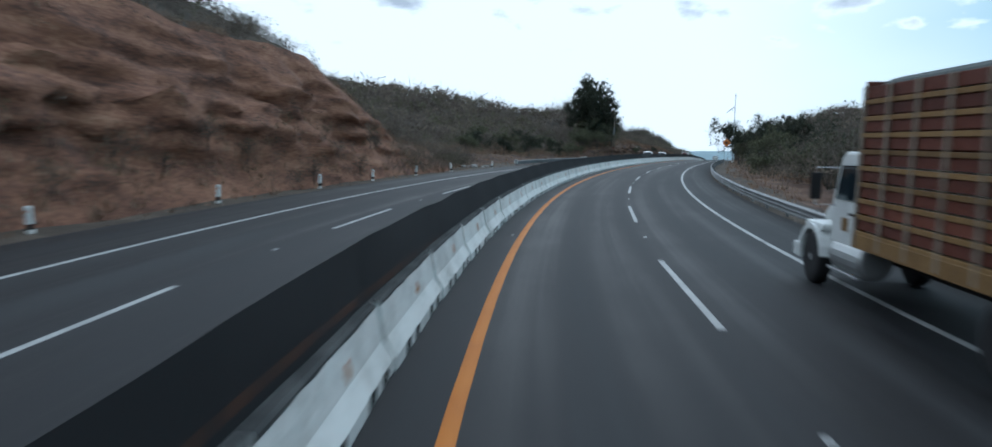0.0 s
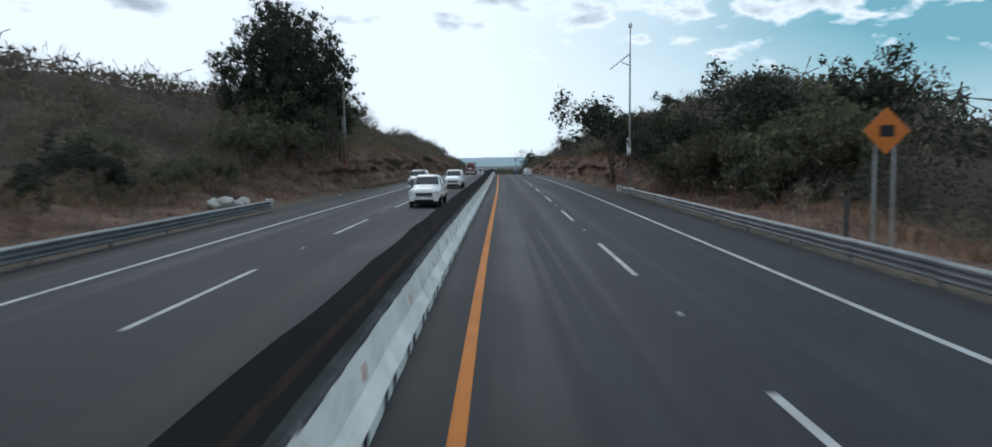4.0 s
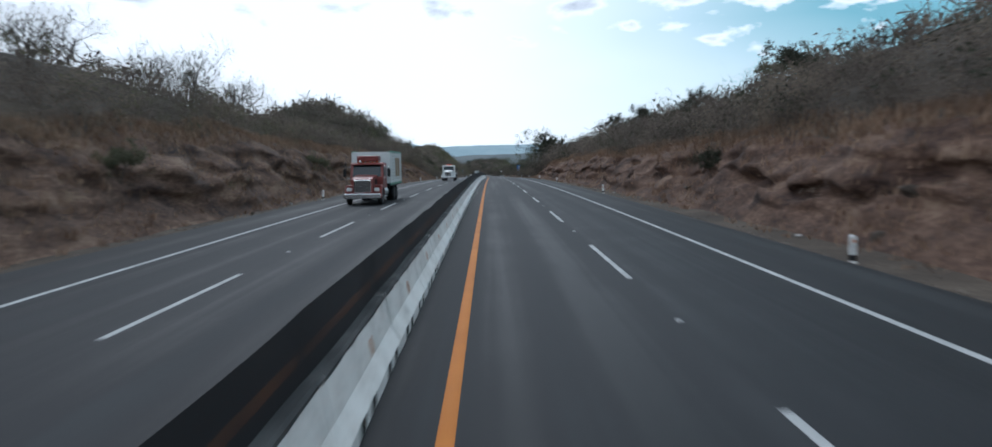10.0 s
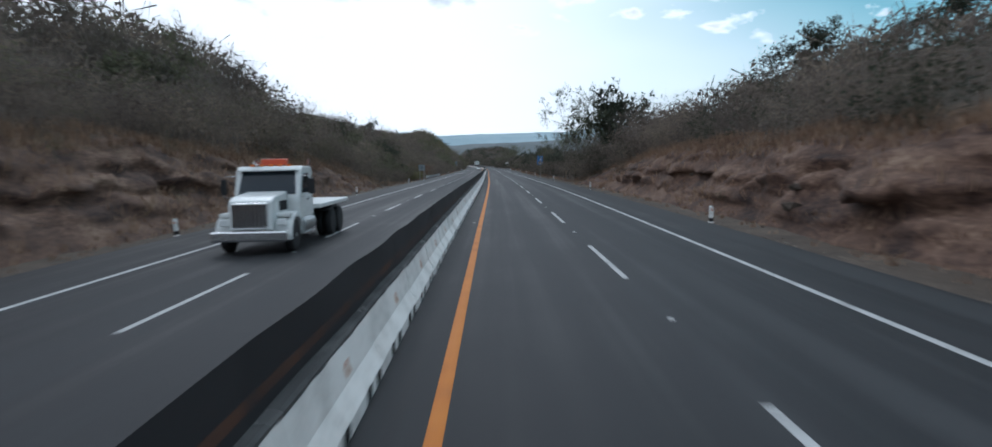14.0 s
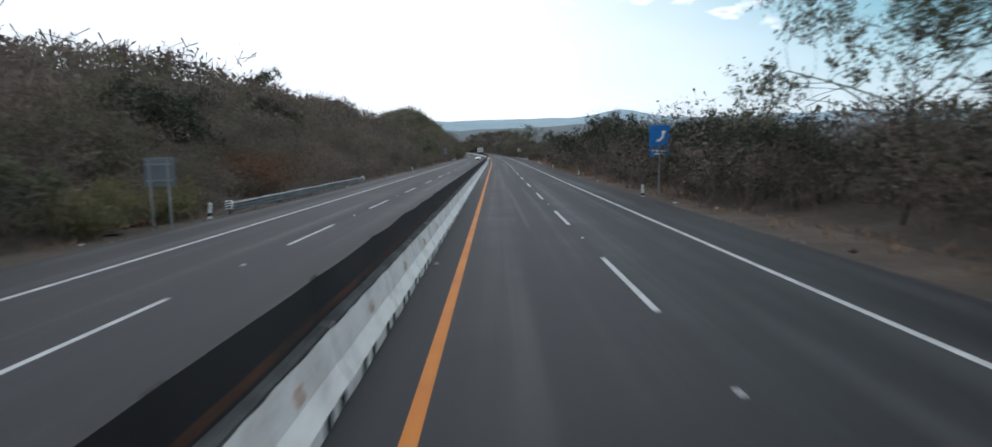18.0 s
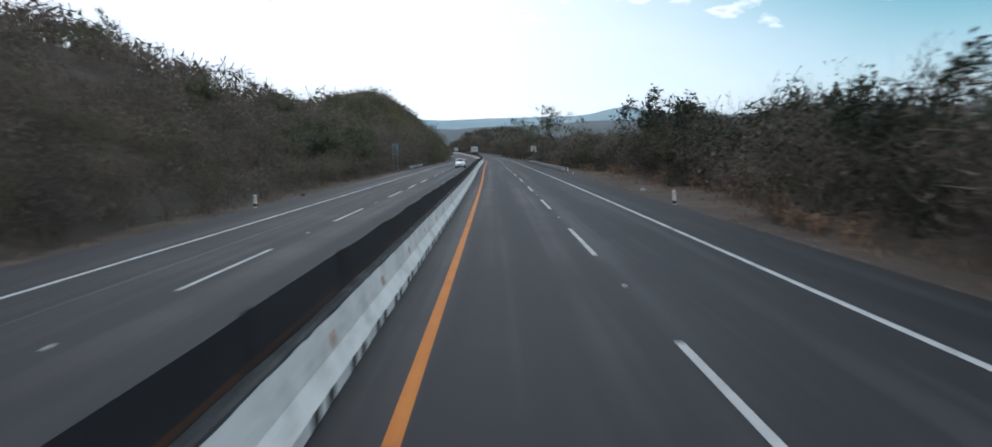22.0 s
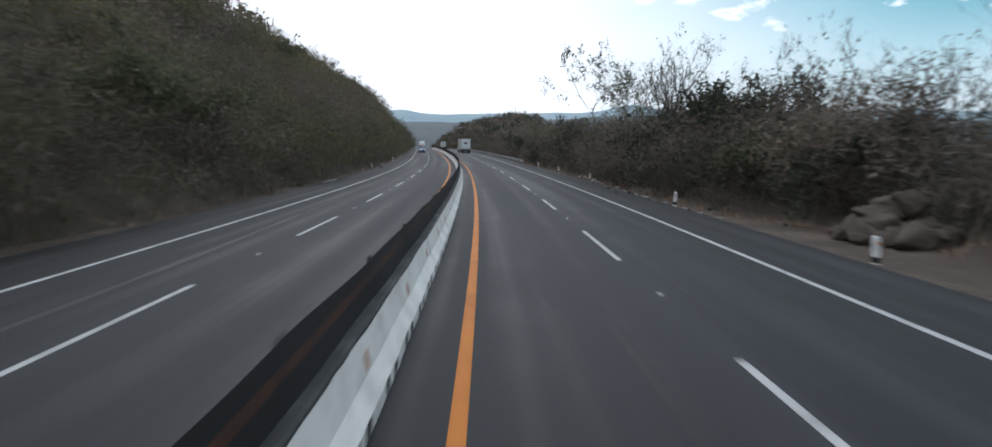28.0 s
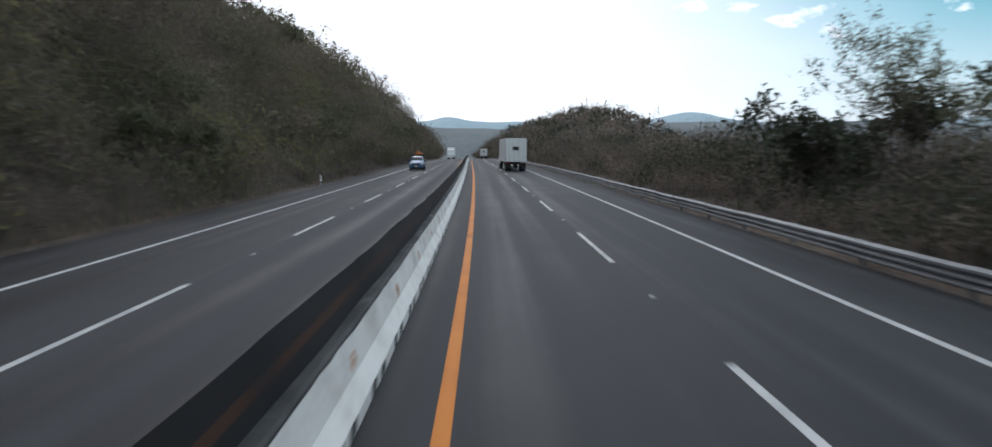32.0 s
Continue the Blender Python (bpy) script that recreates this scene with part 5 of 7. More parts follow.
# ---- guard rails, marker posts, signs, lamp ----
def guard_rail(s0, s1, u, side, label, blunt=True):
    """A three-wave beam rail on posts along the verge, in 4 m lengths; side: +1 when the road lies to its left."""
    rail = tagged(new("guard_rail"), label, "guard rail", "guard rails")
    wave = [(0.0, 0.28), (0.02, 0.295), (0.09, 0.325), (0.09, 0.365), (0.01, 0.405), (0.01, 0.435), (0.09, 0.475), (0.09, 0.515), (0.01, 0.555), (0.01, 0.585), (0.09, 0.625), (0.09, 0.68), (0.02, 0.72), (0.0, 0.74)]
    bm = bmesh.new()
    front = [[bm.verts.new((-side * x - 0.06 * side, y, z)) for x, z in wave] for y in (-2.04, 2.04)]
    back = [[bm.verts.new((-side * x - 0.052 * side, y, z)) for x, z in wave] for y in (-2.04, 2.04)]
    for i in range(len(wave) - 1):
        bm.faces.new((front[0][i], front[0][i + 1], front[1][i + 1], front[1][i]))
        bm.faces.new((back[0][i + 1], back[0][i], back[1][i], back[1][i + 1]))
    for i in (0, len(wave) - 1):
        bm.faces.new((front[0][i], front[1][i], back[1][i], back[0][i]))
    beam = part("beam", bm, GALVANISED, rail)
    post = part("rail_post", boxed(-0.05, 0.06, -0.04, 0.04, -0.25, 0.72, 0.006), GALVANISED, rail)
    block = part("spacer", boxed(-0.055, 0.055, -0.06, 0.06, 0.32, 0.72, 0.006), GALVANISED, rail)
    count = max(1, round((s1 - s0) / 4.0))
    rng = random.Random(int(s0))
    for k in range(count):
        s = s0 + 2 + 4.0 * k
        here = spot(s, u, -0.15 + rng.uniform(-0.015, 0.015), rng.uniform(-0.3, 0.3), math.degrees(float(np.interp(s, way, grade))))
        if k == 0:
            beam.matrix_basis, post.matrix_basis, block.matrix_basis = here, here @ pose(side * 0.07, -1.9, 0), here @ pose(0, -1.9, 0)
        else:
            twin(beam, here, rail)
            twin(post, here @ pose(side * 0.07, -1.9, 0), rail)
            twin(block, here @ pose(0, -1.9, 0), rail)
    for s in ((s0, s1) if blunt else (s0,)):
        shoe = part("end_plate", prism([(-0.20, 0.38), (0.12, 0.38), (0.16, 0.6), (0.12, 0.80), (-0.20, 0.80)], -0.09, 0.09, "y", 0.015), WHITE_PAINT, rail, "pale end shoe")
        shoe.matrix_basis = spot(s, u, -0.15)
        for k in range(3):
            z = 0.44 + 0.12 * k
            part("stripe", prism([(-0.18, z), (0.11, z + 0.05), (0.11, z + 0.1), (-0.18, z + 0.05)], -0.096, -0.088, "y"), BLACK, shoe, "dark hazard stripe")


guard_rail(-22, 156, 9.5, 1, "galvanised guard rail before the trees on the bend")
guard_rail(82, 138, -11.9, -1, "galvanised guard rail on the far shoulder")
guard_rail(499.6, 536, -12.1, -1, "short galvanised guard rail by the culvert")
guard_rail(697, 716, -11.9, -1, "short galvanised guard rail before the woods")
guard_rail(665, 735, 9.5, 1, "galvanised guard rail with striped end by the bush")
guard_rail(876, 1110, 9.45, 1, "long galvanised guard rail beside the thicket")


def marker_post(s, u):
    """A white concrete marker post with a dark band and a reflector."""
    if "post" not in TREES:
        ob = thing("marker_post", spot(s, u, -0.1), "short white concrete marker post with a reflector on the verge", "marker post", "marker posts")
        part("body", prism([(-0.07, 0.12), (0.07, 0.12), (0.07, 0.70), (0.0, 0.76), (-0.07, 0.73)], -0.065, 0.065, "y", 0.012), WHITE_PAINT, ob)
        part("band", boxed(-0.073, 0.073, -0.068, 0.068, 0.10, 0.26, 0.008), BLACK, ob, "dark painted foot")
        part("foot", boxed(-0.09, 0.09, -0.08, 0.08, -0.25, 0.10, 0.02), CONCRETE, ob)
        plate = part("reflector", boxed(-0.035, 0.035, -0.075, -0.063, 0.56, 0.64, 0.004), ORANGE, ob)
        TREES["post"] = ob
    else:
        rng = random.Random(int(s * 10))
        copy_thing(TREES["post"], spot(s, u, -0.1, rng.uniform(-12, 12), rng.uniform(-3, 3), rng.uniform(-4, 4)))


for s in (200, 229, 268, 308.5, 349.5, 385, 423.5, 463.3, 507.5, 541, 575.5, 612.6, 661, 755.3, 776, 794, 819, 838, 857):
    marker_post(s, 9.55)
for s, u in ((18.3, -13.2), (28.1, -13.2), (38.2, -13.2), (46.1, -13.2), (54.6, -13.2), (63.2, -13.1), (74, -12.4), (498.3, -12.6)):
    marker_post(s, u)
for s in (228.4, 267.5, 305.6, 342, 384, 423, 466.2, 579.3, 618, 853.5, 895, 937.7):
    marker_post(s, -12.1)

BLUE_SIGN = plain("blue_sign_face", (0.02, 0.16, 0.46), 0.45, wear=0.1)
WHITE_SIGN = plain("white_sign_face", (0.74, 0.74, 0.73), 0.45, wear=0.12)
BLACK_SIGN = plain("black_sign_ink", (0.015, 0.015, 0.016), 0.5)
ORANGE_SIGN = plain("orange_sign_face", (0.50, 0.15, 0.02), 0.45, wear=0.2)
GREY_STEEL = plain("grey_steel", (0.34, 0.35, 0.35), 0.5, 0.6)
WOOD_POLE = surface("weathered_pole", [(0.16, 0.13, 0.10), (0.25, 0.21, 0.165), (0.33, 0.28, 0.22)], 3, 25, 0.85, 0.4, stretch=(4, 4, 0.6))
RED_BAND = plain("red_band", (0.26, 0.06, 0.04), 0.6)
PANEL_BLUE = plain("solar_cells", (0.015, 0.02, 0.04), 0.15)


def telephone_sign():
    s, u = 508.2, 10.7
    ob = thing("telephone_sign", spot(s, u, ground_at(s, u) - 0.35) @ Matrix.Scale(1.22, 4), "blue roadside telephone sign with a white handset", "road sign", "road signs")
    part("post", boxed(-0.04, 0.04, 0.02, 0.08, -0.3, 3.6, 0.006), GREY_STEEL, ob)
    top = part("upper_panel", boxed(-0.5, 0.5, -0.03, 0.0, 2.72, 3.78, 0.02, 2), BLUE_SIGN, ob)
    bm = bmesh.new()
    arc = [(0.30 * math.cos(a) - 0.12, 0.30 * math.sin(a) + 0.14) for a in np.radians(np.linspace(-75, 20, 8))]
    inner = [(0.19 * math.cos(a) - 0.12, 0.19 * math.sin(a) + 0.14) for a in np.radians(np.linspace(20, -75, 8))]
    handset = prism([(x + 0.05, z + 3.18) for x, z in arc + inner], -0.042, -0.03, "y")
    part("handset", handset, WHITE_SIGN, top, "white handset symbol")
    for x, z in ((0.20, 3.44), (-0.06, 3.03)):
        part("ear_piece", boxed(x - 0.09, x + 0.09, -0.043, -0.03, z - 0.06, z + 0.06, 0.004), WHITE_SIGN, top)
    low = part("lower_panel", boxed(-0.5, 0.5, -0.03, 0.0, 2.22, 2.66, 0.02, 2), BLUE_SIGN, ob)
    for x0, x1, z in ((-0.36, 0.36, 2.52), (-0.30, 0.28, 2.38)):
        part("text_bar", boxed(x0, x1, -0.037, -0.03, z - 0.04, z + 0.04), WHITE_SIGN, low)


def disc(radius, y0, y1, z, sides=32, inner=0.0):
    pts = [(radius * math.cos(a), z + radius * math.sin(a)) for a in np.linspace(0, 2 * math.pi, sides, endpoint=False)]
    return prism(pts, y0, y1, "y")


def square_sign():
    s, u = 741.0, 10.5
    ob = thing("square_sign", spot(s, u, ground_at(s, u)), "white square road sign with a dark red ring on one post", "road sign", "road signs")
    part("post", boxed(-0.04, 0.04, 0.02, 0.08, -0.3, 3.5, 0.006), GREY_STEEL, ob)
    face = part("panel", boxed(-0.6, 0.6, -0.03, 0.0, 2.50, 3.68, 0.02, 2), WHITE_SIGN, ob)
    part("ring", disc(0.46, -0.037, -0.03, 3.09), RED_BAND, face, "dark red ring")
    part("ring_field", disc(0.36, -0.043, -0.037, 3.09), WHITE_SIGN, face)
    part("symbol", boxed(-0.20, -0.03, -0.049, -0.043, 2.95, 3.23, 0.02), GREY_STEEL, face, "grey block symbol")
    part("symbol", boxed(0.03, 0.20, -0.049, -0.043, 2.95, 3.23, 0.02), GREY_STEEL, face, "grey block symbol")


def warning_sign():
    s, u = 118.5, 10.6
    ob = thing("warning_sign", spot(s, u, ground_at(s, u)), "orange diamond roadworks sign on a post behind the rail", "road sign", "road signs")
    for x in (-0.25, 0.25):
        part("post", boxed(x - 0.03, x + 0.03, 0.02, 0.07, -0.3, 3.4, 0.006), GREY_STEEL, ob)
    face = part("panel", prism([(0, 2.85), (0.62, 3.47), (0, 4.09), (-0.62, 3.47)], -0.03, 0.0, "y", 0.012), ORANGE_SIGN, ob)
    part("symbol", boxed(-0.18, 0.2, -0.038, -0.03, 3.32, 3.62, 0.02), BLACK_SIGN, face, "dark block symbol")


def sign_back(s, u, w, z0, z1, label):
    ob = thing("sign_back", spot(s, u, ground_at(s, u), 180), label, "road sign", "road signs")
    for x in (-w * 0.3, w * 0.3):
        part("post", boxed(x - 0.04, x + 0.04, 0.01, 0.08, -0.3, z1 - 0.1, 0.006), GREY_STEEL, ob)
    part("panel", boxed(-w / 2, w / 2, -0.03, 0.01, z0, z1, 0.02, 2), plain("sign_back_grey", (0.17, 0.20, 0.22), 0.5, 0.5), ob)
    for z in (z0 + 0.25, z1 - 0.25):
        part("brace", boxed(-w / 2 + 0.1, w / 2 - 0.1, 0.01, 0.05, z - 0.03, z + 0.03), GREY_STEEL, ob)


telephone_sign()
square_sign()
warning_sign()
sign_back(493.2, -12.5, 1.22, 1.75, 2.9, "grey back of a panel sign facing the other way")
sign_back(698, -14.4, 1.2, 2.4, 4.4, "grey back of a tall panel sign on two posts")


def solar_lamp():
    s, u = 161, 11.1
    ob = thing("street_lamp", spot(s, u, -0.1), "tall grey steel mast with a tilted solar panel", "street lamp")
    bm = bmesh.new()
    tube(bm, [(0, 0, 0), (0, 0, 7), (0, 0, 14)], [0.11, 0.085, 0.05], 10)
    part("mast", bm, GREY_STEEL, ob, "", True)
    part("base", boxed(-0.3, 0.3, -0.3, 0.3, -0.3, 0.35, 0.04), CONCRETE, ob)
    frame_ = part("solar_panel", boxed(-0.95, 0.95, -0.6, 0.6, -0.03, 0.03, 0.01), PANEL_BLUE, ob, "dark solar panel")
    frame_.matrix_basis = pose(-0.85, 0, 10.8, 0, -38, 0)
    part("panel_arm", tube(bmesh.new(), [(0, 0, 10.5), (-0.7, 0, 10.75)], [0.04, 0.03], 6), GREY_STEEL, ob)
    part("sensor_box", boxed(-0.15, 0.15, -0.2, 0.2, 13.6, 13.85, 0.03), WHITE_PAINT, ob)
    part("cabinet", boxed(-0.25, 0.05, -0.34, -0.12, 3.1, 4.5, 0.02), WHITE_PAINT, ob, "pale control box")


def wooden_pole():
    s, u = 176.5, -16.0
    ob = thing("utility_pole", spot(s, u, ground_at(s, u)), "weathered wooden pole with a red painted foot", "utility pole")
    part("pole", tube(bmesh.new(), [(0, 0, -0.5), (0.03, 0, 4), (0, 0, 8.6)], [0.16, 0.14, 0.10], 9), WOOD_POLE, ob, "", True)
    part("foot_band", tube(bmesh.new(), [(0, 0, 0.1), (0, 0, 0.55)], [0.175, 0.17], 10), RED_BAND, ob, "red painted band")
    part("arm", tube(bmesh.new(), [(0, 0, 8.45), (-0.9, 0, 8.55)], [0.045, 0.04], 6), GREY_STEEL, ob)
    part("lamp_head", boxed(-1.35, -0.85, -0.12, 0.12, 8.48, 8.6, 0.03), GREY_STEEL, ob)
    part("box", boxed(-0.2, 0.2, -0.32, -0.14, 3.4, 5.0, 0.03), GREY_STEEL, ob)


solar_lamp()
wooden_pole()

# ---- stones, rubble, fence posts, tyre marks ----
ROCK = surface("dark_rock", [(0.036, 0.029, 0.024), (0.08, 0.064, 0.052), (0.145, 0.118, 0.095)], 1.2, 9, 0.9, 0.8)
PALE_ROCK = surface("pale_rubble", [(0.22, 0.21, 0.20), (0.42, 0.41, 0.39), (0.56, 0.55, 0.53)], 1.5, 9, 0.9, 0.6)
DUSTY_ROCK = surface("dusty_kerb_concrete", [(0.10, 0.095, 0.088), (0.21, 0.20, 0.185), (0.36, 0.345, 0.325)], 1.7, 9, 0.92, 0.6)
TYRE_MARK = surface("tyre_mark", [(0.006, 0.006, 0.0065), (0.010, 0.010, 0.011), (0.018, 0.018, 0.019)], 0.8, 12, 0.65, 0.1, coords="World")


def stone(s, u, size, material, label, seed, sink=0.3, group="stones"):
    rng = random.Random(seed)
    bm = bmesh.new()
    k = [rng.uniform(0.7, 1.3) for _ in range(3)]
    for _ in range(16):
        p = Vector((rng.gauss(0, 1), rng.gauss(0, 1), rng.gauss(0, 1))).normalized() * rng.uniform(0.75, 1.05)
        bm.verts.new((p.x * k[0] * size, p.y * k[1] * size, p.z * k[2] * size * 0.6))
    hull = bmesh.ops.convex_hull(bm, input=list(bm.verts))
    bmesh.ops.delete(bm, geom=list({v for v in hull["geom_interior"] if isinstance(v, bmesh.types.BMVert)}), context="VERTS")
    bmesh.ops.bevel(bm, geom=list(bm.edges), offset=size * 0.05, segments=1, affect="EDGES")
    me = bpy.data.meshes.new("stone")
    bm.to_mesh(me)
    bm.free()
    me.materials.append(material)
    ob = new("stone", me)
    ob.matrix_basis = spot(s, u, ground_at(s, u) + size * (0.45 * k[2] - sink), rng.uniform(0, 360))
    tagged(ob, label, "stone", group)


def build_stones():
    rng = random.Random(12)
    for k in range(30):
        turn, r = k * 2.4, 1.5 * math.sqrt((k + 0.5) / 30)
        stone(781 + r * 1.3 * math.cos(turn), 12.8 + r * math.sin(turn), rng.uniform(0.45, 0.8), ROCK, "dark broken boulder in a heap on the verge", k, 0.1 - 1.7 * max(0, 1.1 - r), "boulder heap")
    for k in range(9):
        stone(812 + k * 2.1 + rng.uniform(-0.5, 0.5), 10.2 + rng.uniform(-0.1, 0.4), rng.uniform(0.12, 0.28), PALE_ROCK, "pale stone at the edge of the shoulder", 100 + k, 0.2, "edge stones")
    for k in range(8):
        stone(77 + rng.uniform(-3, 5), -15 + rng.uniform(-1.2, 1.2), rng.uniform(0.18, 0.5), PALE_ROCK, "pale rubble block on the far verge", 140 + k, 0.2, "rubble")
    for k in range(7):
        stone(144 + rng.uniform(-2, 2), -16 + rng.uniform(-0.8, 0.8), rng.uniform(0.35, 0.8), PALE_ROCK, "whitish rubble block behind the guard rail", 160 + k, 0.15, "rubble")
    for k in range(26):
        s = rng.uniform(15, 900)
        stone(s, -12.2 - rng.uniform(0, 1.2), rng.uniform(0.08, 0.24), rng.choice((PALE_ROCK, ROCK)), "loose stone on the far verge", 200 + k, 0.2, "loose stones")
    for k in range(26):
        s = rng.uniform(180, 760)
        stone(s, 10.2 + rng.uniform(0, 1.1), rng.uniform(0.07, 0.22), rng.choice((PALE_ROCK, ROCK)), "loose stone on the near verge", 260 + k, 0.2, "loose stones")
    stone(491.6, -13.6, 0.5, ROCK, "dark boulder on the bare soil of the far verge", 300, 0.2, "verge boulders")
    for k in range(5):
        stone(493 + 0.9 * k, -14.2 - rng.uniform(0, 0.5), rng.uniform(0.2, 0.34), RED_CUT, "reddish boulder on the bare soil of the far verge", 301 + k, 0.2, "verge boulders")
    for k in range(10):
        s = 190 + rng.uniform(0, 240)
        u, z = land(1, s, rng.uniform(1.1, 1.6))
        stone(s, float(u), rng.uniform(0.2, 0.5), ROCK, "rock breaking out of the cutting", 320 + k, 0.6, "cutting rocks")


build_stones()


def kerb_stones():
    """Flat broken kerb pieces along the edge of the shoulder."""
    rng = random.Random(31)
    for k in range(13):
        long, wide = rng.uniform(0.22, 0.5), rng.uniform(0.07, 0.13)
        bm = prism([(-wide, -0.06), (wide, -0.06), (wide - 0.03, 0.03 + rng.uniform(0, 0.03)), (-0.4 * wide, 0.05), (-wide + 0.02, 0.02)], -long, long, "y", 0.015)
        for v in bm.verts:
            v.co += Vector((rng.uniform(-0.03, 0.03), rng.uniform(-0.07, 0.07), 0))
        me = bpy.data.meshes.new("kerb_stone")
        bm.to_mesh(me)
        bm.free()
        me.materials.append(DUSTY_ROCK)
        ob = new("kerb_stone", me)
        s = 787 + 2.6 * k + rng.uniform(-0.9, 0.9)
        ob.matrix_basis = spot(s, 9.42 + rng.uniform(-0.05, 0.14), -0.02, rng.uniform(-14, 14))
        tagged(ob, "flat pale kerb piece sunk at the edge of the shoulder", "kerb stone", "kerb stones")


kerb_stones()


def sunk_slabs():
    """Pale broken slabs that lie flat at the edge of the far shoulder."""
    rng = random.Random(37)
    for s, u, long in ((757.5, -11.95, 0.9), (767, -12.0, 0.8), (752, -12.1, 0.6), (821, -11.95, 1.0), (826, -12.2, 0.5)):
        bm = prism([(-0.25, -0.05), (0.25, -0.05), (0.22, 0.035), (-0.2, 0.045)], -long, long, "y", 0.015)
        for v in bm.verts:
            v.co += Vector((rng.uniform(-0.06, 0.06), rng.uniform(-0.15, 0.15), 0))
        me = bpy.data.meshes.new("slab")
        bm.to_mesh(me)
        bm.free()
        me.materials.append(PALE_ROCK)
        ob = new("slab", me)
        ob.matrix_basis = spot(s, u, ground_at(s, u) - 0.01, rng.uniform(-6, 6))
        tagged(ob, "broken pale concrete slab lying flat beside the shoulder", "slab", "broken slabs")


sunk_slabs()


def fence_posts():
    post = thing("fence_post", spot(752, 16.8, ground_at(752, 16.8)), "grey concrete fence post in the bush", "fence post", "fence posts")
    part("post", boxed(-0.07, 0.07, -0.07, 0.07, -0.3, 1.45, 0.01), BARE_CONCRETE, post)
    for k in range(1, 7):
        s = 752 + 4.0 * k
        copy_thing(post, spot(s, 16.8, ground_at(s, 16.8), k * 37 % 20, (k * 13 % 7) - 3))
    for s, u in ((124.5, 12.4), (742, 14), (736, 14.4), (728, 15)):
        copy_thing(post, spot(s, u, ground_at(s, u), 5))


fence_posts()


def tyre_mark(s0, s1, u0, u1, width=0.2):
    s = np.linspace(s0, s1, 24)
    mid = u0 + (u1 - u0) * np.linspace(0, 1, 24) + 0.05 * np.sin(np.linspace(0, 3, 24))
    w = width / 2 * np.sin(np.linspace(0.15, math.pi - 0.15, 24)) ** 0.4
    strip("marking_tyre", s, np.stack([mid - w, mid + w], -1), np.full((24, 2), 0.004), TYRE_MARK, "black curved tyre mark on the asphalt", "tyre mark")


tyre_mark(108, 127, 1.55, 1.25)
tyre_mark(110, 128, 2.0, 1.75, 0.14)
tyre_mark(490, 520, 2.0, 1.7, 0.22)
tyre_mark(492, 519, 3.0, 2.75, 0.16)
tyre_mark(552, 580, 1.5, 1.25, 0.2)
tyre_mark(552, 578, 2.3, 2.1, 0.16)
tyre_mark(745, 772, 1.5, 1.3, 0.2)
tyre_mark(745, 770, 2.4, 2.2, 0.16)


PALE_SCUFF = surface("pale_scuff", [(0.022, 0.022, 0.023), (0.036, 0.037, 0.038), (0.065, 0.065, 0.066)], 0.5, 9, 0.7, 0.1, coords="World", stretch=(1, 0.3, 1))


def scuff(s0, s1, u0, u1, width):
    """A faint pale scrape along the asphalt."""
    k = 30
    s = np.linspace(s0, s1, k)
    mid = u0 + (u1 - u0) * np.linspace(0, 1, k) + 0.06 * np.sin(np.linspace(0, 5, k))
    w = width / 2 * (0.35 + 0.65 * np.abs(rolling(s, 0 * s, int(s0), 8, 0.05, 0.5))) * np.sin(np.linspace(0.1, math.pi - 0.1, k)) ** 0.5
    strip("marking_scuff", s, np.stack([mid - w, mid + w], -1), np.full((k, 2), 0.004), PALE_SCUFF, "faint pale scrape along the asphalt", "scuff mark")


for s0, s1, u0, u1, w in ((181, 200, -2.9, -3.3, 0.10), (183, 194, -2.6, -2.8, 0.06), (208, 243, -7.1, -7.4, 0.22), (216, 232, -6.6, -6.8, 0.12), (330, 362, -7.2, -7.5, 0.25), (586, 640, -7.3, -7.6, 0.22), (612, 650, -6.7, -7.0, 0.15), (660, 700, -7.2, -7.1, 0.14), (764, 800, -7.0, -7.4, 0.2), (845, 872, -6.9, -7.3, 0.16)):
    scuff(s0, s1, u0, u1, w)


GRIT = surface("grit", [(0.07, 0.056, 0.045), (0.14, 0.118, 0.098), (0.24, 0.21, 0.18)], 0.6, 8, 0.9, 0, coords="World", isle=0.5, spread=(0.25, 0.75))


def gravel():
    """Loose grit and small stones along both edges of the asphalt."""
    rng = np.random.RandomState(19)
    for word, edge, way_out in (("far", EDGE_L, -1), ("near", EDGE_R, 1)):
        n = 5200
        s = rng.uniform(-20, 940, n)
        d = rng.gamma(1.6, 0.28, n)
        size = 0.012 + rng.gamma(1.5, 0.010, n)
        v = np.interp(s, (LAND_L if way_out < 0 else LAND_R)[:, 0], (LAND_L if way_out < 0 else LAND_R)[:, 1])
        u, z = land(way_out, s, np.clip(d / v, 0.0, 0.98))
        at = places(s, u, z + size * 0.3)
        corner = np.array([(1, 1, -0.6), (-1, 1, -0.4), (0.1, -1.2, -0.5), (0, 0.1, 0.9)])
        turn = rng.uniform(0, 2 * np.pi, n)
        c, q = np.cos(turn)[:, None], np.sin(turn)[:, None]
        p = corner[None] * rng.uniform(0.6, 1.4, (n, 4, 3)) * size[:, None, None]
        p = np.stack([p[..., 0] * c - p[..., 1] * q, p[..., 0] * q + p[..., 1] * c, p[..., 2]], -1) + at[:, None]
        face = np.array([(0, 2, 1), (0, 1, 3), (1, 2, 3), (2, 0, 3)])
        faces = (np.arange(n)[:, None, None] * 4 + face[None]).reshape(-1, 3)
        tagged(new("gravel_" + word, mesh_of("gravel", p.reshape(-1, 3), faces, GRIT)), "grit and small stones along the edge of the asphalt", "gravel", "", "stuff")


gravel()


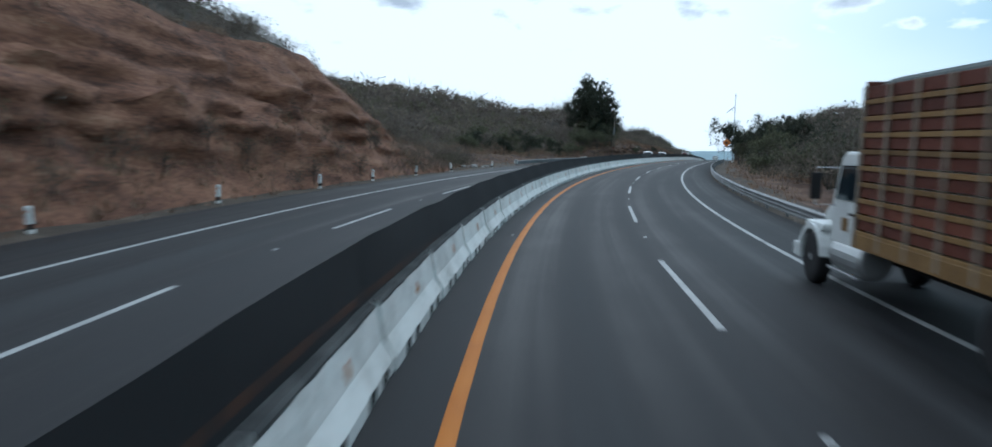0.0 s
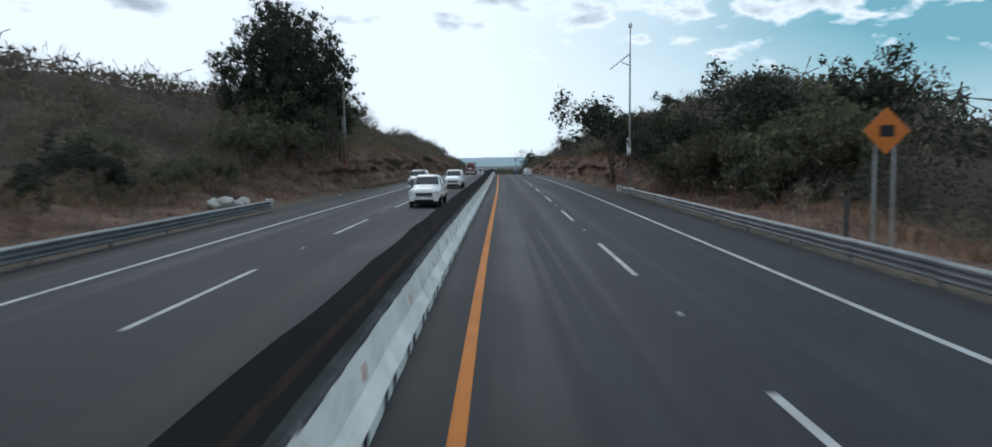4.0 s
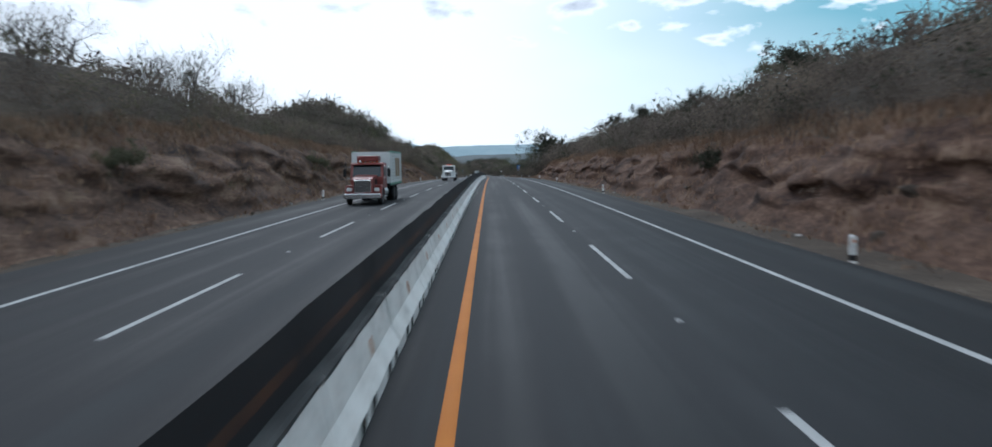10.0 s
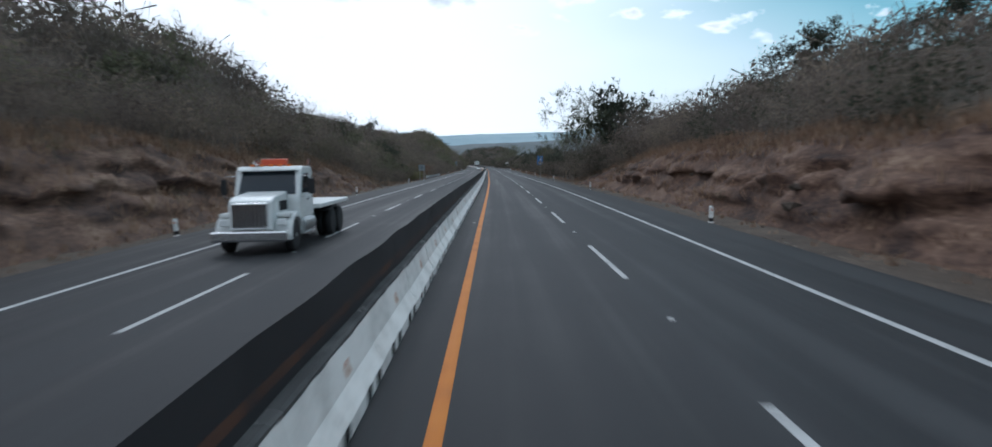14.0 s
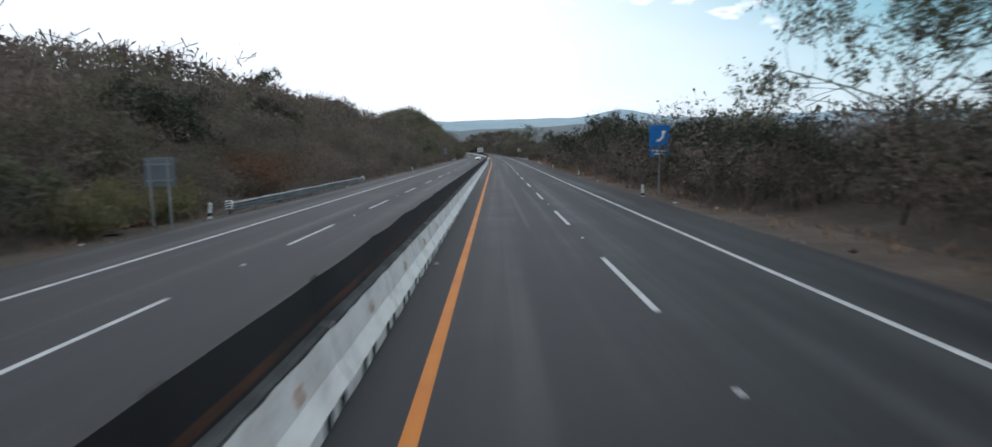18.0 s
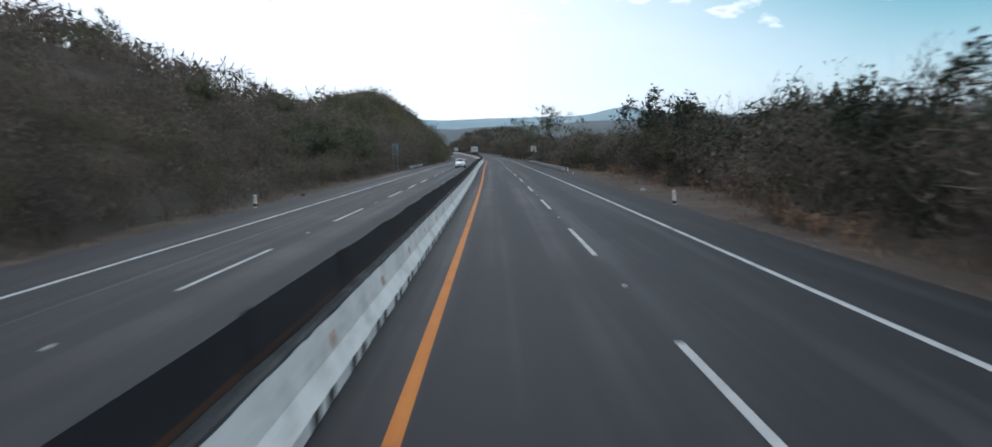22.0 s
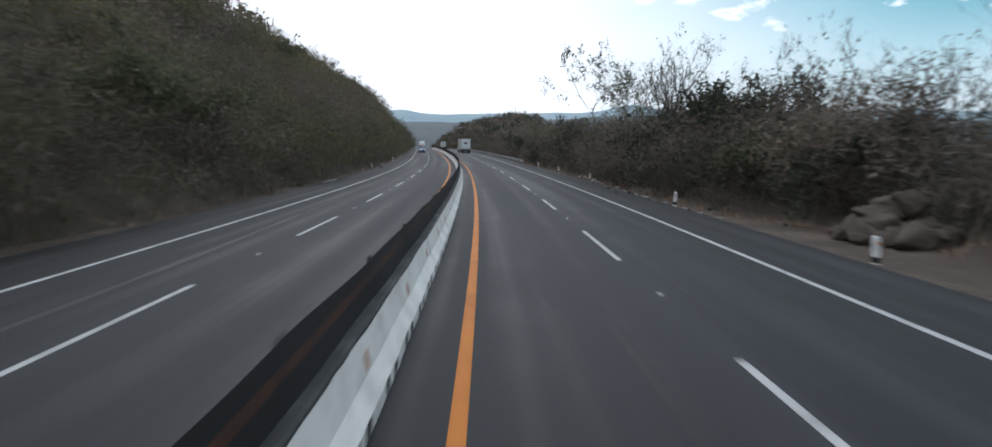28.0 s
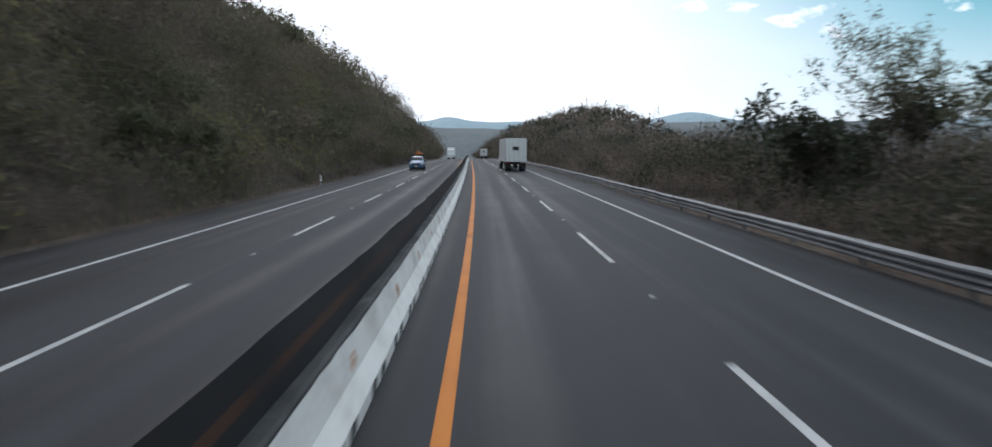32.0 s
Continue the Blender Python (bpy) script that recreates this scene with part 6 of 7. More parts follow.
def chips():
    """Flakes broken off the whitewashed barrier, lying along its foot."""
    rng = random.Random(77)
    for k in range(12):
        s = rng.uniform(-5, 900)
        u = rng.choice((-0.62, -0.5, -0.35, -0.22)) + rng.uniform(-0.06, 0.06)
        a, b = rng.uniform(0.03, 0.08), rng.uniform(0.02, 0.045)
        bm = prism([(-a, -b * 0.6), (a * 0.4, -b), (a, b * 0.3), (-a * 0.2, b)], 0.0, 0.02, "z")
        me = bpy.data.meshes.new("concrete_chip")
        bm.to_mesh(me)
        bm.free()
        me.materials.append(PALE_ROCK)
        ob = new("concrete_chip", me)
        ob.matrix_basis = lie(s, u, 0.0, rng.uniform(0, 360))
        tagged(ob, "flat pale concrete chip on the asphalt beside the barrier", "debris", "concrete chips")


chips()

# ---- vehicles ----
CAR_WHITE = plain("white_car_paint", (0.62, 0.63, 0.62), 0.3, wear=0.06, coat=0.6)
CAR_SILVER = plain("silver_car_paint", (0.16, 0.165, 0.17), 0.3, 0.4, wear=0.08, coat=0.5)
CAR_BLUE = plain("blue_car_paint", (0.035, 0.12, 0.24), 0.3, wear=0.1, coat=0.6)
TRUCK_WHITE = plain("chalky_white_paint", (0.62, 0.64, 0.63), 0.45, wear=0.18, coat=0.2)
TRUCK_RED = plain("faded_red_paint", (0.17, 0.038, 0.032), 0.45, wear=0.25, coat=0.2)
GREEN_PAINT = plain("green_rail_paint", (0.05, 0.20, 0.13), 0.5)
OCHRE = surface("ochre_boards", [(0.10, 0.058, 0.02), (0.19, 0.11, 0.038), (0.26, 0.16, 0.06)], 2, 20, 0.75, 0.3, each=0.3)
BOARD_RED = surface("red_brown_boards", [(0.055, 0.016, 0.010), (0.105, 0.030, 0.017), (0.16, 0.05, 0.028)], 2, 16, 0.75, 0.3, each=0.3)
TARP = surface("grey_green_tarpaulin", [(0.035, 0.042, 0.042), (0.06, 0.07, 0.07), (0.09, 0.10, 0.10)], 1.5, 10, 0.8, 0.5)
WINDOW = glass_material("tinted_glass", (0.012, 0.02, 0.026))
CHROME = plain("chrome", (0.62, 0.63, 0.64), 0.16, 0.95, wear=0.1)
TAIL_RED = plain("red_lamp", (0.14, 0.006, 0.006), 0.2)
LAMP_CLEAR = plain("clear_lamp", (0.62, 0.64, 0.64), 0.12)
AMBER = plain("amber_lamp", (0.62, 0.16, 0.02), 0.25)
UNDER = plain("dark_chassis", (0.02, 0.02, 0.021), 0.8)
WHEEL_STEEL = plain("wheel_steel", (0.40, 0.41, 0.41), 0.4, 0.7)


def ring_solid(profile, x0, sides=28, flip=1):
    """A turned solid about the x axis; profile: (x, radius) pairs."""
    bm = bmesh.new()
    rings = [[bm.verts.new((x0 + flip * x, r * math.cos(a), r * math.sin(a))) for a in np.linspace(0, 2 * math.pi, sides, endpoint=False)] for x, r in profile]
    for p, q in zip(rings, rings[1:]):
        for k in range(sides):
            bm.faces.new((p[k], p[(k + 1) % sides], q[(k + 1) % sides], q[k]))
    bm.faces.new(rings[0])
    bm.faces.new(rings[-1][::-1])
    bmesh.ops.recalc_face_normals(bm, faces=bm.faces)
    return bm


def wheel(parent, x, y, radius, width, flip, rim_material, hub=0.0):
    """A wheel standing on the ground: tyre with tread shoulders, dished rim, hub and nuts."""
    w, r = width, radius
    dish = 0.46 if radius < 0.45 else 0.28
    tyre = part("wheel", ring_solid([(-w / 2, r * 0.62), (-w / 2, r * 0.86), (-w * 0.42, r * 0.96), (-w * 0.3, r), (w * 0.3, r), (w * 0.42, r * 0.96), (w / 2, r * 0.86), (w / 2, r * 0.62)], 0, 28, 1), BLACK, parent, "", True)
    tyre.matrix_basis = pose(x, y, r)
    rim = part("rim", ring_solid([(0.0, r * 0.62), (w * 0.42, r * 0.64), (w * 0.5, r * 0.60), (w * dish, r * 0.50), (w * (dish - 0.02), r * 0.26), (w * (dish + 0.06 + hub), r * 0.22), (w * (dish + 0.08 + hub), r * 0.05)], 0, 24, flip), rim_material, tyre, "", True)
    for k in range(5):
        a = 2 * math.pi * k / 5
        nut = part("rim_slot", boxed(-0.006, 0.006, -r * 0.07, r * 0.07, -r * 0.10, r * 0.10, 0.004), UNDER, rim)
        nut.matrix_basis = pose(flip * (w * (dish - 0.01) + 0.004), r * 0.38 * math.cos(a), r * 0.38 * math.sin(a), math.degrees(a) + 90, 0, 0)
    return tyre


def loft(stations, bevel_top=0.03):
    """A car body through stations of (y, half width, sill, belt, top, half roof)."""
    bm = bmesh.new()
    rings = []
    for y, w, zb, zm, zt, xr in stations:
        half = [(w * 0.86, zb), (w * 0.97, zb + 0.09), (w, zb + 0.45 * (zm - zb)), (w * 0.985, zm - 0.05), (w * 0.955, zm), (xr + 0.02, zt - 0.06), (xr - 0.06, zt), (xr * 0.5, zt + 0.018)]
        pts = half + [(0, zt + 0.022)] + [(-x, z) for x, z in reversed(half)]
        rings.append([bm.verts.new((x, y, z)) for x, z in pts])
    n = len(rings[0])
    for p, q in zip(rings, rings[1:]):
        for k in range(n):
            bm.faces.new((p[k], p[(k + 1) % n], q[(k + 1) % n], q[k]))
    bm.faces.new(rings[0][::-1])
    bm.faces.new(rings[-1])
    bmesh.ops.recalc_face_normals(bm, faces=bm.faces)
    return bm


def sheet(points, thick=0.012):
    """A thin pane through points, with thickness along its normal."""
    bm = bmesh.new()
    p = [Vector(q) for q in points]
    n = (p[1] - p[0]).cross(p[2] - p[0]).normalized() * thick
    a, b = [bm.verts.new(q) for q in p], [bm.verts.new(q + n) for q in p]
    bm.faces.new(a[::-1])
    bm.faces.new(b)
    for i in range(len(p)):
        j = (i + 1) % len(p)
        bm.faces.new((a[i], a[j], b[j], b[i]))
    bmesh.ops.recalc_face_normals(bm, faces=bm.faces)
    return bm


SEDAN = [(-2.13, 0.73, 0.42, 0.86, 0.93, 0.66), (-2.10, 0.79, 0.33, 0.93, 1.035, 0.70), (-2.02, 0.83, 0.28, 0.96, 1.075, 0.715), (-1.70, 0.845, 0.26, 0.98, 1.10, 0.71), (-1.42, 0.85, 0.25, 0.99, 1.13, 0.69),
         (-1.05, 0.85, 0.25, 0.985, 1.34, 0.61), (-0.72, 0.85, 0.25, 0.975, 1.46, 0.565), (-0.2, 0.85, 0.25, 0.96, 1.505, 0.56), (0.35, 0.85, 0.25, 0.945, 1.47, 0.56), (0.75, 0.85, 0.25, 0.935, 1.28, 0.60), (1.12, 0.845, 0.25, 0.92, 1.04, 0.66),
         (1.55, 0.83, 0.25, 0.84, 0.95, 0.64), (1.90, 0.80, 0.26, 0.74, 0.85, 0.60), (2.08, 0.73, 0.32, 0.62, 0.70, 0.54), (2.14, 0.60, 0.42, 0.56, 0.60, 0.46)]
PICKUP = [(-2.62, 0.86, 0.50, 1.00, 1.06, 0.80), (-2.58, 0.90, 0.46, 1.06, 1.12, 0.84), (-1.2, 0.91, 0.42, 1.07, 1.13, 0.84), (-1.02, 0.91, 0.42, 1.08, 1.16, 0.80), (-0.78, 0.91, 0.40, 1.08, 1.66, 0.66), (-0.55, 0.91, 0.40, 1.08, 1.76, 0.64),
          (0.10, 0.91, 0.40, 1.07, 1.79, 0.64), (0.55, 0.91, 0.40, 1.06, 1.73, 0.64), (1.15, 0.91, 0.40, 1.04, 1.20, 0.74), (1.8, 0.90, 0.42, 1.00, 1.12, 0.74), (2.35, 0.87, 0.44, 0.94, 1.05, 0.72), (2.55, 0.80, 0.46, 0.86, 0.95, 0.66), (2.60, 0.72, 0.50, 0.78, 0.86, 0.6)]
SUV = [(-2.3, 0.80, 0.46, 0.98, 1.06, 0.74), (-2.24, 0.88, 0.38, 1.02, 1.20, 0.74), (-2.05, 0.90, 0.36, 1.03, 1.60, 0.66), (-1.7, 0.90, 0.36, 1.03, 1.72, 0.64), (0.2, 0.90, 0.36, 1.01, 1.74, 0.64), (0.55, 0.90, 0.36, 1.0, 1.68, 0.64), (1.15, 0.90, 0.36, 0.98, 1.14, 0.72),
       (1.8, 0.88, 0.37, 0.92, 1.04, 0.70), (2.2, 0.83, 0.40, 0.82, 0.92, 0.66), (2.32, 0.72, 0.46, 0.72, 0.78, 0.58)]


def along(stations, y):
    cols = np.array(stations)
    return [float(np.interp(y, cols[:, 0], cols[:, i])) for i in range(1, 6)]


def curved(rows, out):
    """A pane through rows of points, lifted by out along its own normals."""
    g = np.array(rows, float)
    du, dv = np.gradient(g, axis=1), np.gradient(g, axis=0)
    n = np.cross(du, dv)
    n /= np.linalg.norm(n, axis=2)[..., None] + 1e-9
    if (n * out[None, None]).sum() < 0:
        n = -n
    bm = bmesh.new()
    top = [[bm.verts.new(p) for p in row] for row in g + n * 0.022]
    low = [[bm.verts.new(p) for p in row] for row in g - n * 0.01]
    r, c = len(top), len(top[0])
    for i in range(r - 1):
        for j in range(c - 1):
            bm.faces.new((top[i][j], top[i][j + 1], top[i + 1][j + 1], top[i + 1][j]))
    edge = [(0, j) for j in range(c)] + [(i, c - 1) for i in range(1, r)] + [(r - 1, j) for j in range(c - 2, -1, -1)] + [(i, 0) for i in range(r - 2, 0, -1)]
    for (i, j), (k, m) in zip(edge, edge[1:] + edge[:1]):
        bm.faces.new((top[i][j], top[k][m], low[k][m], low[i][j]))
    bmesh.ops.recalc_face_normals(bm, faces=bm.faces)
    return bm


def side_pane(stations, side, y0, y1, t0, t1):
    """A side window that follows the body between belt and roof."""
    rows = []
    for f in np.linspace(0.06, 0.93, 6):
        row = []
        for k in np.linspace(0, 1, 9):
            y = (y0 + (y1 - y0) * k) * (1 - f) + (t0 + (t1 - t0) * k) * f
            w, zb, zm, zt, xr = along(stations, y)
            row.append((side * (w * 0.955 + (xr + 0.02 - w * 0.955) * f), y, zm + (zt - 0.06 - zm) * f))
        rows.append(row)
    return curved(rows, np.array((side, 0.0, 0.4)))


def end_pane(stations, ya, yb):
    """A windscreen or rear window that follows the body over its whole width."""
    rows = []
    for y in np.linspace(ya, yb, 9):
        w, zb, zm, zt, xr = along(stations, y)
        xs = np.linspace(-1, 1, 13) * (xr - 0.035)
        rows.append([(x, y, zt + np.interp(abs(x), [0, xr * 0.5, xr - 0.06, xr + 0.02], [0.022, 0.018, 0.0, -0.06])) for x in xs])
    return curved(rows, np.array((0.0, -1.0 if ya < 0 else 1.0, 1.0)))


def car(name, label, m, paint, stations, axles, radius, panes, rear_glass, screen, group=""):
    """A road car: painted body, panes, lamps, bumpers, mirrors, wheels in their arches. Forward is +y."""
    ob = thing(name, m, label, "car" if name != "pickup_truck" else "pickup truck", group)
    body = part("body", loft(stations), paint, ob, "", True)
    rear, front = stations[0][0], stations[-1][0]
    for side in (1, -1):
        for y0, y1, t0, t1 in panes:
            part("side_window", side_pane(stations, side, y0, y1, t0, t1), WINDOW, body, "dark side window", True)
        for y in axles:
            w = along(stations, y)[0]
            arch = part("wheel_arch", ring_solid([(-0.02, radius * 1.16), (0.005, radius * 1.14), (0.006, radius * 0.9)], 0, 24, side), UNDER, body)
            arch.matrix_basis = pose(side * (w * 0.985), y, radius)
            wheel(ob, side * (w - 0.085), y, radius, 0.19, side, WHEEL_STEEL)
        w, zb, zm, zt, xr = along(stations, rear + 0.1)
        tail = part("tail_lamp", prism([(0.0, -0.10), (0.0, 0.09), (-0.14, 0.10), (-0.27, 0.06), (-0.22, -0.09)], -0.145, 0.2, "y", 0.02), TAIL_RED, ob, "red tail lamp")
        tail.matrix_basis = pose(side * (w + 0.012), rear + 0.10, zm - 0.10, 0, 0, 0) @ Matrix.Diagonal((side, 1, 1, 1))
        w, zb, zm, zt, xr = along(stations, front - 0.14)
        head = part("head_lamp", prism([(0.0, -0.06), (0.0, 0.08), (-0.18, 0.09), (-0.34, 0.0), (-0.26, -0.07)], -0.14, 0.08, "y", 0.012), LAMP_CLEAR, ob, "clear headlamp")
        head.matrix_basis = pose(side * (w + 0.01), front - 0.08, zm - 0.06) @ Matrix.Diagonal((side, 1, 1, 1))
        y = screen[0] - 0.18
        w, zb, zm, zt, xr = along(stations, y)
        mirror = part("mirror", boxed(-0.1, 0.1, -0.05, 0.06, -0.07, 0.08, 0.03, 2), paint if name != "sedan" else UNDER, ob, "door mirror")
        mirror.matrix_basis = pose(side * (w + 0.10), y, zm + 0.09)
        for y0, y1, *_ in panes[:2]:
            w, zb, zm, zt, xr = along(stations, y0 + 0.12)
            part("door_handle", boxed(-0.012, 0.012, -0.09, 0.09, -0.014, 0.014, 0.006), UNDER, body).matrix_basis = pose(side * (w * 0.99 + 0.006), y0 + 0.14, zm - 0.14)
    for (ya, yb), word in ((rear_glass, "rear_window"), (screen, "windscreen")):
        part(word, end_pane(stations, ya, yb), WINDOW, body, "dark " + word.replace("_", " "), True)
    w, zb, zm, zt, xr = along(stations, rear + 0.03)
    part("rear_bumper", boxed(-w + 0.02, w - 0.02, rear - 0.05, rear + 0.1, zb - 0.1, zb + 0.16, 0.04, 2), paint, ob)
    part("rear_skirt", boxed(-w + 0.08, w - 0.08, rear - 0.04, rear + 0.1, zb - 0.14, zb - 0.06, 0.02), UNDER, ob)
    plate = part("number_plate", boxed(-0.17, 0.17, rear - 0.074, rear - 0.058, zb + 0.03, zb + 0.15, 0.006), WHITE_SIGN, ob)
    part("plate_recess", boxed(-0.27, 0.27, rear - 0.06, rear - 0.03, zb - 0.01, zb + 0.19, 0.02), GREY_STEEL, ob)
    part("plate_bar", boxed(-0.11, 0.11, rear - 0.078, rear - 0.074, zb + 0.07, zb + 0.11), UNDER, plate)
    w, zb, zm, zt, xr = along(stations, front - 0.03)
    part("front_bumper", boxed(-w - 0.04, w + 0.04, front - 0.1, front + 0.05, zb - 0.12, zb + 0.1, 0.04, 2), paint, ob)
    part("lower_intake", boxed(-w * 0.7, w * 0.7, front - 0.05, front + 0.058, zb - 0.11, zb - 0.01, 0.01), UNDER, ob)
    part("front_plate", boxed(-0.16, 0.16, front + 0.05, front + 0.062, zb + 0.0, zb + 0.085, 0.004), WHITE_SIGN, ob)
    part("grille", boxed(-w * 0.62, w * 0.62, front - 0.05, front + 0.035, zb + 0.12, zm - 0.0, 0.02), UNDER, ob)
    for k in range(3):
        z = zb + 0.15 + k * 0.05
        part("grille_bar", boxed(-w * 0.6, w * 0.6, front + 0.03, front + 0.045, z, z + 0.018), CHROME, ob)
    w = along(stations, 0)[0]
    part("underbody", boxed(-w + 0.12, w - 0.12, rear + 0.12, front - 0.12, 0.18, 0.42), UNDER, ob)
    return ob


sedan = car("sedan", "white four-door saloon car with red tail lamps", lie(240.8, 5.62, 0), CAR_WHITE, SEDAN, (-1.28, 1.24), 0.30,
            [(-0.98, -0.16, -0.78, -0.16), (-0.08, 0.92, -0.08, 0.50)], (-1.46, -0.84), (1.06, 0.42))
sedan.scale = (0.95, 0.95, 0.95)
part("boot_line", boxed(-0.60, 0.60, -2.142, -2.12, 0.80, 0.808), UNDER, sedan)
part("boot_lip", boxed(-0.62, 0.62, -2.15, -2.06, 1.05, 1.075, 0.012), CAR_WHITE, sedan)
part("badge", boxed(-0.52, -0.38, -2.142, -2.12, 0.75, 0.775, 0.004), UNDER, sedan)
part("emblem", boxed(-0.08, 0.08, -2.15, -2.12, 0.83, 0.875, 0.012), UNDER, sedan)
part("brake_light", boxed(-0.16, 0.16, -1.38, -1.33, 1.155, 1.175, 0.005), TAIL_RED, sedan)
part("aerial", tube(bmesh.new(), [(0, -0.7, 1.46), (0, -0.92, 1.66)], [0.006, 0.004], 5), UNDER, sedan)

oncoming = ("oncoming traffic")
P_PANES = [(-0.88, -0.10, -0.70, -0.10), (-0.02, 0.98, -0.02, 0.58)]
pick = car("pickup_truck", "white double-cab pickup truck with chrome grille", lie(142.6, -3.9, 0, 180), CAR_WHITE, PICKUP, (-1.62, 1.62), 0.38, P_PANES, (-1.0, -0.80), (1.10, 0.60), oncoming)
part("cargo_bed", boxed(-0.74, 0.74, -2.5, -1.15, 1.10, 1.165, 0.01), UNDER, pick)
part("bull_bar", boxed(-0.7, 0.7, 2.60, 2.66, 0.55, 0.62, 0.02), CHROME, pick)
car("suv", "dark silver estate car on the far carriageway", lie(171.5, -7.7, 0, 180), CAR_SILVER, SUV, (-1.35, 1.4), 0.34, [(-1.6, -0.5, -1.45, -0.5), (-0.42, 0.4, -0.42, 0.4), (0.48, 0.98, 0.48, 0.56)], (-2.2, -2.05), (1.10, 0.60), oncoming)
car("suv", "white estate car on the far carriageway", lie(171.0, -4.2, 0, 180), CAR_WHITE, SUV, (-1.35, 1.4), 0.34, [(-1.6, -0.5, -1.45, -0.5), (-0.42, 0.4, -0.42, 0.4), (0.48, 0.98, 0.48, 0.56)], (-2.2, -2.05), (1.10, 0.60), oncoming)
car("sedan", "white saloon car on the far carriageway before the bend", lie(703.5, -4.1, 0, 180), CAR_WHITE, SEDAN, (-1.28, 1.24), 0.30, [(-0.98, -0.16, -0.78, -0.16), (-0.08, 0.92, -0.08, 0.50)], (-1.40, -0.80), (1.06, 0.42), oncoming)
blue = car("pickup_truck", "blue pickup truck carrying an orange machine", lie(975, -7.2, 0, 180), CAR_BLUE, PICKUP, (-1.62, 1.62), 0.40, P_PANES, (-1.0, -0.80), (1.10, 0.60), oncoming)
load = part("load", prism([(-0.7, 1.1), (0.7, 1.1), (0.7, 1.9), (0.3, 2.2), (-0.5, 2.2), (-0.7, 1.8)], -2.3, -1.2, "y", 0.05), ORANGE_SIGN, blue, "orange machine on the bed")
part("load_arm", boxed(-0.12, 0.12, -2.0, -0.6, 2.1, 2.4, 0.03), ORANGE_SIGN, load)
part("rack", boxed(-0.8, 0.8, -1.12, -1.02, 1.1, 2.0, 0.02), UNDER, blue)


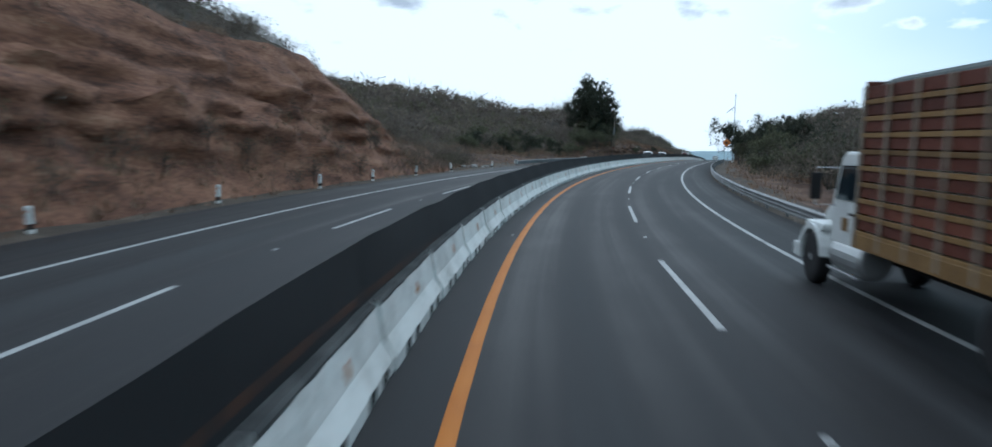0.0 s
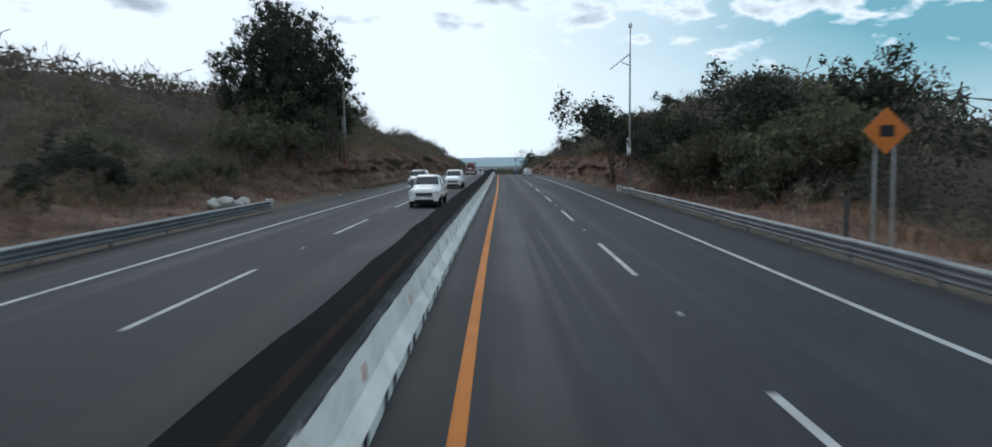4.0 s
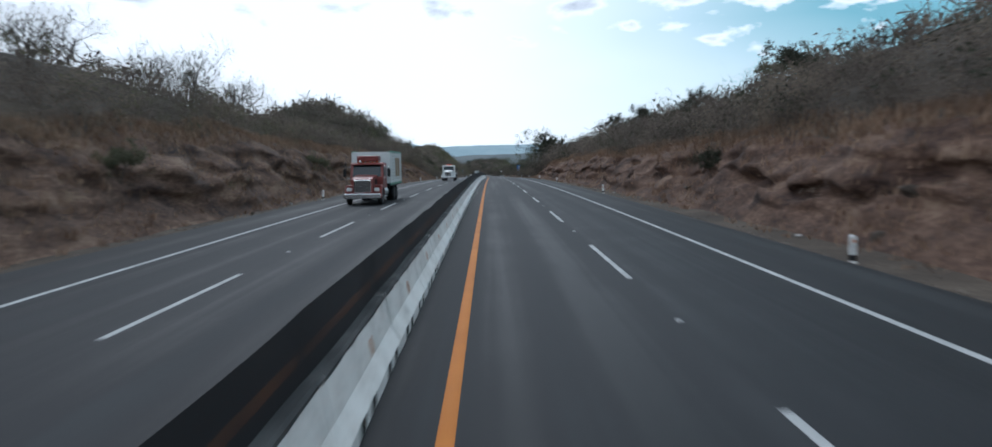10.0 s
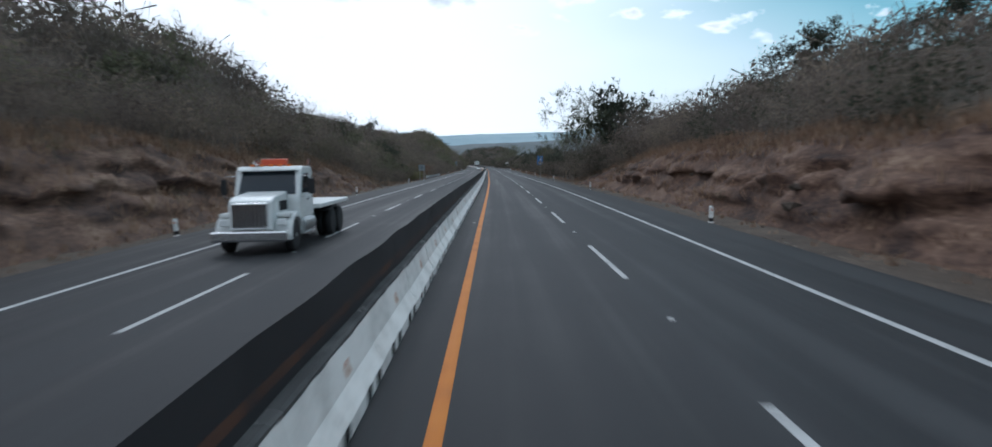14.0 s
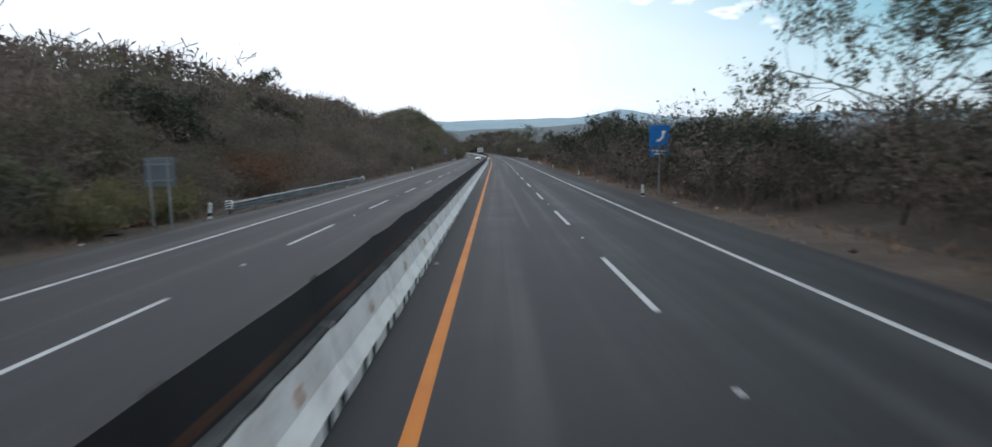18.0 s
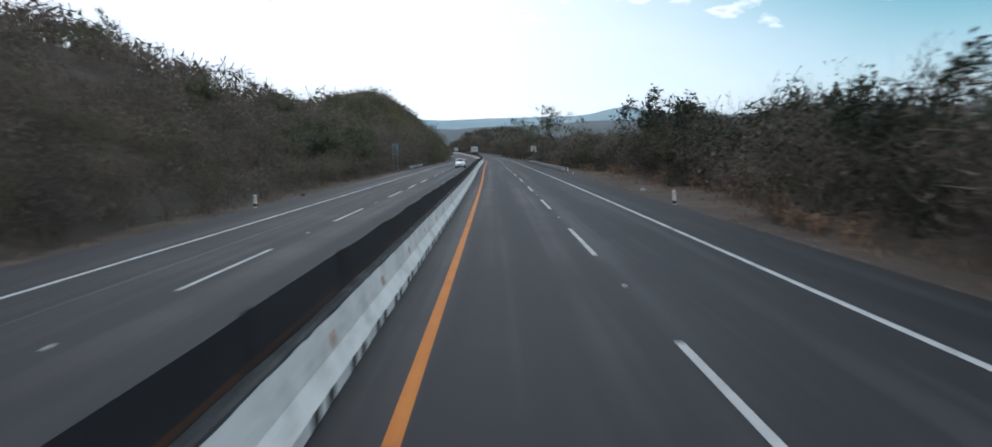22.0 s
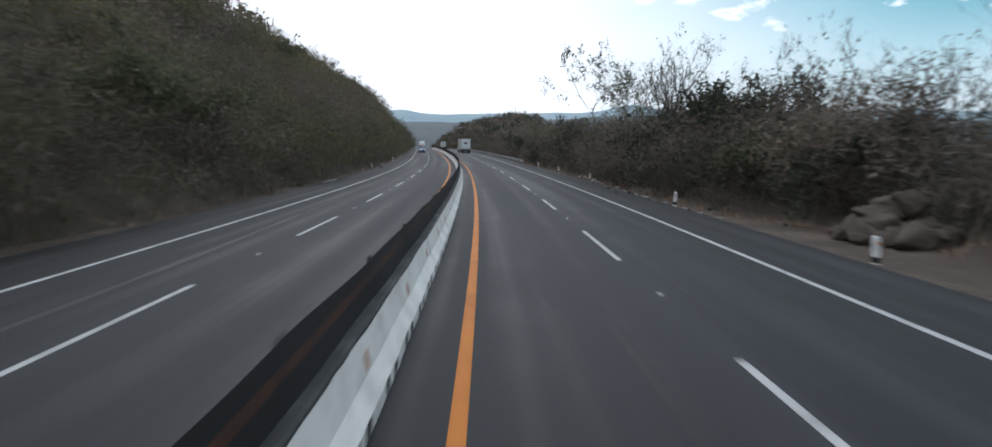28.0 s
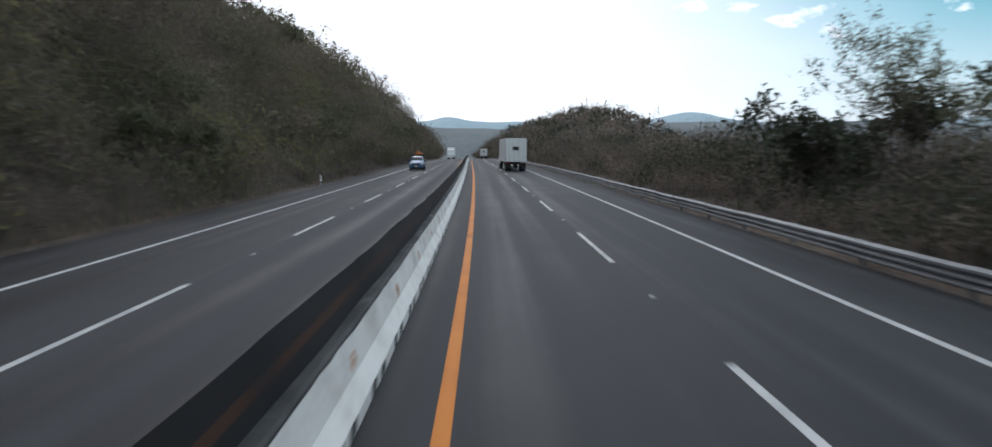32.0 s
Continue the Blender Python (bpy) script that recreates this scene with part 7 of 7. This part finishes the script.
def truck_cab(ob, paint, bonnet):
    """A bonneted truck cab on its frame. y = 0 is the front axle."""
    cab = part("cab", prism([(-2.55, 0.95), (-2.55, 2.45), (-2.45, 2.62), (-1.35, 2.66), (-1.15, 2.55), (-0.82, 1.72), (-0.80, 0.95)], -1.06, 1.06, "x", 0.05), paint, ob)
    if bonnet:
        # a tall long nose with an upright grille
        part("bonnet", prism([(-0.82, 0.95), (-0.82, 1.86), (0.55, 1.74), (0.90, 1.62), (0.96, 0.75), (0.70, 0.72), (0.62, 0.95)], -0.66, 0.66, "x", 0.07), paint, ob)
        grille = part("grille", boxed(-0.54, 0.54, 0.92, 1.00, 0.80, 1.58, 0.04, 2), CHROME, ob, "chrome grille")
        for k in range(9):
            x = -0.46 + k * 0.115
            part("grille_bar", boxed(x - 0.03, x + 0.03, 0.992, 1.008, 0.86, 1.52), UNDER, grille)
        for side in (1, -1):
            part("side_vent", boxed(side * 0.665 - 0.012, side * 0.665 + 0.012, -0.70, 0.15, 1.28, 1.58, 0.02), UNDER, ob, "dark vent panel")
        part("air_horn", tube(bmesh.new(), [(0.45, -1.6, 2.74), (0.45, -1.15, 2.76)], [0.03, 0.07], 8), CHROME, cab)
    else:
        part("bonnet", prism([(-0.82, 0.95), (-0.82, 1.70), (0.45, 1.56), (0.78, 1.40), (0.84, 0.75), (0.60, 0.72), (0.55, 0.95)], -0.62, 0.62, "x", 0.06), paint, ob)
        grille = part("grille", boxed(-0.46, 0.46, 0.80, 0.88, 0.82, 1.42, 0.03), CHROME, ob, "chrome grille")
        for k in range(6):
            part("grille_bar", boxed(-0.42, 0.42, 0.875, 0.895, 0.86 + k * 0.09, 0.90 + k * 0.09), UNDER, grille)
    part("bumper", boxed(-1.15, 1.15, 0.98, 1.16, 0.42, 0.74, 0.05, 2) if bonnet else boxed(-1.15, 1.15, 0.86, 1.04, 0.42, 0.72, 0.04, 2), CHROME if bonnet else paint, ob)
    for side in (1, -1):
        arc = [(math.cos(a) * 0.68, 0.52 + math.sin(a) * 0.68) for a in np.radians(np.linspace(-8, 172, 12))]
        inner = [(math.cos(a) * 0.58, 0.52 + math.sin(a) * 0.58) for a in np.radians(np.linspace(172, -8, 12))]
        part("fender", prism(arc + inner, side * 0.58, side * 1.16, "x"), paint, ob)
        part("fender_top", boxed(min(side * 0.55, side * 1.1), max(side * 0.55, side * 1.1), -0.5, 0.5, 1.1, 1.24, 0.05, 2), paint, ob)
        part("head_lamp", boxed(side * 0.86 - 0.16, side * 0.86 + 0.16, 0.66, 0.76, 0.86, 1.08, 0.03), LAMP_CLEAR, ob, "square headlamp")
        part("side_window", sheet([(side * 1.067, -1.95, 1.78), (side * 1.067, -1.02, 1.78), (side * 1.067, -1.24, 2.40), (side * 1.067, -1.95, 2.42)][::side]), WINDOW, cab)
        part("door_handle", boxed(side * 1.07 - 0.02, side * 1.07 + 0.02, -1.85, -1.7, 1.52, 1.57, 0.008), UNDER, cab)
        arm = part("mirror", tube(bmesh.new(), [(side * 1.06, -1.0, 2.35), (side * 1.42, -0.92, 2.35), (side * 1.42, -0.92, 1.65), (side * 1.06, -1.0, 1.65)], [0.018] * 4, 6), CHROME, ob, "tubular mirror frame")
        part("mirror_glass", boxed(side * 1.42 - 0.1, side * 1.42 + 0.1, -0.95, -0.89, 1.75, 2.25, 0.02), UNDER, arm)
        part("step", boxed(min(side * 0.8, side * 1.12), max(side * 0.8, side * 1.12), -2.3, -0.95, 0.45, 0.5, 0.01), WHEEL_STEEL, ob)
        tank = part("fuel_tank", ring_solid([(-0.7, 0.24), (-0.66, 0.3), (0.66, 0.3), (0.7, 0.24)], 0, 18), WHEEL_STEEL, ob)
        tank.matrix_basis = pose(side * 0.86, -1.75, 0.76, 0, 0, 90)
        wheel(ob, side * 0.98, 0, 0.52, 0.28, side, WHEEL_STEEL, 0.15)
    part("windscreen", sheet([(-0.92, -0.815, 1.76), (0.92, -0.815, 1.76), (0.86, -1.12, 2.50), (-0.86, -1.12, 2.50)][::-1], -0.015), WINDOW, cab, "dark windscreen")
    part("sun_visor", boxed(-0.95, 0.95, -1.14, -0.9, 2.50, 2.56, 0.02), paint, cab)
    for x in (-0.6, -0.3, 0, 0.3, 0.6):
        part("roof_lamp", boxed(x - 0.06, x + 0.06, -1.45, -1.33, 2.655, 2.72, 0.015), AMBER, cab)
    return cab


def frame_rails(ob, y0, axles, width=1.02):
    for side in (1, -1):
        part("frame_rail", boxed(side * 0.4 - 0.05, side * 0.4 + 0.05, y0, 0.6, 0.72, 0.95, 0.01), UNDER, ob)
        for y in axles:
            wheel(ob, side * width, y, 0.52, 0.26, side, WHEEL_STEEL, -0.1)
            wheel(ob, side * (width - 0.32), y, 0.52, 0.26, side, WHEEL_STEEL, -0.1)
    for y in axles:
        part("axle", tube(bmesh.new(), [(-0.95, y, 0.52), (0.95, y, 0.52)], [0.09, 0.09], 8), UNDER, ob)


def stake_truck():
    """The loaded stake truck in the slow lane."""
    ob = thing("stake_truck", lie(15.0, 7.35, 0), "white truck with tall red and ochre wooden stake sides", "truck")
    truck_cab(ob, TRUCK_WHITE, False)
    frame_rails(ob, -9.6, (-6.6, -7.9))
    y0, y1, z0, z1, x = -9.9, -2.46, 1.28, 3.7, 1.24
    part("deck", boxed(-x - 0.03, x + 0.03, y0, y1, 1.08, z0, 0.02), OCHRE, ob)
    part("side_rail", boxed(-x - 0.06, -x - 0.03, y0, y1, 1.06, 1.30, 0.008), OCHRE, ob, "ochre deck rail")
    part("side_rail", boxed(x + 0.03, x + 0.06, y0, y1, 1.06, 1.30, 0.008), OCHRE, ob, "ochre deck rail")
    rows = 9
    pitch = (z1 - z0) / rows
    slat = edge = None
    for side in (1, -1):
        for r in range(rows):
            z = z0 + r * pitch
            if slat is None:
                slat = part("board", boxed(-0.02, 0.02, y0, y1, 0.0, pitch - 0.085, 0.004), BOARD_RED, ob, "red-brown board")
                edge = part("slat", boxed(-0.03, 0.03, y0, y1, 0.0, 0.075, 0.006), OCHRE, ob, "ochre slat")
                slat.matrix_basis, edge.matrix_basis = pose(side * x, 0, z + 0.1), pose(side * (x + 0.02), 0, z)
            else:
                twin(slat, pose(side * x, 0, z + 0.1), ob)
                twin(edge, pose(side * (x + 0.02), 0, z), ob)
        for k in range(9):
            y = y0 + 0.1 + (y1 - y0 - 0.2) * k / 8
            part("stake", boxed(side * (x + 0.05) - 0.02, side * (x + 0.05) + 0.02, y - 0.035, y + 0.035, 1.1, z1 + 0.02, 0.004), WOOD_POLE, ob)
    part("bulkhead", boxed(-x, x, y1 - 0.03, y1 + 0.03, z0, z1 + 0.12, 0.01), BOARD_RED, ob)
    part("tailgate", boxed(-x, x, y0 - 0.03, y0 + 0.03, z0, z1, 0.01), BOARD_RED, ob)
    hoop = [(x * math.cos(a), z1 + 0.24 * math.sin(a)) for a in np.linspace(0, math.pi, 14)]
    part("tarpaulin", prism(hoop + [(-x, z1 - 0.06), (x, z1 - 0.06)], y0 + 0.02, y1 - 0.6, "y"), TARP, ob, "grey-green tarpaulin")
    for xx in (-1.18, -0.98):
        part("ladder_rail", boxed(xx - 0.03, xx + 0.03, y1 + 0.04, y1 + 0.10, 1.3, 3.6, 0.01), WHEEL_STEEL, ob)
    for k in range(6):
        part("ladder_rung", boxed(-1.18, -0.98, y1 + 0.05, y1 + 0.09, 1.5 + k * 0.42, 1.54 + k * 0.42), WHEEL_STEEL, ob)
    part("door_badge", boxed(-1.078, -1.068, -1.66, -1.38, 1.22, 1.46, 0.004), OCHRE, ob, "dull yellow door emblem")
    for xx in (-0.9, -0.1, 0.55):
        part("marker_lamp", boxed(xx - 0.06, xx + 0.06, y1 + 0.03, y1 + 0.06, z1 + 0.0, z1 + 0.06, 0.01), AMBER, ob)


def red_truck():
    ob = thing("cattle_truck", lie(296.5, -7.4, 0, 180), "red bonneted truck with a white slatted body and green rail", "truck", oncoming)
    truck_cab(ob, TRUCK_RED, True)
    frame_rails(ob, -8.6, (-5.6, -6.9))
    y0, y1, z0, z1, x = -8.8, -2.75, 1.25, 3.35, 1.24
    part("deck", boxed(-x, x, y0, y1, 1.05, z0, 0.02), UNDER, ob)
    first = None
    for side in (1, -1):
        for r in range(9):
            z = z0 + 0.03 + r * 0.225
            if first is None:
                first = part("slat", boxed(-0.025, 0.025, y0, y1, 0, 0.19, 0.008), TRUCK_WHITE, ob)
                first.matrix_basis = pose(side * x, 0, z)
            else:
                twin(first, pose(side * x, 0, z), ob)
        part("top_rail", boxed(side * x - 0.05, side * x + 0.05, y0, y1, z1 - 0.06, z1 + 0.06, 0.015), GREEN_PAINT, ob, "green top rail")
        part("foot_rail", boxed(side * x - 0.05, side * x + 0.05, y0, y1, z0 - 0.12, z0 + 0.02, 0.015), GREEN_PAINT, ob, "green deck rail")
        for k in range(6):
            y = y0 + 0.1 + (y1 - y0 - 0.2) * k / 5
            part("stake", boxed(side * (x + 0.03) - 0.03, side * (x + 0.03) + 0.03, y - 0.04, y + 0.04, z0, z1, 0.006), TRUCK_WHITE, ob)
    part("headboard", boxed(-x, x, y1 - 0.03, y1 + 0.03, z0, z1, 0.01), TRUCK_WHITE, ob)
    part("tailgate", boxed(-x, x, y0 - 0.03, y0 + 0.03, z0, z1, 0.01), TRUCK_WHITE, ob)
    part("roof_box", boxed(-0.7, 0.7, -2.4, -1.3, 2.7, 3.1, 0.08, 2), TRUCK_RED, ob, "red wind deflector")
    part("side_panel", boxed(-x - 0.035, -x - 0.026, y0 + 0.8, y0 + 3.4, z0 + 0.4, z1 - 0.4, 0.006), OCHRE, ob, "faded yellow side emblem")


def recovery_truck():
    ob = thing("flatbed_truck", lie(377.6, -6.7, 0, 180), "white bonneted flatbed truck with an orange roof beacon", "truck", oncoming)
    truck_cab(ob, TRUCK_WHITE, True)
    frame_rails(ob, -7.6, (-5.2, -6.5))
    part("flat_bed", boxed(-1.2, 1.2, -7.8, -2.9, 1.15, 1.32, 0.03), TRUCK_WHITE, ob)
    part("beacon", boxed(-0.42, 0.42, -1.95, -1.65, 2.68, 2.90, 0.04, 2), plain("red_beacon", (0.52, 0.085, 0.04), 0.3), ob, "orange-red beacon bar")
    for side in (1, -1):
        part("exhaust", tube(bmesh.new(), [(side * 0.9, -2.72, 0.9), (side * 0.9, -2.72, 2.9)], [0.07, 0.06], 8), CHROME, ob)
        part("mudguard", prism([(-5.9, 1.02), (-5.9, 1.1), (-5.2, 1.16), (-4.5, 1.02), (-4.5, 0.95), (-5.2, 1.08)], side * 0.6, side * 1.18, "x"), UNDER, ob)


def box_trailer(m, label, length=13.6, group="", tractor=True):
    ob = thing("semi_trailer", m, label, "truck", group)
    w, z0, z1 = 1.28, 1.15, 4.0
    box_ = part("cargo_box", boxed(-w, w, 0, length, z0, z1, 0.03), TRUCK_WHITE, ob)
    for side in (1, -1):
        part("rear_door", boxed(min(0.02 * side, side * (w - 0.06)), max(0.02 * side, side * (w - 0.06)), -0.03, 0.0, z0 + 0.08, z1 - 0.08, 0.012), TRUCK_WHITE, box_)
        for x in (0.3, 0.85):
            part("lock_bar", boxed(side * x - 0.02, side * x + 0.02, -0.07, -0.03, z0 + 0.05, z1 - 0.05, 0.006), WHEEL_STEEL, box_)
        part("tail_lamp", boxed(side * 0.95 - 0.2, side * 0.95 + 0.2, -0.05, 0.05, 0.95, 1.07, 0.015), TAIL_RED, ob)
        part("mud_flap", boxed(side * 0.9 - 0.3, side * 0.9 + 0.3, 0.28, 0.32, 0.25, 0.95), UNDER, ob)
        part("corner_post", boxed(side * w - 0.06, side * w + 0.02, -0.04, 0.08, z0 - 0.05, z1, 0.01), WHEEL_STEEL, box_)
        for k in range(9):
            y = 0.9 + k * (length - 1.8) / 8
            part("side_rib", boxed(side * w - 0.01, side * w + 0.03, y - 0.03, y + 0.03, z0, z1 - 0.06, 0.006), TRUCK_WHITE, box_)
        for y in (1.0, 2.3):
            wheel(ob, side * 1.05, y, 0.5, 0.28, side, WHEEL_STEEL, -0.1)
            wheel(ob, side * 0.72, y, 0.5, 0.28, side, WHEEL_STEEL, -0.1)
        part("landing_leg", boxed(side * 0.7 - 0.07, side * 0.7 + 0.07, length - 3.0, length - 2.85, 0.35, 1.15, 0.01), UNDER, ob)
    part("door_emblem", boxed(-0.45, 0.35, -0.045, -0.032, 2.55, 3.0, 0.01), UNDER, box_, "dark square emblem")
    part("bumper_bar", boxed(-1.15, 1.15, 0.02, 0.12, 0.5, 0.62, 0.02), UNDER, ob)
    part("underframe", boxed(-0.55, 0.55, 0.2, length - 1.0, 0.85, 1.15, 0.02), UNDER, ob)
    if tractor:
        part("tractor_cab", prism([(length + 0.4, 0.8), (length + 0.4, 3.3), (length + 0.7, 3.6), (length + 2.0, 3.3), (length + 2.3, 1.9), (length + 3.5, 1.7), (length + 3.6, 0.6)], -1.18, 1.18, "x", 0.08), TRUCK_WHITE, ob)
        for side in (1, -1):
            for y in (length - 0.6, length + 3.0):
                wheel(ob, side * 1.0, y, 0.5, 0.28, side, WHEEL_STEEL)
    return ob


stake_truck()
red_truck()
recovery_truck()
box_trailer(lie(968.5, 5.2, 0, 1.0), "white box semi-trailer with double rear doors in the slow lane")
box_trailer(lie(1168, 5.2, 0, 0), "white box truck far ahead in the slow lane", 7.0)
far_cab = box_trailer(lie(1140, -7.0, 0, 180), "white box truck far off on the other carriageway", 9.0, oncoming)
